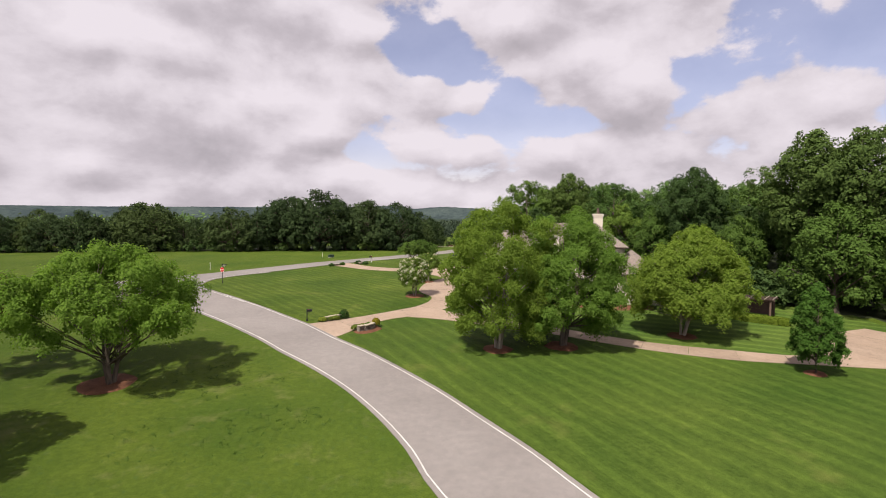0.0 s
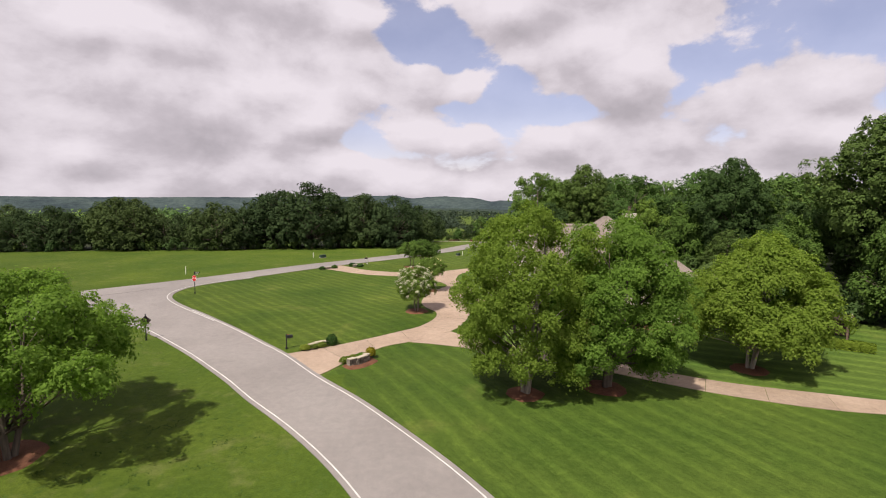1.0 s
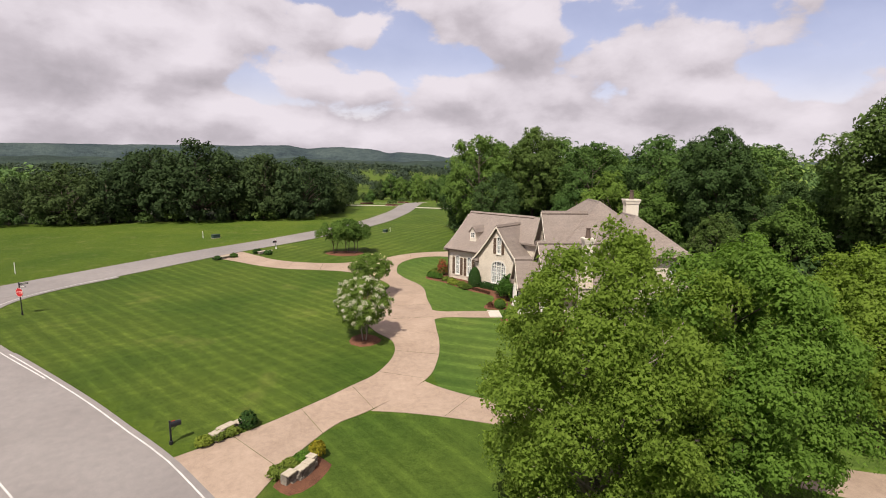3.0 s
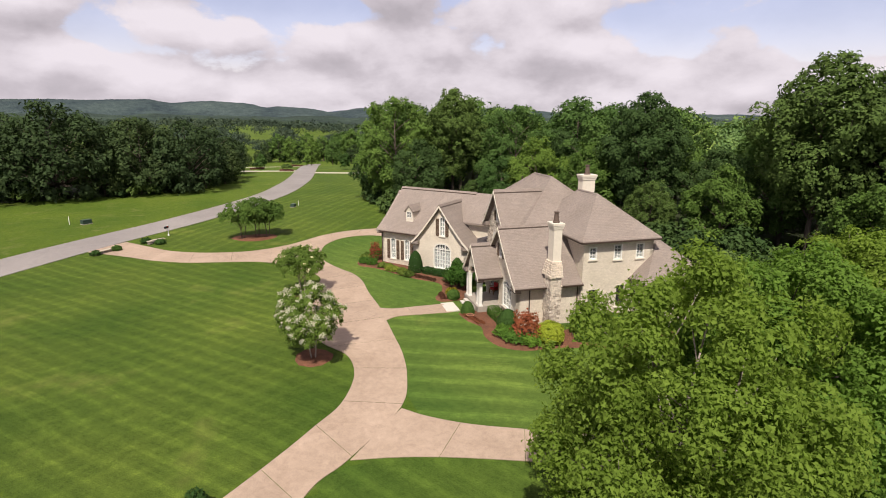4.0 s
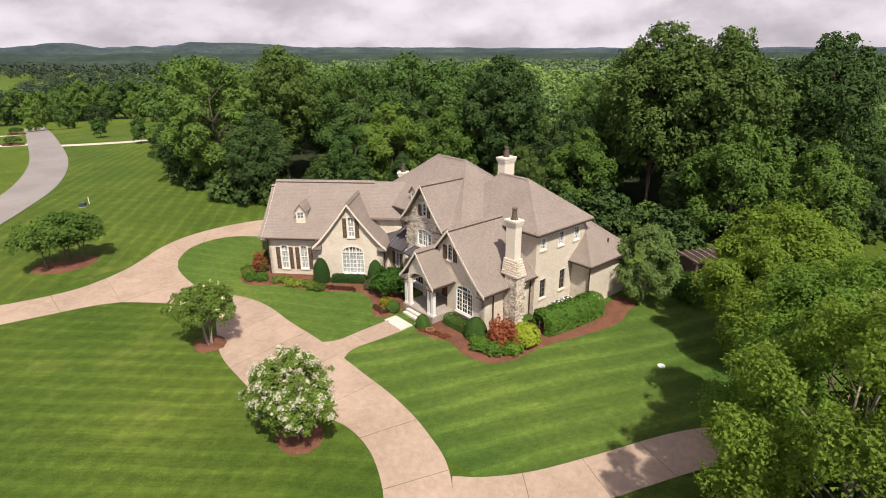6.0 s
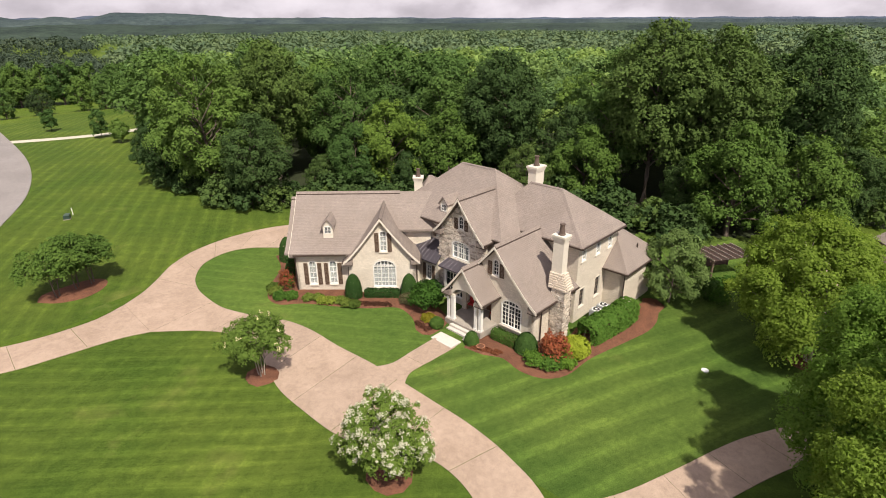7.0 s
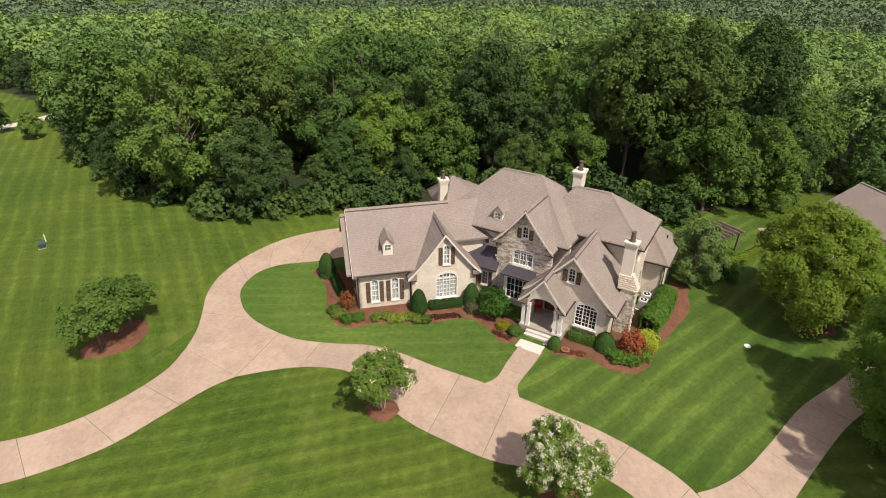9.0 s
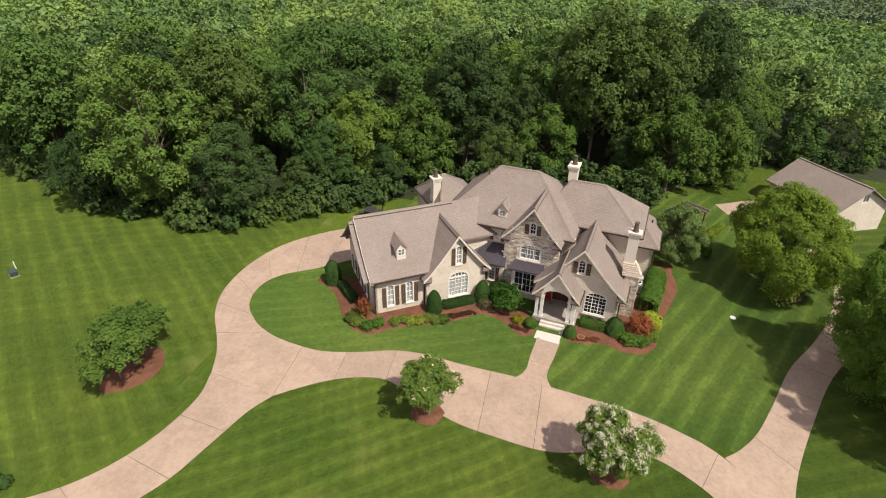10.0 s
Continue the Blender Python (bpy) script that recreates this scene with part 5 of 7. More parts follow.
def inner_leaves(rng, lobes, total):
    """The leaves inside each mass, turned every way."""
    mids, rad = np.array([c for c, r in lobes]), np.array([r for c, r in lobes])
    idx = rng.choice(len(lobes), size=total, p=rad ** 2 / (rad ** 2).sum())
    d = unit_rows(rng.normal(size=(total, 3)))
    return mids[idx] + d * (rad[idx] * rng.uniform(0.3, 0.72, total))[:, None], d + 0.5 * rng.normal(size=(total, 3))


def branch_frame(rng, lobes, h, foot, r0, stems=1, sides=7, lean=(0.0, 0.0), twigs=3):
    """Tapering trunk or trunks, a limb to each leafy mass and twigs out of it."""
    bm = bmesh.new()
    trunks = []
    for s in range(stems):
        a0 = s * math.tau / stems + 0.7
        out = 0.0 if stems == 1 else 0.13
        start = Vector((0.14 * math.cos(a0), 0.14 * math.sin(a0), -0.3)) if stems > 1 else Vector((0, 0, -0.3))
        end = Vector((out * h * math.cos(a0) + lean[0], out * h * math.sin(a0) + lean[1], h * 0.78))
        pts = [start.lerp(end, t) + Vector((rng.normal(), rng.normal(), 0)) * 0.022 * h * t for t in (0, 0.06, 0.22, 0.45, 0.7, 1)]
        add_tube(bm, pts, [r0 * k for k in (1.55, 1.05, 0.85, 0.62, 0.4, 0.12)], sides)
        trunks.append(pts)
    for i, (c, lr) in enumerate(lobes):
        pts = trunks[i % stems]
        c = Vector(c)
        reach = math.hypot(c.x - pts[2].x, c.y - pts[2].y)
        z = max(0.14 * h, min(h * 0.7, c.z - 0.75 * reach - 0.3))
        t = min(0.98, (z + 0.3) / (h * 0.78 + 0.3))
        o = pts[0]
        for p, q in zip(pts, pts[1:]):
            if p.z <= z <= q.z:
                o = p.lerp(q, (z - p.z) / max(q.z - p.z, 1e-4))
        k = r0 * (0.48 - 0.3 * t)
        mid = o.lerp(c, 0.5) + Vector((rng.normal() * 0.1, rng.normal() * 0.1, 0.06)) * reach * 0.6
        add_tube(bm, [o, mid, c], [k, k * 0.62, k * 0.3], 5 if twigs else 4)
        for w in range(twigs):
            v = Vector(rng.normal(size=3)) + Vector((c.x, c.y, 0)).normalized() * 0.8 + Vector((0, 0, 0.7))
            v.normalize()
            add_tube(bm, [mid.lerp(c, 0.5 + 0.25 * w), c + v * lr * 0.92], [k * 0.32, k * 0.07], 4)
    return bm


def make_tree(name, m, h, radius, foot, leaf_mat, bark, label, category="tree", group="", seed=1, lobes=18, lobe_r=1.6, rc=0.55, leaf=0.07, leaves=40000, peak=0.34, base=0.6, power=2.2, flat=0.55, rag=0.40, lean=(0.0, 0.0),
              stems=1, r0=0.2, flowers=None, slim=0.62, cover=1.95, inside_share=0.24, twigs=3):
    rng = np.random.default_rng(seed)
    root = thing(name, m, label, category, group)
    lob = crown_lobes(rng, h, radius, foot, lobes, lobe_r, peak, base, power, lean)
    part("trunk", branch_frame(rng, lob, h, foot, r0, stems, lean=lean, twigs=twigs), bark, root, smooth=True)
    P, R, D = lobe_clumps(rng, lob, rc, cover)
    deep = int(leaves * inside_share)
    C, N = clump_leaves(rng, P, R, D, leaves - deep, flat, rag)
    Ci, Ni = inner_leaves(rng, lob, deep)
    C, N = np.concatenate([C, Ci]), np.concatenate([N, Ni])
    crown = new("crown", leaf_mesh("crown", C, N, leaf * rng.uniform(0.65, 1.35, leaves), leaf_mat, rng, slim))
    crown.parent = root
    if flowers:
        up = np.flatnonzero(D[:, 2] > -0.3)
        pick = rng.permutation(up)[:flowers[0]]
        C, N = clump_leaves(rng, P[pick] + D[pick] * R[pick][:, None] * 0.5, R[pick] * 0.6, D[pick], flowers[0] * flowers[1], 0.4, 0.6)
        blossom = new("blossom", leaf_mesh("blossom", C, N, flowers[2] * rng.uniform(0.7, 1.3, len(C)), flowers[3], rng, 0.9))
        blossom.parent = root
        blossom["label"] = flowers[4]
    return root


def at(x, y, rz=0.0, s=1.0, dz=0.0):
    return pose(x, y, ground_z(x, y) + dz, 0, 0, rz) @ Matrix.Scale(s, 4)


def mulch_ring(x, y, r, seed=0):
    rng = random.Random(seed)
    pts = [(x + r * (0.9 + 0.2 * rng.random()) * math.cos(a), y + r * (0.9 + 0.2 * rng.random()) * math.sin(a)) for a in np.arange(0, math.tau, math.tau / 10)]
    bed("mulch_ring", pts, 0.015, "round red-brown bark mulch under a tree", "mulch")


# garden trees
make_tree("shade_tree", at(-23.3, 39.0), 10.2, 6.8, 2.8, LEAF_OAK, BARK, "spreading mid-green shade tree in a mulch ring", group="lawn trees", seed=11, lobes=44, lobe_r=1.4, rc=0.58, leaf=0.080, leaves=80000, cover=2.5, inside_share=0.32, peak=0.36, base=0.64, power=2.0, stems=3, r0=0.17)
make_tree("shade_tree", at(5.3, 47.0), 12.8, 4.75, 0.7, LEAF_LIGHT, PALEBARK, "tall feathery light green tree beside the drive", group="lawn trees", seed=12, lobes=46, lobe_r=1.2, rc=0.52, leaf=0.072, leaves=112000, cover=2.5, inside_share=0.32, peak=0.46, base=0.78, power=3.0, flat=0.4, rag=0.75, lean=(0.3, 0.2), stems=3, r0=0.16)
make_tree("shade_tree", at(11.1, 48.1), 12.2, 5.1, 0.6, LEAF_OAK, BARK, "dense mid-green maple with low branches on the lawn", group="lawn trees", seed=13, lobes=44, lobe_r=1.3, rc=0.56, leaf=0.075, leaves=118000, cover=2.5, inside_share=0.32, peak=0.36, base=0.7, power=3.0, lean=(0.9, 0.2), stems=2, r0=0.2)
make_tree("shade_tree", at(23.5, 52.2), 10.6, 5.4, 1.7, LEAF_LIGHT, PALEBARK, "broad light green tree with a forked pale trunk", group="lawn trees", seed=14, lobes=58, lobe_r=1.35, rc=0.58, leaf=0.090, leaves=104000, cover=2.8, inside_share=0.40, peak=0.26, base=0.8, power=1.7, lean=(1.7, 1.5), stems=3, r0=0.13)
make_tree("shade_tree", at(-29.5, 25.0), 10.5, 7.2, 1.8, LEAF_OAK, BARK, "spreading mid-green tree on rough grass", group="lawn trees", seed=15, lobes=24, lobe_r=2.1, rc=0.8, leaf=0.15, leaves=22000, r0=0.25)
make_tree("small_conical_tree", at(28.9, 41.4), 7.0, 1.85, 0.8, LEAF_HEDGE, BARK, "young dense dark green pyramidal tree", group="lawn trees", seed=16, lobes=54, lobe_r=0.52, rc=0.27, leaf=0.068, leaves=24000, peak=0.28, base=0.7, power=1.6, r0=0.09)
for x, y, r, s in ((-23.5, 39.0, 1.9, 1), (5.2, 46.9, 1.3, 2), (11.0, 48.0, 1.5, 3), (23.4, 52.1, 1.4, 4), (28.9, 41.4, 0.8, 5), (-3.0, 68.9, 1.25, 6), (-1.7, 80.8, 1.15, 7)):
    mulch_ring(x, y, r, s)
make_tree("crape_myrtle", at(-3.0, 68.9), 4.9, 2.3, 1.35, LEAF_MYRTLE, PALEBARK, "small multi-stemmed tree covered in cream blossom", "tree", "flowering trees", seed=21, lobes=30, lobe_r=0.62, rc=0.27, leaf=0.060, leaves=23000, base=0.7, stems=4, r0=0.05,
          flowers=(300, 24, 0.036, PETAL, "cream white blossom clusters"))
make_tree("crape_myrtle", at(-1.7, 80.8), 4.4, 2.0, 1.75, LEAF_MYRTLE, PALEBARK, "small green multi-stemmed tree beside the drive", "tree", "flowering trees", seed=22, lobes=30, lobe_r=0.60, rc=0.27, leaf=0.066, leaves=13500, peak=0.45, base=0.5, stems=4, r0=0.05,
          flowers=(22, 12, 0.04, PETAL, "few cream white blossoms"))
for i, (x, y, hh, rr) in enumerate(((-5.1, 101.8, 4.5, 2.3), (-3.5, 102.3, 4.7, 2.2), (-2.3, 102.3, 4.3, 2.0))):
    make_tree("redbud", at(x, y), hh, rr, 1.7, LEAF_BRIGHT, BARK, "low wide-spreading mid-green tree in an oval mulch bed", "tree", "redbuds", seed=23 + 7 * i, lobes=20, lobe_r=0.62, rc=0.34, leaf=0.085, leaves=7500, peak=0.55, base=0.4, power=2.0, flat=1.3, stems=2, r0=0.06)
bed("mulch_oval", [(-6.5, 102.2), (-5.6, 100.9), (-4.0, 100.2), (-2.4, 100.6), (-1.4, 101.6), (-1.4, 102.6), (-2.4, 103.3), (-4.4, 103.4), (-5.9, 103.2)], 0.012, "long oval of red-brown mulch under three small trees", "mulch")
make_tree("holly_tree", at(25.5, 62.5), 6.6, 2.7, 0.9, LEAF_HOLLY, BARK, "bushy grey-green tree by the house corner", "tree", seed=24, lobes=32, lobe_r=0.72, rc=0.34, leaf=0.080, leaves=20000, base=0.7, r0=0.1)

# woods: a few kinds of tree, each built once and then repeated; the last ones stand in the back rows
WOODS = []
for i, (h, rad, ft, lm, nm, lb, lr, lf, nl, pk, pw) in enumerate((
        (16.5, 6.5, 1.2, LEAF_WOOD, "broad round mid-green woodland tree", 34, 2.0, 0.138, 31000, 0.50, 2.4),
        (18.0, 5.2, 4.0, LEAF_DARK, "tall dark green woodland tree", 34, 1.75, 0.138, 30000, 0.52, 2.4),
        (15.0, 5.6, 1.0, LEAF_DARK, "rounded dark woodland tree", 30, 1.9, 0.138, 26000, 0.48, 2.3),
        (11.0, 4.5, 0.4, LEAF_BRIGHT, "bright green woodland tree", 26, 1.5, 0.125, 23000, 0.32, 2.0),
        (15.0, 5.3, 1.2, LEAF_WOOD, "domed green woodland tree", 30, 1.8, 0.138, 26000, 0.48, 2.3),
        (16.0, 5.8, 4.5, LEAF_WOOD, "high-crowned green woodland tree", 24, 2.0, 0.19, 9500, 0.40, 2.2),
        (17.0, 5.4, 4.5, LEAF_DARK, "high-crowned dark woodland tree", 24, 2.0, 0.19, 9500, 0.40, 2.2),
        (14.0, 6.0, 0.2, LEAF_CLOUD_SHADE, "broad dark woodland tree", 26, 2.1, 0.24, 5600, 0.36, 2.3),
        (15.5, 5.2, 0.4, LEAF_WOOD, "upright green woodland tree", 26, 1.9, 0.28, 5200, 0.38, 2.2),
        (13.5, 8.2, 0.1, LEAF_CLOUD_SHADE, "wide low-domed dark woodland tree", 44, 2.1, 0.24, 8600, 0.30, 2.6))):
    WOODS.append(make_tree("woodland_tree", pose(0, 0, 0), h, rad, ft, lm, BARK, nm + (" at the wood's edge" if i < 5 else " deep in the wood"), "tree", "woodland trees", seed=40 + i, lobes=lb, lobe_r=lr, rc=0.62 if i < 5 else 0.8, leaf=lf, leaves=nl, peak=pk, base=0.62 if i in (3, 7, 8, 9) else 0.44, power=pw, r0=0.28, twigs=3 if i < 5 else 0))
_used = [False] * len(WOODS)


def wood_tree(x, y, k, s, rz):
    if not _used[k]:
        _used[k] = True
        WOODS[k].matrix_basis = at(x, y, rz, s)
    else:
        copy_thing(WOODS[k], at(x, y, rz, s))


# the wood's edge behind the house, tree by tree: place, kind, scale
for x, y, k, s in ((18.8, 117.0, 0, 1.02), (18.8, 107.8, 2, 0.72), (27.0, 114.0, 1, 1.0), (34.0, 106.5, 0, 0.94), (32.8, 99.2, 3, 1.06), (40.5, 104.0, 2, 1.12), (41.0, 97.0, 4, 0.94), (36.6, 93.0, 3, 0.98), (40.8, 87.6, 1, 0.98),
                   (37.6, 82.6, 2, 0.72), (46.0, 91.5, 4, 1.08), (45.6, 81.0, 2, 1.06), (42.6, 77.4, 3, 0.86), (48.6, 71.8, 1, 1.19), (51.0, 65.6, 1, 1.18), (45.0, 61.6, 3, 1.08), (57.0, 64.5, 4, 1.16), (61.0, 57.6, 1, 1.18),
                   (50.6, 55.2, 3, 0.98), (52.4, 77.5, 0, 1.06), (25.4, 104.0, 2, 0.50), (28.6, 101.2, 4, 0.62), (31.6, 95.4, 2, 0.56), (17.0, 124.5, 2, 0.80), (57.0, 51.5, 2, 0.88), (64.5, 49.5, 4, 0.9), (46.8, 67.2, 2, 0.66), (27.5, 122.0, 4, 1.0), (36.0, 114.5, 4, 1.02)):
    wood_tree(x, y, k, s, (x * 37 + y * 53) % 360)
_rng = np.random.default_rng(99)


def wood_row(line, gap, depth, sizes, back, kinds):
    """Trees along an edge line, with further rows behind it (to the left of its course)."""
    P = spline(line, gap)
    for r in range(back):
        for p, q in zip(P, P[1:]):
            t = (q - p) / np.linalg.norm(q - p)
            nrm = np.array((-t[1], t[0]))
            c = p + nrm * (3.5 + r * depth + _rng.normal() * 1.1) + t * _rng.normal() * 1.4
            wood_tree(c[0], c[1], int(_rng.choice(kinds)), _rng.uniform(*sizes) * (1.0 + 0.06 * r), _rng.uniform(0, 360))


wood_row([(70, 50), (62, 70), (57, 84), (51, 96), (44, 110), (32, 126), (23, 133)][::-1], 7.2, 7.5, (0.8, 1.05), 2, (5, 6, 5))
wood_row([(18.5, 131), (25.5, 146), (36, 164), (45.5, 182), (54, 214)][::-1], 7.5, 8.5, (0.6, 0.9), 2, (8, 7, 8))
wood_row([(24, 232), (40, 226), (60, 216)], 7.0, 7.5, (0.6, 0.85), 1, (8, 7, 8))
wood_row([(75, 12), (63, 28), (60, 42)][::-1], 7.5, 7.5, (0.6, 0.85), 2, (7, 8))
for i, x in enumerate(np.arange(16, 80, 3.4)):
    wood_tree(x + _rng.normal() * 0.8, 288 - 0.34 * (x - 8) + 3.0 * _rng.normal(), (7, 8)[i % 2] if x < 40 else 8, _rng.uniform(0.92, 1.14) * (1.0 if x < 44 else 1.08), _rng.uniform(0, 360))
for x in np.arange(-8, 17, 4.0):
    wood_tree(x, 284 + _rng.normal(), 7, _rng.uniform(0.36, 0.56), _rng.uniform(0, 360))
# the wood across the field: a high mound of trees, a dip, and lower trees beyond it
for i, x in enumerate(np.arange(-168, -6, 6.4)):
    front = float(np.interp(x, (-160, -107, -66, -40, -15, -6), (128, 133, 135, 138, 143, 158)))
    tall = float(np.interp(x, (-170, -110, -92, -84, -72, -66, -58, -48, -40, -34, -24, -14, -6), (0.98, 0.94, 0.86, 1.04, 0.96, 0.78, 0.76, 1.0, 1.28, 1.30, 1.14, 1.0, 0.94)))
    for r in range(2):
        wood_tree(x + _rng.normal() * 1.6, front + 4.0 + 9.0 * r + _rng.normal() * 1.6, (9, 7, 9)[(i + r) % 3], tall * _rng.uniform(0.84, 1.06), _rng.uniform(0, 360))
for i, y in enumerate(np.arange(150, 206, 7.5)):
    wood_tree(-9.5 + 0.12 * (y - 150) + _rng.normal(), y, (7, 9)[i % 2], _rng.uniform(0.62, 0.84), _rng.uniform(0, 360))

BUSH = make_tree("undergrowth_bush", at(16.5, 112), 3.6, 2.6, 0.0, LEAF_DARK, BARK, "leafy dark green undergrowth bush at the wood's foot", "bush", "undergrowth", seed=71, lobes=10, lobe_r=1.0, rc=0.5, leaf=0.22, leaves=950, base=0.9, r0=0.06, twigs=0)
for line, gap in (([(63, 28), (58, 46), (52.5, 51.5)][::-1], 3.4), ([(29, 95), (26, 98.5), (20.5, 104.5), (16, 109), (14.5, 115), (14.5, 124), (22, 143), (34, 163), (43, 181)][::-1], 3.4), ([(-8, 165), (-15, 142), (-40, 137.5), (-66, 134.5), (-107, 132.5), (-150, 128)][::-1], 4.2)):
    P = spline(line, gap)
    for p, q in zip(P, P[1:]):
        t = (q - p) / np.linalg.norm(q - p)
        c = p + np.array((-t[1], t[0])) * (2.6 + 0.8 * _rng.normal())
        copy_thing(BUSH, at(c[0], c[1], _rng.uniform(0, 360), _rng.uniform(0.45, 0.95)))

for x, y, k in ((37.6, 76.5, 1.0), (38.6, 72.4, 1.1), (40.6, 68.6, 1.0), (36.6, 80.4, 1.0), (34.6, 85.6, 1.1), (33.0, 90.0, 0.9), (43.0, 65.4, 0.9), (39.6, 79.0, 1.2), (41.4, 73.6, 1.2), (38.9, 66.8, 1.1), (39.2, 64.9, 1.0),
                (19.3, 105.4, 0.8), (21.4, 102.9, 0.7), (23.4, 100.8, 0.75), (25.3, 98.8, 0.8), (27.3, 96.9, 0.7), (29.2, 94.9, 0.8), (17.6, 107.4, 0.9), (24.6, 101.6, 1.1), (27.4, 98.6, 1.1), (30.4, 95.4, 1.0)):
    copy_thing(BUSH, at(x, y, 61 * x, k))


def far_woods():
    """Unbroken canopy of the far woods, out to the foot of the hills."""
    rng = np.random.default_rng(5)
    C, N, S = [], [], []

    def add(x, y, k, size, wide=1.0, lobes=14, tall=1.0):
        h, r = rng.uniform(9.5, 16.0) * tall, rng.uniform(4.8, 7.2) * wide
        lob = crown_lobes(rng, h, r, h * 0.35, lobes, r * 0.40, 0.3, 0.8, 2.2)
        P, R, D = lobe_clumps(rng, lob, r * 0.17)
        c, n = clump_leaves(rng, P, R, D, k, 0.6, 0.35)
        ci, ni = inner_leaves(rng, lob, k // 6)
        c, n, k = np.concatenate([c, ci]), np.concatenate([n, ni]), k + k // 6
        C.append(c + np.array((x, y, ground_z(x, y))))
        N.append(n)
        S.append(size * rng.uniform(0.7, 1.3, k))

    for gx in np.arange(20, 420, 9.6):
        for gy in np.arange(-110, 420, 9.6):
            x, y = gx + rng.normal() * 2.4, gy + rng.normal() * 2.4
            d = math.hypot(x - 10, y - 70)
            if inside(WOOD_FLOOR, x, y) and inside(WOOD_FLOOR, x - 9, y - 5) and d < 330 and not inside(EDGE_WOOD, x, y):
                add(x, y, *((2300, 0.26) if d < 95 else (900, 0.40) if d < 150 else (300, 0.72)))
    for gx in np.arange(-220, 0, 10.0):
        for gy in np.arange(158, 290, 10.0):
            x, y = gx + rng.normal() * 2.0, gy + rng.normal() * 2.0
            if inside(LEFT_WOOD, x, y) and inside(LEFT_WOOD, x, y - 30) and not -70 < x < -52:
                add(x, y, 240, 0.50, 1.0, 14, 0.72)
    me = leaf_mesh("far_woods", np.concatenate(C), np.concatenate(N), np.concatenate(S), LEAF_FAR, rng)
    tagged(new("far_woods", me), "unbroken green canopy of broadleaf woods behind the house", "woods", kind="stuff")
    # both distant canopies carry their haze in the leaf colour
    for lo, hi, leaf, nm in ((-42, 22, LEAF_HAZE, "dark canopy of distant woods between fields, blue haze in its colour"), (22, 118, LEAF_DISTANT, "canopy of distant woods to the horizon, greyed with painted haze")):
        C.clear(), N.clear(), S.clear()
        for i in range(12500):
            x, y = rng.uniform(-900, 1100), rng.uniform(-150, 1400)
            d = math.hypot(x - 10, y - 70)
            wood = inside(WOOD_FLOOR, x, y)
            bearing = math.degrees(math.atan2(x + 5, y - 40))
            if not lo < bearing < hi:
                continue
            if d > 480 and i % (2 if bearing > 30 else 5):
                continue
            if d < (330 if wood else 250) or (y < 255 and x < 60 and not wood) or d > 1350:
                continue
            if not wood and noise.noise(Vector((x * 0.007, y * 0.009, 1.3))) < -0.22:
                continue
            b = bearing + 1.2 * noise.noise(Vector((x * 0.02, y * 0.02, 7.0)))
            field = 740 if 7.8 < b < 12.4 else 600 if 3.0 < b < 7.0 else 0
            if 0.76 * field < d < field:
                continue
            if d < field:
                add(x, y, 200, 0.50, 1.0, 10, 0.45)
                continue
            if d < 480 and bearing < 22:
                add(x, y, 420, 0.50, 1.5, 12)
            elif bearing < 22 and d < 900:
                add(x, y, 200, 0.80, 1.6, 10)
            else:
                add(x, y, 150 if d < 480 else 70, 1.0 if d < 480 else 1.9, 1.9 if d < 480 else 2.4, 9, 1.15)
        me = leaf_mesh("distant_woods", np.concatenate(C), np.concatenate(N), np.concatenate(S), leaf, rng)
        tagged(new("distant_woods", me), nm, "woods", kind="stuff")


far_woods()


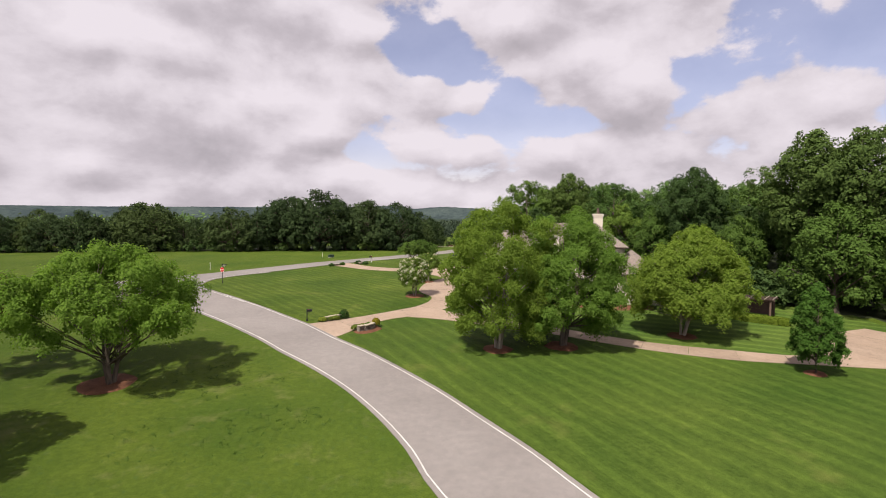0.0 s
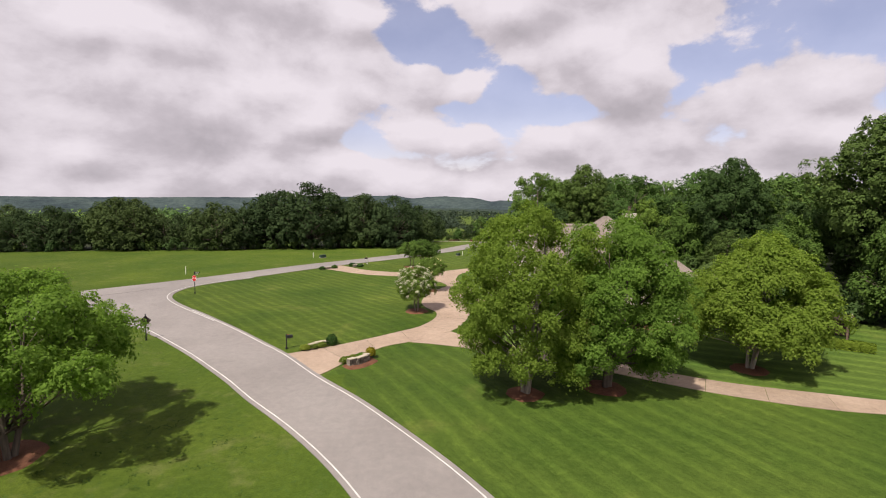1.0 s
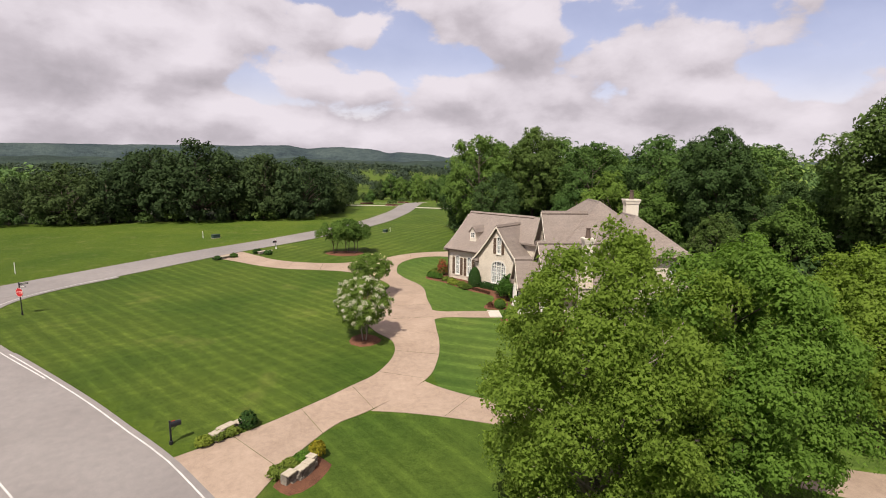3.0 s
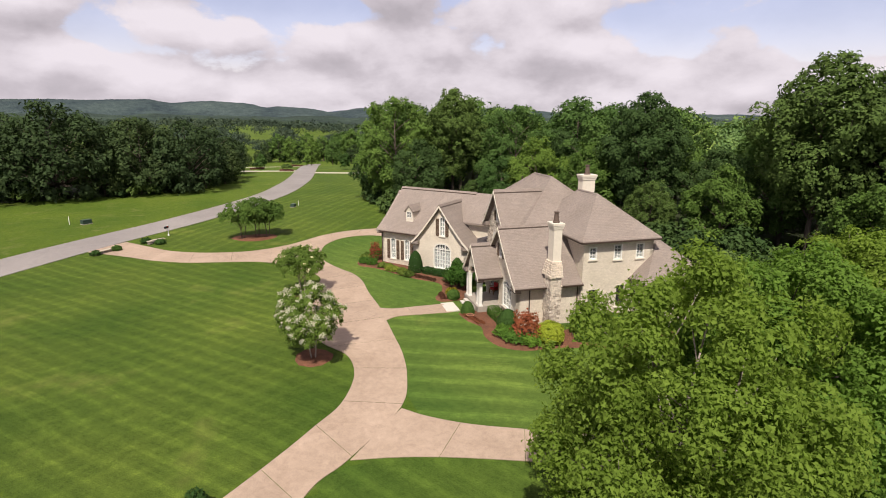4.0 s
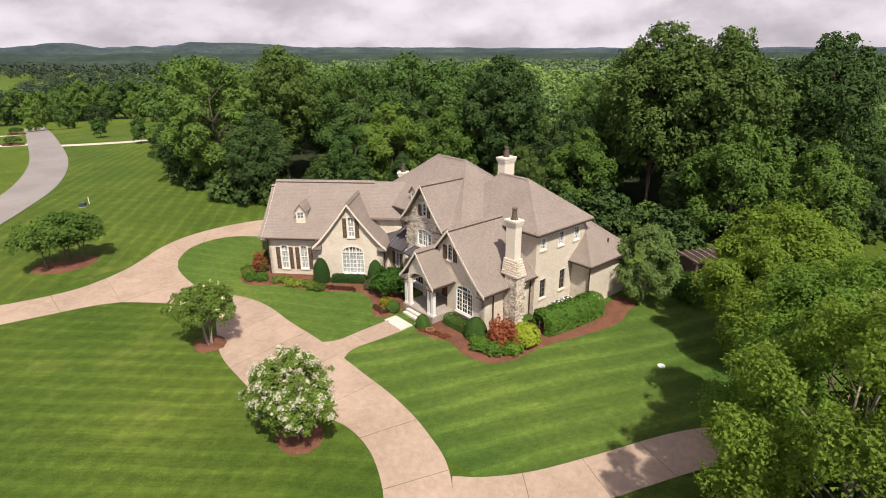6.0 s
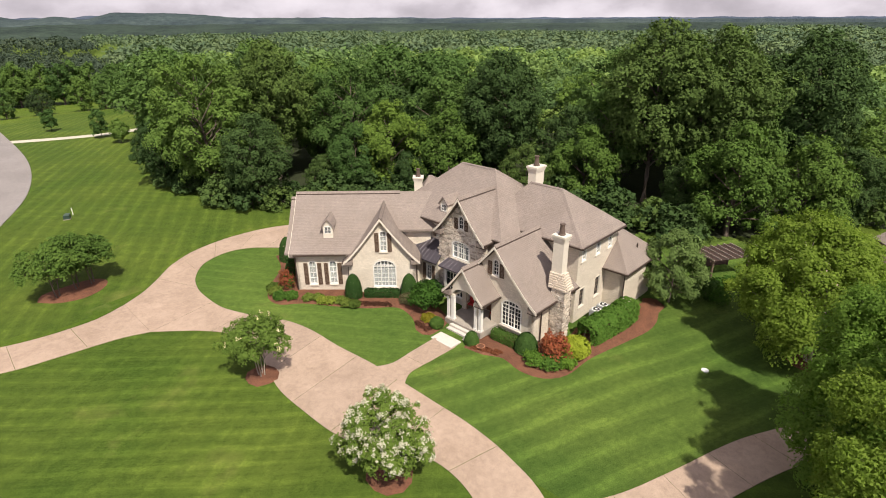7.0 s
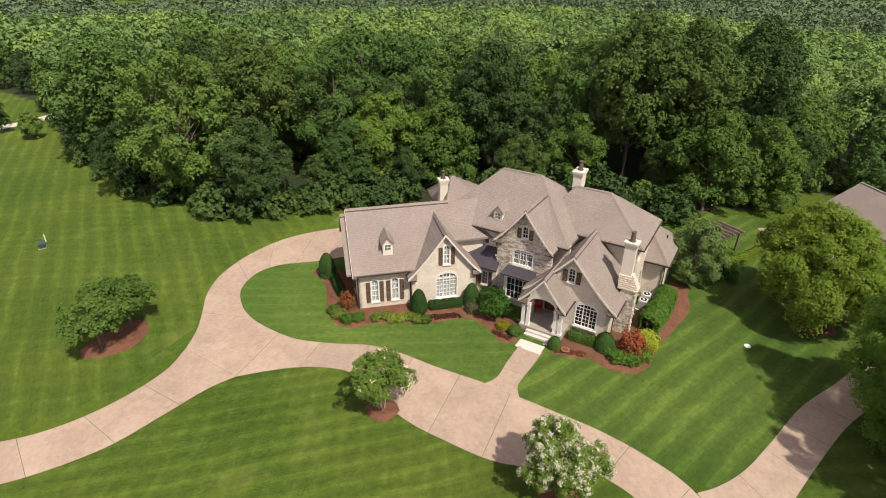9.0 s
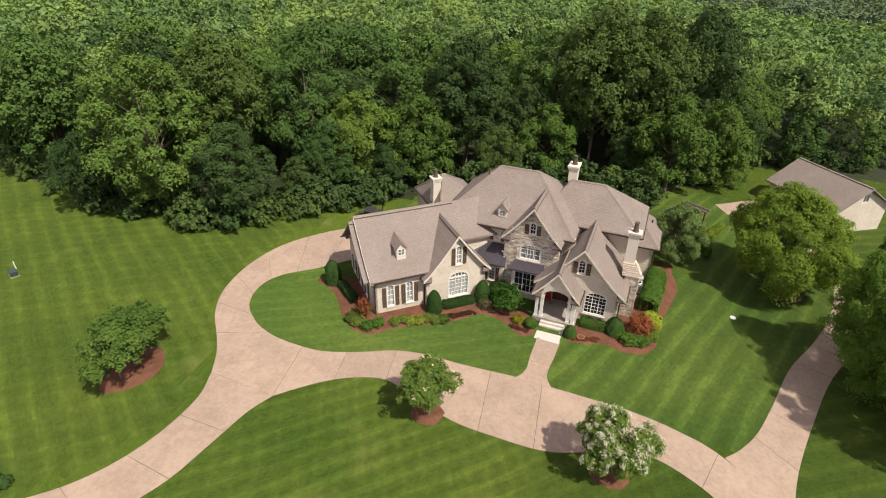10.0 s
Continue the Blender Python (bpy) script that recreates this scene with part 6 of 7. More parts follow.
def hills():
    """Wooded ridges round the far side: domes with notches between them, sinking towards the east."""
    bearing_at = (-80, -30, -8, -4.4, -2.5, 0.6, 4.3, 5.7, 6.8, 9.7, 12, 14.6, 16.5, 18.7, 21, 22.9, 25, 28, 31, 35.5, 46, 60, 110)
    rise = (0.9, 0.9, 1.1, 1.2, 0.85, 1.12, 0.9, 0.5, 0.64, 0.54, 0.04, 0.56, 0.5, 0.02, 0.33, 0.0, 0.6, 0.56, 0.45, 0.1, 0.05, -0.15, -0.3)
    # distance haze is put into the ridge colours, bluer and paler farther out
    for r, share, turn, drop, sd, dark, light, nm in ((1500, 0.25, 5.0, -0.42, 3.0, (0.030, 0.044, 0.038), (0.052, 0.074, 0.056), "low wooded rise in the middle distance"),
                                                      (2400, 1.0, 0.0, 0.0, 8.0, (0.038, 0.054, 0.062), (0.072, 0.096, 0.092), "domed wooded hills on the horizon, tinted blue-green with painted haze"),
                                                      (3400, 0.55, 1.6, 0.02, 14.0, (0.060, 0.080, 0.115), (0.090, 0.112, 0.150), "far wooded hills on the horizon, painted pale with blue haze")):
        m = Nodes("hazed_wooded_hills", 0.95, 0.0, 0.05)
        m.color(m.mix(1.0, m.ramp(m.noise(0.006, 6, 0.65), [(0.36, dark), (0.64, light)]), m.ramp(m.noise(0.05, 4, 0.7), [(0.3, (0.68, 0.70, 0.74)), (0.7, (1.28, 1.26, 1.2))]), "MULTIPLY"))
        m.bump(m.noise(0.06, 4, 0.7), 1.0, 14.0)
        bm = bmesh.new()
        rows = []
        for i in range(1300):
            a = -1.4 + 3.3 * i / 1299
            deg = math.degrees(a)
            e = float(np.mean(np.interp((deg + turn - 0.35, deg + turn, deg + turn + 0.35), bearing_at, rise))) * share + drop
            e += 0.10 * noise.noise(Vector((a * 22, sd, 0))) * (1.6 - share) + 0.030 * noise.noise(Vector((a * 90, sd, 2))) + 0.022 * noise.noise(Vector((a * 420, sd, 4)))
            top = 17 + (r + 280) * math.tan(radians(e))
            row = []
            for k, f in enumerate((0, 0.30, 0.62, 0.86, 1.0, 0.8)):
                d = r + k * 70
                bulge = (0.05 * noise.noise(Vector((a * 26, k * 0.6, sd))) if 0 < k < 4 else 0.0)
                row.append(bm.verts.new((d * math.sin(a) - 12, d * math.cos(a) + 42, -24 + (top + 24) * (f + bulge))))
            rows.append(row)
        for p, q in zip(rows, rows[1:]):
            for k in range(5):
                bm.faces.new((p[k], p[k + 1], q[k + 1], q[k]))
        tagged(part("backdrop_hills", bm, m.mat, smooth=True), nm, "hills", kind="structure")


hills()

# ---- shrubs and beds round the house ----


def wloc(u, v):
    p = pose(7.5, 88.0, 0.0, 0, 0, -53.5) @ Vector((u, v, 0))
    return p.x, p.y


def mloc(u, v):
    p = HM @ Vector((u, v, 0))
    return p.x, p.y


def shrub(name, x, y, r, h, material, label, leaf=0.07, n=2600, shape="ball", seed=1, category="shrub", group="", lumps=0.18, dz=0.0):
    """A leafy shrub: ball, cone or loose spray of leaves over a dark inside."""
    rng = np.random.default_rng(seed)
    v = rng.normal(size=(n, 3))
    v /= np.linalg.norm(v, axis=1, keepdims=True)
    if shape == "cone":
        t = rng.random(n) ** 0.8
        a = rng.uniform(0, math.tau, n)
        rad = r * np.sqrt(np.clip(1 - t ** 2.2, 0, 1)) * (0.86 + 0.14 * rng.random(n))
        C = np.stack([np.cos(a) * rad, np.sin(a) * rad, 0.05 + t * h], -1)
        N = np.stack([np.cos(a), np.sin(a), 0.35 + 0.5 * t], -1) + 0.35 * rng.normal(size=(n, 3))
    else:
        bumps = 1 + lumps * (np.sin(v[:, 0] * 6 + seed) * np.sin(v[:, 1] * 6 + 2 * seed) + 0.5 * np.sin(v[:, 2] * 9 + seed))
        k = bumps * (0.72 + 0.28 * rng.random(n) ** 0.5)
        low = -0.75 if shape == "ball" else -0.3
        v[:, 2] = np.where(v[:, 2] < low, -v[:, 2], v[:, 2])
        C = v * k[:, None] * np.array((r, r, h * 0.55)) + np.array((0, 0, h * 0.47))
        N = v + (0.45 if shape == "ball" else 0.9) * rng.normal(size=(n, 3)) + np.array((0, 0, 0.2))
    C[:, 2] = np.maximum(C[:, 2], 0.02)
    root = thing(name, pose(x, y, ground_z(x, y) + dz, 0, 0, seed * 40), label, category, group)
    bm = bmesh.new()
    for i in range(4):
        a = i * 1.6 + seed
        add_tube(bm, [(0, 0, -0.1), (0.4 * r * math.cos(a), 0.4 * r * math.sin(a), h * 0.5)], [0.03, 0.012], 5)
    part("stems", bm, BARK, root)
    leaves = new("foliage", leaf_mesh("foliage", C, N, leaf * rng.uniform(0.7, 1.3, n), material, rng))
    leaves.parent = root
    return root


def hedge(name, line, width, h, material, label, leaf=0.07, density=420, seed=1):
    """A clipped hedge along a short line."""
    rng = np.random.default_rng(seed)
    P = np.array(spline(line, 0.25))
    s = np.concatenate([[0], np.cumsum(np.linalg.norm(np.diff(P, axis=0), axis=1))])
    n = int(s[-1] * (width + 2 * h) * density)
    t = rng.uniform(0, s[-1], n)
    px, py = np.interp(t, s, P[:, 0]), np.interp(t, s, P[:, 1])
    t2 = np.clip(t + 0.2, 0, s[-1])
    tx, ty = np.interp(t2, s, P[:, 0]) - np.interp(t2 - 0.3, s, P[:, 0]), np.interp(t2, s, P[:, 1]) - np.interp(t2 - 0.3, s, P[:, 1])
    ln = np.maximum(np.hypot(tx, ty), 1e-6)
    nx, ny = -ty / ln, tx / ln
    a = rng.uniform(-0.35, math.pi + 0.35, n)
    ca, sa = np.cos(a), np.sin(a)
    sq = np.abs(ca) ** 4 + np.abs(sa) ** 4
    k = (0.88 + 0.12 * rng.random(n)) * (1 + 0.05 * np.sin(t * 4.1) + 0.04 * np.sin(t * 9.7)) / sq ** 0.25
    off, z = ca * k * width / 2, np.maximum(sa, -0.1) * k * h * 0.5 + h * 0.5
    z = np.where(rng.random(n) < 0.4, rng.uniform(0.03, h * 0.75, n), z)
    off = np.where(z < h * 0.5, np.sign(off + 1e-9) * width / 2 * (0.9 + 0.1 * rng.random(n)), off)
    taper = np.minimum(1, np.minimum(t, s[-1] - t) / (width * 0.4) + 0.6)
    X, Y = px + nx * off * taper, py + ny * off * taper
    G = np.array([ground_z(x, y) for x, y in zip(X, Y)])
    C = np.stack([X, Y, z * (0.85 + 0.15 * taper)], -1)
    C[:, 2] += G
    N = np.stack([nx * ca, ny * ca, np.maximum(sa, 0.1)], -1) + 0.45 * rng.normal(size=(n, 3))
    c0 = Vector((P[0][0], P[0][1], ground_z(*P[0])))
    root = thing(name, Matrix.Translation(c0), label, "hedge")
    for i in range(0, len(P), 2):
        bm = bmesh.new()
        p = Vector((P[i][0], P[i][1], ground_z(*P[i]))) - c0
        add_tube(bm, [p + Vector((0, 0, -0.1)), p + Vector((0, 0, h * 0.7))], [0.03, 0.015], 5)
        part("stem", bm, BARK, root)
    leaves = new("foliage", leaf_mesh("foliage", C - np.array(c0), N, leaf * rng.uniform(0.7, 1.3, n), material, rng))
    leaves.parent = root
    return root


bed("wing_bed", [(10.8, 95.0), (9.4, 92.6), (6.6, 90.6), (5.1, 88.9), (5.0, 87.3), (6.2, 86.0), (7.4, 83.6), (8.6, 81.4), (10.2, 79.4), (9.6, 77.4), (8.5, 76.2), (8.6, 75.0), (11.2, 75.2), (13.0, 78.8), (12.6, 81.4), (9.6, 86.2), (9.4, 89.4), (12.2, 93.6)], 0.012,
    "red-brown mulch bed curving along the wing front")
bed("gable_bed", [(8.8, 72.2), (8.9, 70.6), (9.4, 69.4), (8.9, 67.8), (9.2, 66.2), (10.6, 65.1), (13.4, 64.6), (17.0, 63.4), (19.8, 62.5), (21.6, 62.35), (23.2, 62.6), (24.6, 62.5), (25.2, 63.3), (24.6, 64.4), (23.0, 64.4), (17.6, 66.8), (14.6, 67.2), (12.2, 70.6), (10.4, 72.2)], 0.012,
    "red-brown mulch bed wrapping the gable corner and side wall")
for i, (u, v) in enumerate(((4.85, -1.2), (9.4, -1.15))):
    shrub("conical_evergreen", *wloc(u, v), 0.72, 2.05, LEAF_BOX, "clipped dark green conical evergreen beside an arched window", 0.06, 4200, "cone", 3 + i, group="clipped evergreens")
shrub("conical_evergreen", 10.9, 93.3, 0.8, 2.3, LEAF_BOX, "clipped dark green conical evergreen at the wing's back corner", 0.06, 4200, "cone", 8, group="clipped evergreens")
hedge("box_hedge", [wloc(5.7, -1.05), wloc(8.6, -1.05)], 0.9, 0.65, LEAF_BOX, "low clipped dark green box hedge under the window", 0.05, 520, 2)
hedge("box_hedge", [(10.5, 92.3), (8.4, 90.1)], 0.8, 0.85, LEAF_BOX, "clipped box hedge along the wing's end wall", 0.05, 480, 4)
hedge("box_hedge", [mloc(0.8, -0.55), mloc(2.9, -0.4)], 1.0, 0.75, LEAF_BOX, "low dark green hedge under the gable window", 0.05, 480, 5)
hedge("laurel_hedge", [(14.9, 65.7), (16.9, 65.2), (19.0, 64.7), (21.2, 64.4)], 1.7, 1.6, LEAF_HEDGE, "tall bright green laurel hedge along the side wall", 0.085, 330, 6)
shrub("round_boxwood", 9.75, 75.2, 0.55, 0.85, LEAF_BOX, "round clipped boxwood beside the steps", 0.05, 2400, "ball", 12, group="clipped evergreens", lumps=0.03)
shrub("round_boxwood", 9.55, 72.0, 0.55, 0.95, LEAF_BOX, "round clipped boxwood beside the steps", 0.05, 2400, "cone", 13, group="clipped evergreens", lumps=0.03)
shrub("round_boxwood", *mloc(3.6, -0.35), 0.85, 1.45, LEAF_BOX, "large rounded dark evergreen at the gable corner", 0.055, 3800, "cone", 14, group="clipped evergreens")
shrub("red_shrub", 11.5, 66.5, 1.0, 1.9, LEAF_RED, "loose shrub with red and bronze leaves", 0.08, 1500, "spray", 15, lumps=0.3)
shrub("lime_shrub", 12.9, 65.6, 1.05, 1.5, LEAF_LIME, "rounded lime-green shrub at the gable corner", 0.075, 3400, "ball", 16, lumps=0.1)
for i, (x, y, r, h) in enumerate(((10.2, 67.3, 0.72, 0.8), (10.5, 66.3, 0.75, 0.85), (11.4, 65.6, 0.7, 0.8), (10.9, 68.2, 0.6, 0.7))):
    shrub("leafy_shrub", x, y, r, h, LEAF_HEDGE, "low mid-green shrub with yellowish leaf tips", 0.07, 1500, "spray", 20 + i, group="low shrubs", lumps=0.2)
shrub("tall_shrub", 11.3, 77.4, 1.2, 2.2, LEAF_HEDGE, "large loose green shrub by the entrance", 0.095, 3000, "spray", 25, lumps=0.25)
shrub("tall_shrub", 13.0, 78.3, 1.2, 1.5, LEAF_BOX, "dark green shrub under the small window", 0.08, 2600, "ball", 26)
shrub("yellow_flowers", 10.1, 76.3, 0.55, 0.55, LEAF_YELLOW, "low clump of yellow-orange flowers in mulch", 0.06, 1100, "spray", 27, category="flowers")
shrub("pink_shrub", 11.2, 79.2, 0.65, 0.85, leaf_material("pinkish_leaves", (0.05, 0.05, 0.02), (0.16, 0.14, 0.07), (0.36, 0.24, 0.18), 0.25), "low shrub with pale pinkish flowers", 0.06, 1200, "spray", 28)
shrub("rose_bush", 7.0, 88.8, 0.6, 1.7, LEAF_RED, "upright bush with red flowers at the wing corner", 0.075, 700, "spray", 29, lumps=0.35)
shrub("rose_bush", 7.2, 88.9, 0.55, 1.3, LEAF_OAK, "green upright bush at the wing corner", 0.075, 900, "spray", 30, lumps=0.3)
for i, (x, y) in enumerate(((5.9, 88.9), (5.6, 88.0), (6.2, 87.3), (6.3, 89.6))):
    shrub("leafy_shrub", x, y, 0.55, 0.65, LEAF_LILY if i in (0, 3) else LEAF_HEDGE, "low yellow-green leafy shrub in mulch", 0.07, 1000, "spray", 33 + i, group="low shrubs", lumps=0.2)
for i in range(7):
    t = i / 6
    x, y = 6.9 + 1.5 * t + 0.2 * math.sin(i * 2), 86.0 - 3.7 * t
    shrub("daylily_clump", x, y, 0.5, 0.5, LEAF_LILY, "yellow-green arching daylily clump", 0.085, 620, "spray", 40 + i, category="perennial", group="daylilies", lumps=0.2)


def ground_cover(name, outline, n, seed, label):
    """Small bedding plants set out in the mulch."""
    rng = np.random.default_rng(seed)
    xs, ys = [p[0] for p in outline], [p[1] for p in outline]
    C, N = [], []
    k = 0
    while k < n:
        x, y = rng.uniform(min(xs), max(xs)), rng.uniform(min(ys), max(ys))
        if not inside(outline, x, y):
            continue
        k += 1
        g = ground_z(x, y) + 0.08
        v = rng.normal(size=(26, 3))
        v /= np.linalg.norm(v, axis=1, keepdims=True)
        v[:, 2] = np.abs(v[:, 2])
        C.append(np.array((x, y, g)) + v * np.array((0.13, 0.13, 0.12)))
        N.append(v + 0.4 * rng.normal(size=v.shape))
    me = leaf_mesh(name, np.concatenate(C), np.concatenate(N), np.full(26 * n, 0.045), LEAF_BEDDING, rng)
    tagged(new(name, me), label, "bedding plants", kind="stuff")


ground_cover("bedding_plants", [(8.8, 76.2), (9.4, 77.0), (9.2, 75.3), (8.8, 75.4)], 40, 1, "small red bedding plants in rows in mulch")
ground_cover("bedding_plants", [(8.95, 71.9), (9.3, 69.9), (9.9, 69.6), (9.4, 71.6)], 60, 3, "small red bedding plants in rows in mulch")
ground_cover("bedding_plants", [(8.5, 82.0), (10.0, 79.9), (10.4, 80.3), (9.0, 82.4)], 70, 5, "small red bedding plants in rows in mulch")

shrub("lawn_shrub", 28.0, 59.1, 0.85, 1.35, LEAF_HEDGE, "loose green shrub with pale flowers in the side lawn", 0.07, 1500, "spray", 61, lumps=0.25)
for i, (x, y) in enumerate(((30.6, 60.6), (31.6, 59.6), (32.7, 58.9))):
    shrub("leafy_shrub", x, y, 0.75, 0.75, LEAF_HEDGE, "low mid-green shrub in front of a pergola", 0.07, 900, "spray", 62 + i, group="low shrubs", lumps=0.2)

# ---- small things outside ----


def stop_sign(x, y, face):
    s = thing("stop_sign", pose(x, y, ground_z(x, y), 0, 0, face), "red octagonal stop sign on a black post with street blades", "road sign")
    part("post", tube([(0, 0, -0.3), (0, 0, 0.25), (0, 0, 0.27), (0, 0, 2.75)], [0.075, 0.075, 0.042, 0.042], 12), BLACK, s, "black round post with a thicker base")
    r = 0.38
    oct_pts = [(r * math.cos(math.pi / 8 + i * math.pi / 4) / math.cos(math.pi / 8), 1.98 + r * math.sin(math.pi / 8 + i * math.pi / 4) / math.cos(math.pi / 8)) for i in range(8)]
    bm = bmesh.new()
    add_prism(bm, oct_pts, -0.052, -0.046, lambda a, b, d: Vector((a, d, b)))
    plate = part("plate", bm, WHITE, s, "white border of the red plate")
    bm = bmesh.new()
    add_prism(bm, [(a * 0.93, 1.98 + (b - 1.98) * 0.93) for a, b in oct_pts], -0.056, -0.0525, lambda a, b, d: Vector((a, d, b)))
    part("red_face", bm, RED, plate)
    bm = bmesh.new()
    add_prism(bm, oct_pts, -0.0455, -0.040, lambda a, b, d: Vector((a * 1.06, d, 1.98 + (b - 1.98) * 1.06)))
    part("backing", bm, BLACK, plate)
    txt = bpy.data.curves.new("stop_lettering", "FONT")
    txt.body, txt.size, txt.align_x, txt.align_y, txt.extrude = "STOP", 0.29, "CENTER", "CENTER", 0.001
    tmp = new("lettering_curve", txt)
    me = bpy.data.meshes.new_from_object(tmp)
    bpy.data.objects.remove(tmp)
    me.materials.append(WHITE)
    word = new("lettering", me)
    word.parent = plate
    word.matrix_basis = pose(0, -0.0585, 1.98, 90, 0, 0)
    for z, a in ((2.52, 0), (2.66, 75)):
        bm = bmesh.new()
        m = pose(0, 0, 0, 0, 0, a)
        add_prism(bm, rect(0.02, 0.68, z - 0.06, z + 0.06), -0.008, 0.008, lambda p, q, d: m @ Vector((p, d, q)))
        blade = part("street_blade", bm, BLACK, s, "dark street-name blade")
        bm = bmesh.new()
        add_prism(bm, rect(0.12, 0.58, z - 0.022, z + 0.022), -0.0095, -0.0082, lambda p, q, d: m @ Vector((p, d, q)))
        part("writing_bar", bm, WHITE, blade)
    part("finial", tube([(0, 0, 2.75), (0, 0, 2.8), (0, 0, 2.88)], [0.05, 0.06, 0.01], 10), BLACK, s)


stop_sign(-31.3, 79.2, -25.0)


def warning_sign(x, y, face):
    """Seen from behind: a dark diamond plate on a black post."""
    s = thing("warning_sign", pose(x, y, ground_z(x, y), 0, 0, face), "dark back of a diamond road sign on a black post", "road sign")
    part("post", tube([(0, 0, -0.3), (0, 0, 0.42), (0, 0, 0.45), (0, 0, 2.3)], [0.085, 0.085, 0.042, 0.042], 12), BLACK, s, "black round post with a thicker base")
    bm = bmesh.new()
    add_prism(bm, [(0, 1.32), (0.46, 1.78), (0, 2.24), (-0.46, 1.78)], 0.045, 0.055, lambda a, b, d: Vector((a, d, b)))
    part("plate", bm, SIGNBACK, s, "dark brown metal plate")
    bm = bmesh.new()
    add_prism(bm, [(0, 1.36), (0.42, 1.78), (0, 2.20), (-0.42, 1.78)], 0.0555, 0.058, lambda a, b, d: Vector((a, d, b)))
    part("sign_face", bm, SIGNYELLOW, s, "yellow face turned away")
    part("finial", tube([(0, 0, 2.3), (0, 0, 2.34), (0, 0, 2.42)], [0.05, 0.06, 0.01], 10), BLACK, s)


SIGNBACK = plain("brown_sign_metal", (0.035, 0.024, 0.020), 0.5, var=0.15)
SIGNYELLOW = plain("yellow_sign_sheet", (0.55, 0.36, 0.02), 0.4, var=0.05)
warning_sign(-26.8, 59.2, 30.0)


def mailbox(x, y, face, material, post, label):
    s = thing("mailbox", pose(x, y, ground_z(x, y), 0, 0, face), label, "mailbox")
    part("post", tube([(0, 0, -0.3), (0, 0, 0.18), (0, 0, 0.2), (0, 0, 1.3)], [0.1, 0.1, 0.05, 0.05], 10), post, s)
    bm = bmesh.new()
    prof = [(-0.11, 0)] + [(0.11 * math.cos(a), 0.14 + 0.11 * math.sin(a)) for a in np.linspace(math.pi, 0, 9)] + [(0.11, 0)]
    add_prism(bm, prof, -0.52, 0.02, lambda a, b, d: Vector((a, d, 0.95 + b)))
    b = part("box", bm, material, s, "rounded metal letter box")
    part("door", box(-0.1, 0.1, -0.535, -0.522, 0.96, 1.16, bevel=0.004), material, b)
    part("flag", box(0.112, 0.12, -0.3, -0.12, 1.1, 1.2), RED, b, "red flag")
    part("bracket", tube([(0, 0.0, 0.7), (0, -0.35, 0.93)], [0.02, 0.02], 6), post, s)


mailbox(-13.55, 56.6, 125.0, BLACK, BLACK, "black mailbox on a black post by the road")
mailbox(-13.2, 106.3, -35.0, BLACK, POSTWHITE, "dark mailbox on a white post by the far drive")


def entrance_wall(x, y, face, length, h, bend, label, seed):
    """A low curved dry-stone wall of single stones with a flat cap."""
    s = thing("entrance_wall", pose(x, y, ground_z(x, y), 0, 0, face), label, "garden wall", "entrance walls")
    rng = random.Random(seed)
    rows = max(2, int(h / 0.14))
    for r in range(rows):
        d = -length / 2
        while d < length / 2 - 0.1:
            w = min(rng.uniform(0.2, 0.42), length / 2 - d)
            yy = bend * (d / length) ** 2 * 4
            bm = box(d + 0.008, d + w - 0.008, yy - 0.17 - rng.uniform(0, 0.03), yy + 0.17 + rng.uniform(0, 0.03), r * h / rows + 0.006, (r + 1) * h / rows, bevel=0.014)
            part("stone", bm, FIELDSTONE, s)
            d += w
    d = -length / 2 - 0.05
    while d < length / 2:
        w = min(rng.uniform(0.4, 0.6), length / 2 + 0.05 - d)
        yy = bend * ((d + w / 2) / length) ** 2 * 4
        part("cap_stone", box(d + 0.006, d + w - 0.006, yy - 0.23, yy + 0.23, h, h + 0.07, bevel=0.012), CAPSTONE, s, "flat buff cap stone")
        d += w
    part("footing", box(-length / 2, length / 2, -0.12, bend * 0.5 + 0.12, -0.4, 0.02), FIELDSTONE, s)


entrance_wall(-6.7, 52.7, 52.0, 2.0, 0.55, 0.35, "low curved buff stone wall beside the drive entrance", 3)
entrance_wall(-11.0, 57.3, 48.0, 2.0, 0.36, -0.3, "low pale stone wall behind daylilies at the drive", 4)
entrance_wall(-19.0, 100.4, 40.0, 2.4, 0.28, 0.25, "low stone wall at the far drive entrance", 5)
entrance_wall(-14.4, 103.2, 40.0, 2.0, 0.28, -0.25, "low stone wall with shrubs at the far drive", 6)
bed("entrance_bed", [(-8.1, 52.2), (-7.3, 53.9), (-6.0, 54.3), (-5.4, 53.5), (-6.2, 52.0), (-7.3, 51.4)], 0.012, "mulch round a low stone wall by the drive")
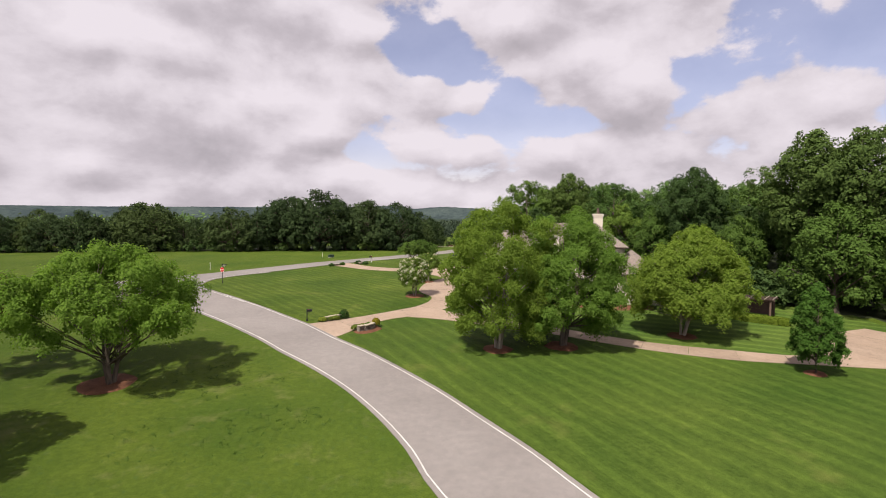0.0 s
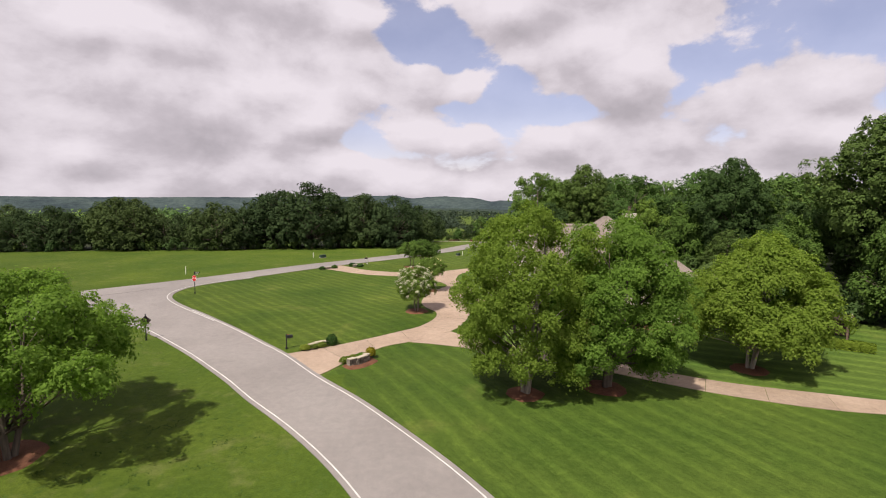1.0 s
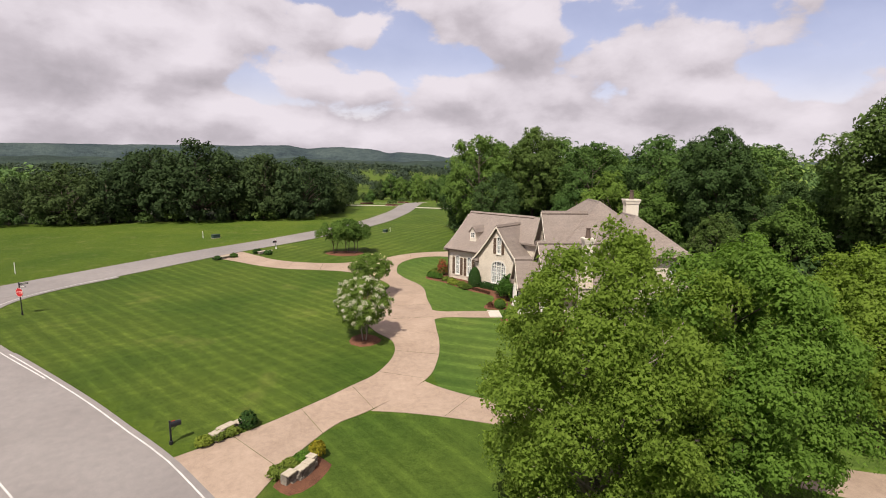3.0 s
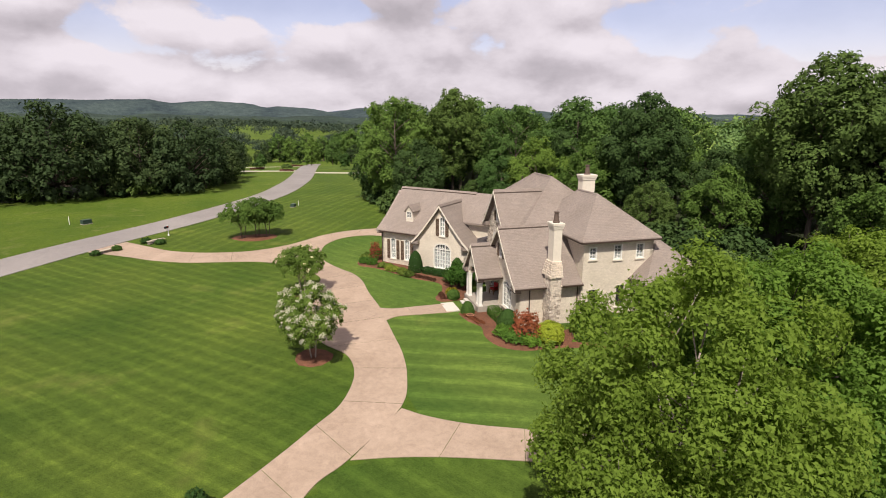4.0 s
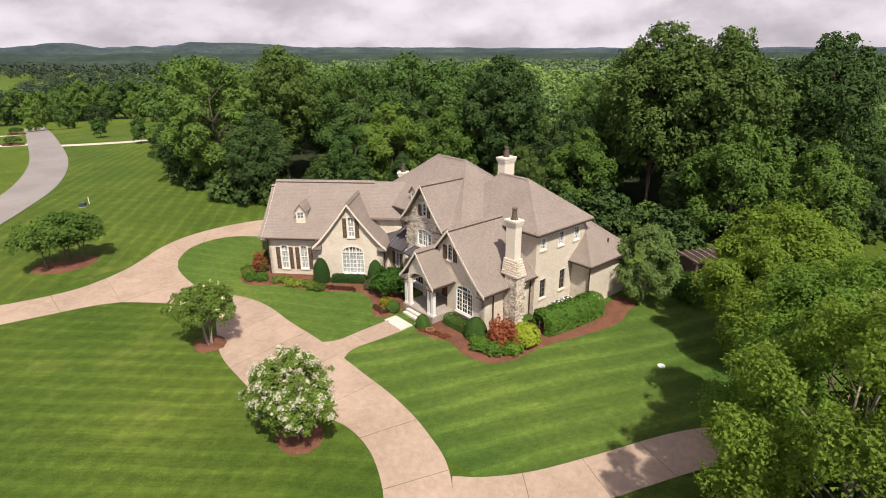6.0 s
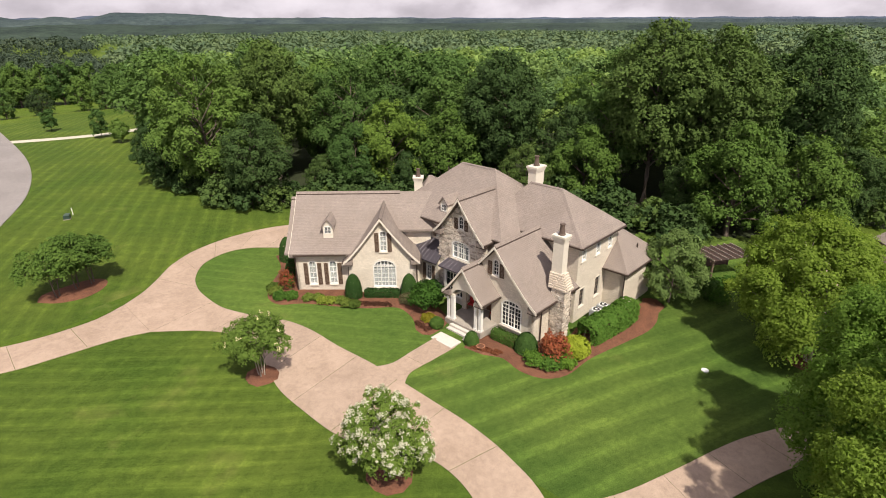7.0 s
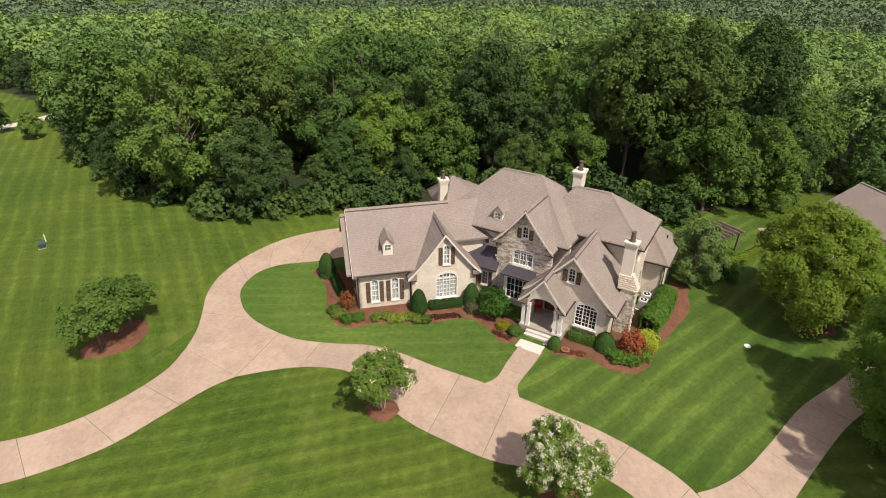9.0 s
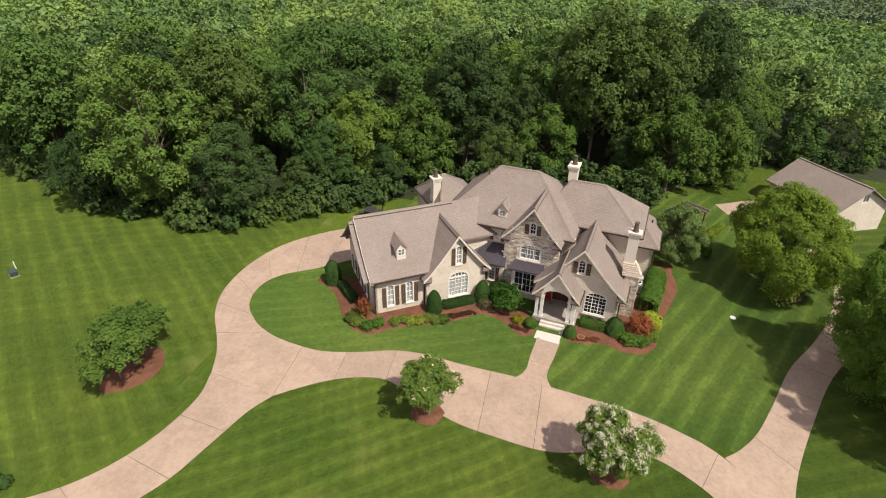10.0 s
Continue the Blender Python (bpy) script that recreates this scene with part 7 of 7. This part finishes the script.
for i, (x, y, r, h, mt) in enumerate(((-7.9, 52.9, 0.5, 0.5, LEAF_LILY), (-7.4, 53.5, 0.45, 0.45, LEAF_LILY), (-6.8, 53.9, 0.45, 0.5, LEAF_HEDGE), (-6.1, 54.2, 0.38, 0.85, LEAF_YELLOW), (-11.9, 56.2, 0.42, 0.45, LEAF_LILY), (-11.3, 56.6, 0.42, 0.45, LEAF_LILY),
                                      (-10.7, 57.0, 0.42, 0.42, LEAF_LILY), (-9.9, 57.6, 0.5, 0.95, LEAF_BOX), (-19.7, 99.9, 0.5, 0.5, LEAF_BOX), (-17.9, 101.0, 0.5, 0.55, LEAF_BOX), (-15.3, 103.3, 0.6, 0.6, LEAF_BOX), (-13.8, 102.2, 0.55, 0.55, LEAF_BOX))):
    shrub("entrance_shrub", x, y, r, h, mt, "small shrub beside a low stone entrance wall", 0.06, 800, "spray" if mt is not LEAF_BOX else "ball", 60 + i, group="entrance shrubs")


def utility_box(x, y, face, material, label, w=1.1, d=0.7, h=0.6):
    s = thing("utility_box", pose(x, y, ground_z(x, y), 0, 0, face), label, "utility box")
    part("pad", box(-w * 0.54, w * 0.54, -d * 0.56, d * 0.56, -0.2, 0.06, bevel=0.01), PORCHSTONE, s, "concrete pad")
    part("cabinet", box(-w / 2, w / 2, -d / 2, d / 2, 0.06, h * 0.8, bevel=0.015), material, s)
    bm = bmesh.new()
    add_prism(bm, [(-d / 2 - 0.02, h * 0.8), (d / 2 + 0.02, h * 0.8), (d / 2 - 0.08, h), (-d / 2 - 0.02, h * 0.97)], -w / 2 - 0.02, w / 2 + 0.02, lambda a, b, e: Vector((e, a, b)))
    part("lid", bm, material, s)


utility_box(3.3, 120.8, 60, GREENBOX, "low grey-green transformer box on a pad in the lawn", 0.9, 0.6, 0.5)
utility_box(-23.3, 117.3, 40, GREENBOX, "low dark green transformer box in the field")
for x, y, h in ((4.2, 121.6, 0.75), (-25.2, 117.6, 1.0), (-40.0, 95.6, 1.25)):
    s = thing("marker_post", pose(x, y, ground_z(x, y)), "slim white utility marker post in the grass", "marker post", "marker posts")
    part("post", tube([(0, 0, -0.2), (0, 0, h)], [0.04, 0.04], 8), POSTWHITE, s)
    part("cap", tube([(0, 0, h), (0, 0, h + 0.05)], [0.045, 0.025], 8), POSTWHITE, s)
s = thing("access_lid", pose(17.6, 57.9, ground_z(17.6, 57.9)), "pale oval access lid set in the lawn", "access lid")
part("lid", tube([(0, 0, -0.1), (0, 0, 0.06), (0, 0, 0.09)], [0.25, 0.25, 0.2], 20), POSTWHITE, s)


def ac_unit(x, y, rz):
    s = thing("ac_unit", HM @ pose(x, y, ground_z(*mloc(x, y)), 0, 0, rz), "pale grey outdoor air-conditioning unit beside the wall", "air conditioner", "air conditioners")
    part("pad", box(-0.5, 0.5, -0.5, 0.5, -0.3, 0.08), STEPSTONE, s)
    b = part("casing", box(-0.4, 0.4, -0.4, 0.4, 0.08, 0.9, bevel=0.03), GREYBOX, s)
    part("fan_ring", tube([(0, 0, 0.9), (0, 0, 0.95)], [0.34, 0.34], 20), POSTWHITE, b)
    part("fan_grille", tube([(0, 0, 0.951), (0, 0, 0.956)], [0.28, 0.28], 20), BLACK, b, "dark fan grille")
    part("hub", tube([(0, 0, 0.957), (0, 0, 0.975)], [0.09, 0.09], 12), POSTWHITE, b)


ac_unit(4.75, 7.3, 0)
ac_unit(4.75, 8.4, 0)


def porch_chair(x, y, rz):
    s = thing("porch_chair", HM @ pose(x, y, 0.18, 0, 0, rz), "brown wicker armchair with red cushions on the porch", "chair", "porch chairs")
    for px in (-0.28, 0.28):
        for py in (-0.26, 0.26):
            part("leg", box(px - 0.03, px + 0.03, py - 0.03, py + 0.03, 0, 0.32), WICKER, s)
    part("seat", box(-0.33, 0.33, -0.3, 0.3, 0.32, 0.4, bevel=0.02), WICKER, s)
    part("cushion", box(-0.28, 0.28, -0.27, 0.22, 0.4, 0.52, bevel=0.04), CUSHION, s, "red seat cushion")
    part("backrest", box(-0.33, 0.33, 0.24, 0.32, 0.4, 0.95, bevel=0.03), WICKER, s)
    part("back_cushion", box(-0.27, 0.27, 0.14, 0.24, 0.52, 0.9, bevel=0.04), CUSHION, s, "red back cushion")
    for px in (-0.33, 0.27):
        part("armrest", box(px, px + 0.06, -0.28, 0.26, 0.58, 0.64, bevel=0.015), WICKER, s)


porch_chair(-2.35, 0.75, 15)
porch_chair(-0.15, 0.75, -20)
s = thing("flower_pot", pose(9.35, 71.1, ground_z(9.35, 71.1) + 0.07), "round terracotta bowl lying in the mulch", "plant pot")
part("bowl", tube([(0, 0, 0), (0, 0, 0.05), (0, 0, 0.2), (0, 0, 0.22)], [0.16, 0.2, 0.3, 0.31], 18), TERRACOTTA, s)
part("soil", tube([(0, 0, 0.221), (0, 0, 0.224)], [0.26, 0.26], 18), MULCH, s)



def patio_set(x, y):
    """Round dark metal table with four chairs round it."""
    z = ground_z(x, y)
    t = thing("patio_table", pose(x, y, z), "round dark bronze metal patio table behind the wing", "table")
    part("tabletop", tube([(0, 0, 0.70), (0, 0, 0.73)], [0.75, 0.75], 24), BRONZE, t)
    part("pedestal", tube([(0, 0, 0.0), (0, 0, 0.05), (0, 0, 0.70)], [0.3, 0.06, 0.06], 10), BRONZE, t)
    first = None
    for i in range(4):
        a = 0.5 + i * math.pi / 2
        m = pose(x + 1.05 * math.cos(a), y + 1.05 * math.sin(a), z, 0, 0, math.degrees(a) - 90)
        if first:
            copy_thing(first, m)
            continue
        first = thing("patio_chair", m, "dark metal patio armchair beside a round table", "chair", "patio chairs")
        for px in (-0.24, 0.24):
            for py in (-0.24, 0.24):
                part("leg", tube([(px, py, -0.02), (px, py, 0.43)], [0.02, 0.02], 6), BRONZE, first)
            part("armrest", tube([(px * 1.1, -0.22, 0.64), (px * 1.1, 0.26, 0.66)], [0.02, 0.02], 6), BRONZE, first)
        part("seat", box(-0.27, 0.27, -0.27, 0.27, 0.43, 0.47, bevel=0.01), BRONZE, first)
        for k in range(6):
            bx = -0.24 + k * 0.096
            part("back_slat", tube([(bx, 0.25, 0.47), (bx, 0.33, 0.95)], [0.014, 0.014], 5), BRONZE, first)
        part("back_rail", tube([(-0.27, 0.33, 0.95), (0.27, 0.33, 0.95)], [0.02, 0.02], 6), BRONZE, first)


patio_set(24.7, 95.0)

PALETIMBER = plain("weathered_timber", (0.36, 0.30, 0.25), 0.8, var=0.2, scale=4)


def pergola(x, y, face):
    s = thing("pergola", pose(x, y, ground_z(x, y), 0, 0, face) @ Matrix.Scale(0.76, 4), "brown timber pergola with slatted top and dark screen", "pergola")
    for px in (-2.6, 2.6):
        for py in (-1.6, 1.6):
            p = part("post", box(px - 0.11, px + 0.11, py - 0.11, py + 0.11, -0.3, 2.4, bevel=0.015), TIMBER if py < 0 else PERGOLA, s)
            part("post_cap", box(px - 0.16, px + 0.16, py - 0.16, py + 0.16, 2.28, 2.4), TIMBER, p)
    for py in (-1.6, 1.6):
        part("beam", box(-3.1, 3.1, py - 0.06, py + 0.06, 2.4, 2.62, bevel=0.01), TIMBER, s)
    for i in range(7):
        px = -2.9 + i * 0.966
        part("rafter", box(px - 0.035, px + 0.035, -2.1, 2.1, 2.66, 2.82, bevel=0.008), PALETIMBER, s)
    for i in range(24):
        py = -1.95 + i * 0.17
        part("slat", box(-3.0, 3.0, py - 0.055, py + 0.055, 2.62, 2.66), PERGOLA, s)
    part("screen", box(-2.5, 2.5, 1.55, 1.6, 0.1, 2.2), PERGOLA, s, "dark slatted screen")


pergola(34.7, 60.3, -39)
hedge("pergola_hedge", [(31.2, 59.4), (33.2, 57.6), (36.2, 55.8)], 0.9, 0.8, LEAF_LIME, "low yellow-green hedge in front of the pergola", 0.09, 220, 9)
shrub("dark_shrub", 28.6, 60.2, 0.95, 1.7, LEAF_BOX, "dark green shrub at the edge of the side lawn", 0.09, 1800, "ball", 77)


def outbuilding():
    """Detached garage by the side drive: one gabled block."""
    m = pose(46.4, 42.2, -2.6, 0, 0, -150.0)
    s = thing("garage_building", m, "cream detached garage with a plain brown shingle gable roof", "building")
    L, Wd, ze, zr = 4.9, 3.9, 3.1, 5.5
    for y0, y1 in ((-Wd, -Wd + 0.25), (Wd - 0.25, Wd)):
        part("wall", box(-L, L, y0, y1, -1, ze), BRICK, s)
    for x0 in (-L, L - 0.25):
        bm = bmesh.new()
        x = x0
        holes = [(-0.45, 0.45, 3.6, 4.7)]
        for c in cut_openings([(-Wd + 0.25, -1), (Wd - 0.25, -1), (Wd - 0.25, ze), (0, zr - 0.25), (-Wd + 0.25, ze)], holes):
            add_prism(bm, c, x, x + 0.25, lambda a, b, d: Vector((d, a, b)))
        w = part("wall", bm, BRICK, s)
        part("pane", box(x + 0.1, x + 0.12, -0.45, 0.45, 3.6, 4.7), GLASS, w)
        bm = bmesh.new()
        for a, b, c, d in ((-0.5, -0.42, 3.55, 4.75), (0.42, 0.5, 3.55, 4.75), (-0.42, 0.42, 3.55, 3.63), (-0.42, 0.42, 4.67, 4.75), (-0.02, 0.02, 3.63, 4.67)):
            add_prism(bm, rect(a, b, c, d), x - 0.02, x + 0.27, lambda p, q, e: Vector((e, p, q)))
        part("window_frame", bm, WHITE, w)
    bm = bmesh.new()
    k = (zr - ze) / Wd
    add_prism(bm, [(-Wd - 0.5, ze - 0.5 * k), (0, zr), (Wd + 0.5, ze - 0.5 * k), (Wd + 0.5, ze - 0.5 * k - 0.16), (0, zr - 0.16), (-Wd - 0.5, ze - 0.5 * k - 0.16)], -L - 0.45, L + 0.45, lambda a, b, d: Vector((d, a, b)))
    r = part("roof", bm, SHINGLE, s, "pinkish-brown shingle gable roof")
    part("ridge_cap", box(-L - 0.46, L + 0.46, -0.12, 0.12, zr - 0.02, zr + 0.04), SHINGLE, r)
    for y in (-Wd - 0.58, Wd + 0.5):
        part("gutter", box(-L - 0.4, L + 0.4, y, y + 0.08, ze - 0.5 * k - 0.12, ze - 0.5 * k - 0.02), GUTTER, r)


outbuilding()

# beyond the rise: neighbours' drives with brick entrance beds
PALE = plain("pale_concrete", (0.46, 0.42, 0.34), 0.85, var=0.1, scale=1.5)
REDBRICK = plain("red_brick", (0.11, 0.05, 0.038), 0.85, var=0.25, scale=8)
for nm, pts, w in (("neighbour_drive", [(14.6, 189.5), (4, 196), (-10, 206), (-24, 214)], 2.0), ("neighbour_drive", [(20.5, 222), (8, 230), (-2, 236), (-14, 234), (-20, 226)], 1.8), ("neighbour_drive", [(15.5, 181.0), (20.5, 177.0), (25.5, 173.6), (31, 171.2), (38, 171.0), (47, 174)], 1.5)):
    c = spline(pts, 2.0)
    ribbon(nm, offset_line(c, w), offset_line(c, -w), 0.05, PALE, "pale concrete drive crossing a grass slope", "driveway")
for i, (x, y, rz) in enumerate(((11.6, 191.0, -50), (19.0, 223.5, -50), (5.2, 208.0, 20))):
    s = thing("brick_planter", pose(x, y, ground_z(x, y), 0, 0, rz), "low dark red-brick entrance planter with shrubs", "planter", "brick planters")
    for a, b, c, d in ((-2.0, 2.0, -0.7, -0.5), (-2.0, 2.0, 0.5, 0.7), (-2.0, -1.8, -0.5, 0.5), (1.8, 2.0, -0.5, 0.5)):
        part("wall", box(a, b, c, d, -0.6, 0.5), REDBRICK, s)
    part("soil", box(-1.8, 1.8, -0.5, 0.5, -0.5, 0.4), MULCH, s)
    shrub("planter_shrub", x, y, 1.5, 1.3, LEAF_DARK, "dark shrub growing in a brick planter", 0.14, 700, "spray", 80 + i, dz=0.5)
for i, (x, y, h) in enumerate(((6.2, 205.0, 4.5), (26.8, 187.0, 4.6), (28.0, 167.3, 5.4), (27.4, 158.5, 4.2), (-3.5, 190.0, 6.0))):
    make_tree("young_tree", at(x, y), h, 1.7, 0.7, LEAF_WOOD, BARK, "young round-headed tree on a grass slope", "tree", "young trees", seed=90 + i, lobes=10, lobe_r=0.75, rc=0.4, leaf=0.13, leaves=3500, r0=0.06, twigs=1)
make_tree("purple_plum", at(-33.8, 39.6), 8.2, 3.6, 3.6, leaf_material("purple_leaves", (0.03, 0.016, 0.014), (0.07, 0.035, 0.028), (0.11, 0.075, 0.045), 0.2), BARK, "small dark purple-leaved tree on rough grass", "tree", seed=97, lobes=14, lobe_r=1.2, rc=0.5, leaf=0.11, leaves=9000, r0=0.12)


def weeds(cx, cy, rad, n, seed, label):
    """Broad-leaved weeds and taller blades in the rough grass beside the lane."""
    rng = np.random.default_rng(seed)
    C, N, S = [], [], []
    for i in range(n):
        a, r = rng.uniform(0, math.tau), rad * math.sqrt(rng.random())
        x, y = cx + 1.5 * r * math.cos(a), cy + r * math.sin(a)
        k, h = int(rng.integers(8, 22)), rng.uniform(0.05, 0.22)
        v = rng.normal(size=(k, 3)) * np.array((0.12, 0.12, 0.05)) + np.array((x, y, ground_z(x, y) + 0.5 * h))
        C.append(v)
        N.append(rng.normal(size=(k, 3)) + np.array((0, 0, 0.8)))
        S.append(rng.uniform(0.02, 0.05, k))
    me = leaf_mesh("weeds", np.concatenate(C), np.concatenate(N), np.concatenate(S), LEAF_BOX, rng, 0.45)
    tagged(new("weeds", me), label, "weeds", kind="stuff")


weeds(-9.4, 33.6, 2.2, 60, 3, "low dark green weeds in rough grass beside the lane")
weeds(-13.5, 31.0, 3.6, 130, 4, "scattered low weeds in rough grass")
weeds(-16.5, 40.0, 4.0, 110, 5, "scattered low weeds in rough grass")
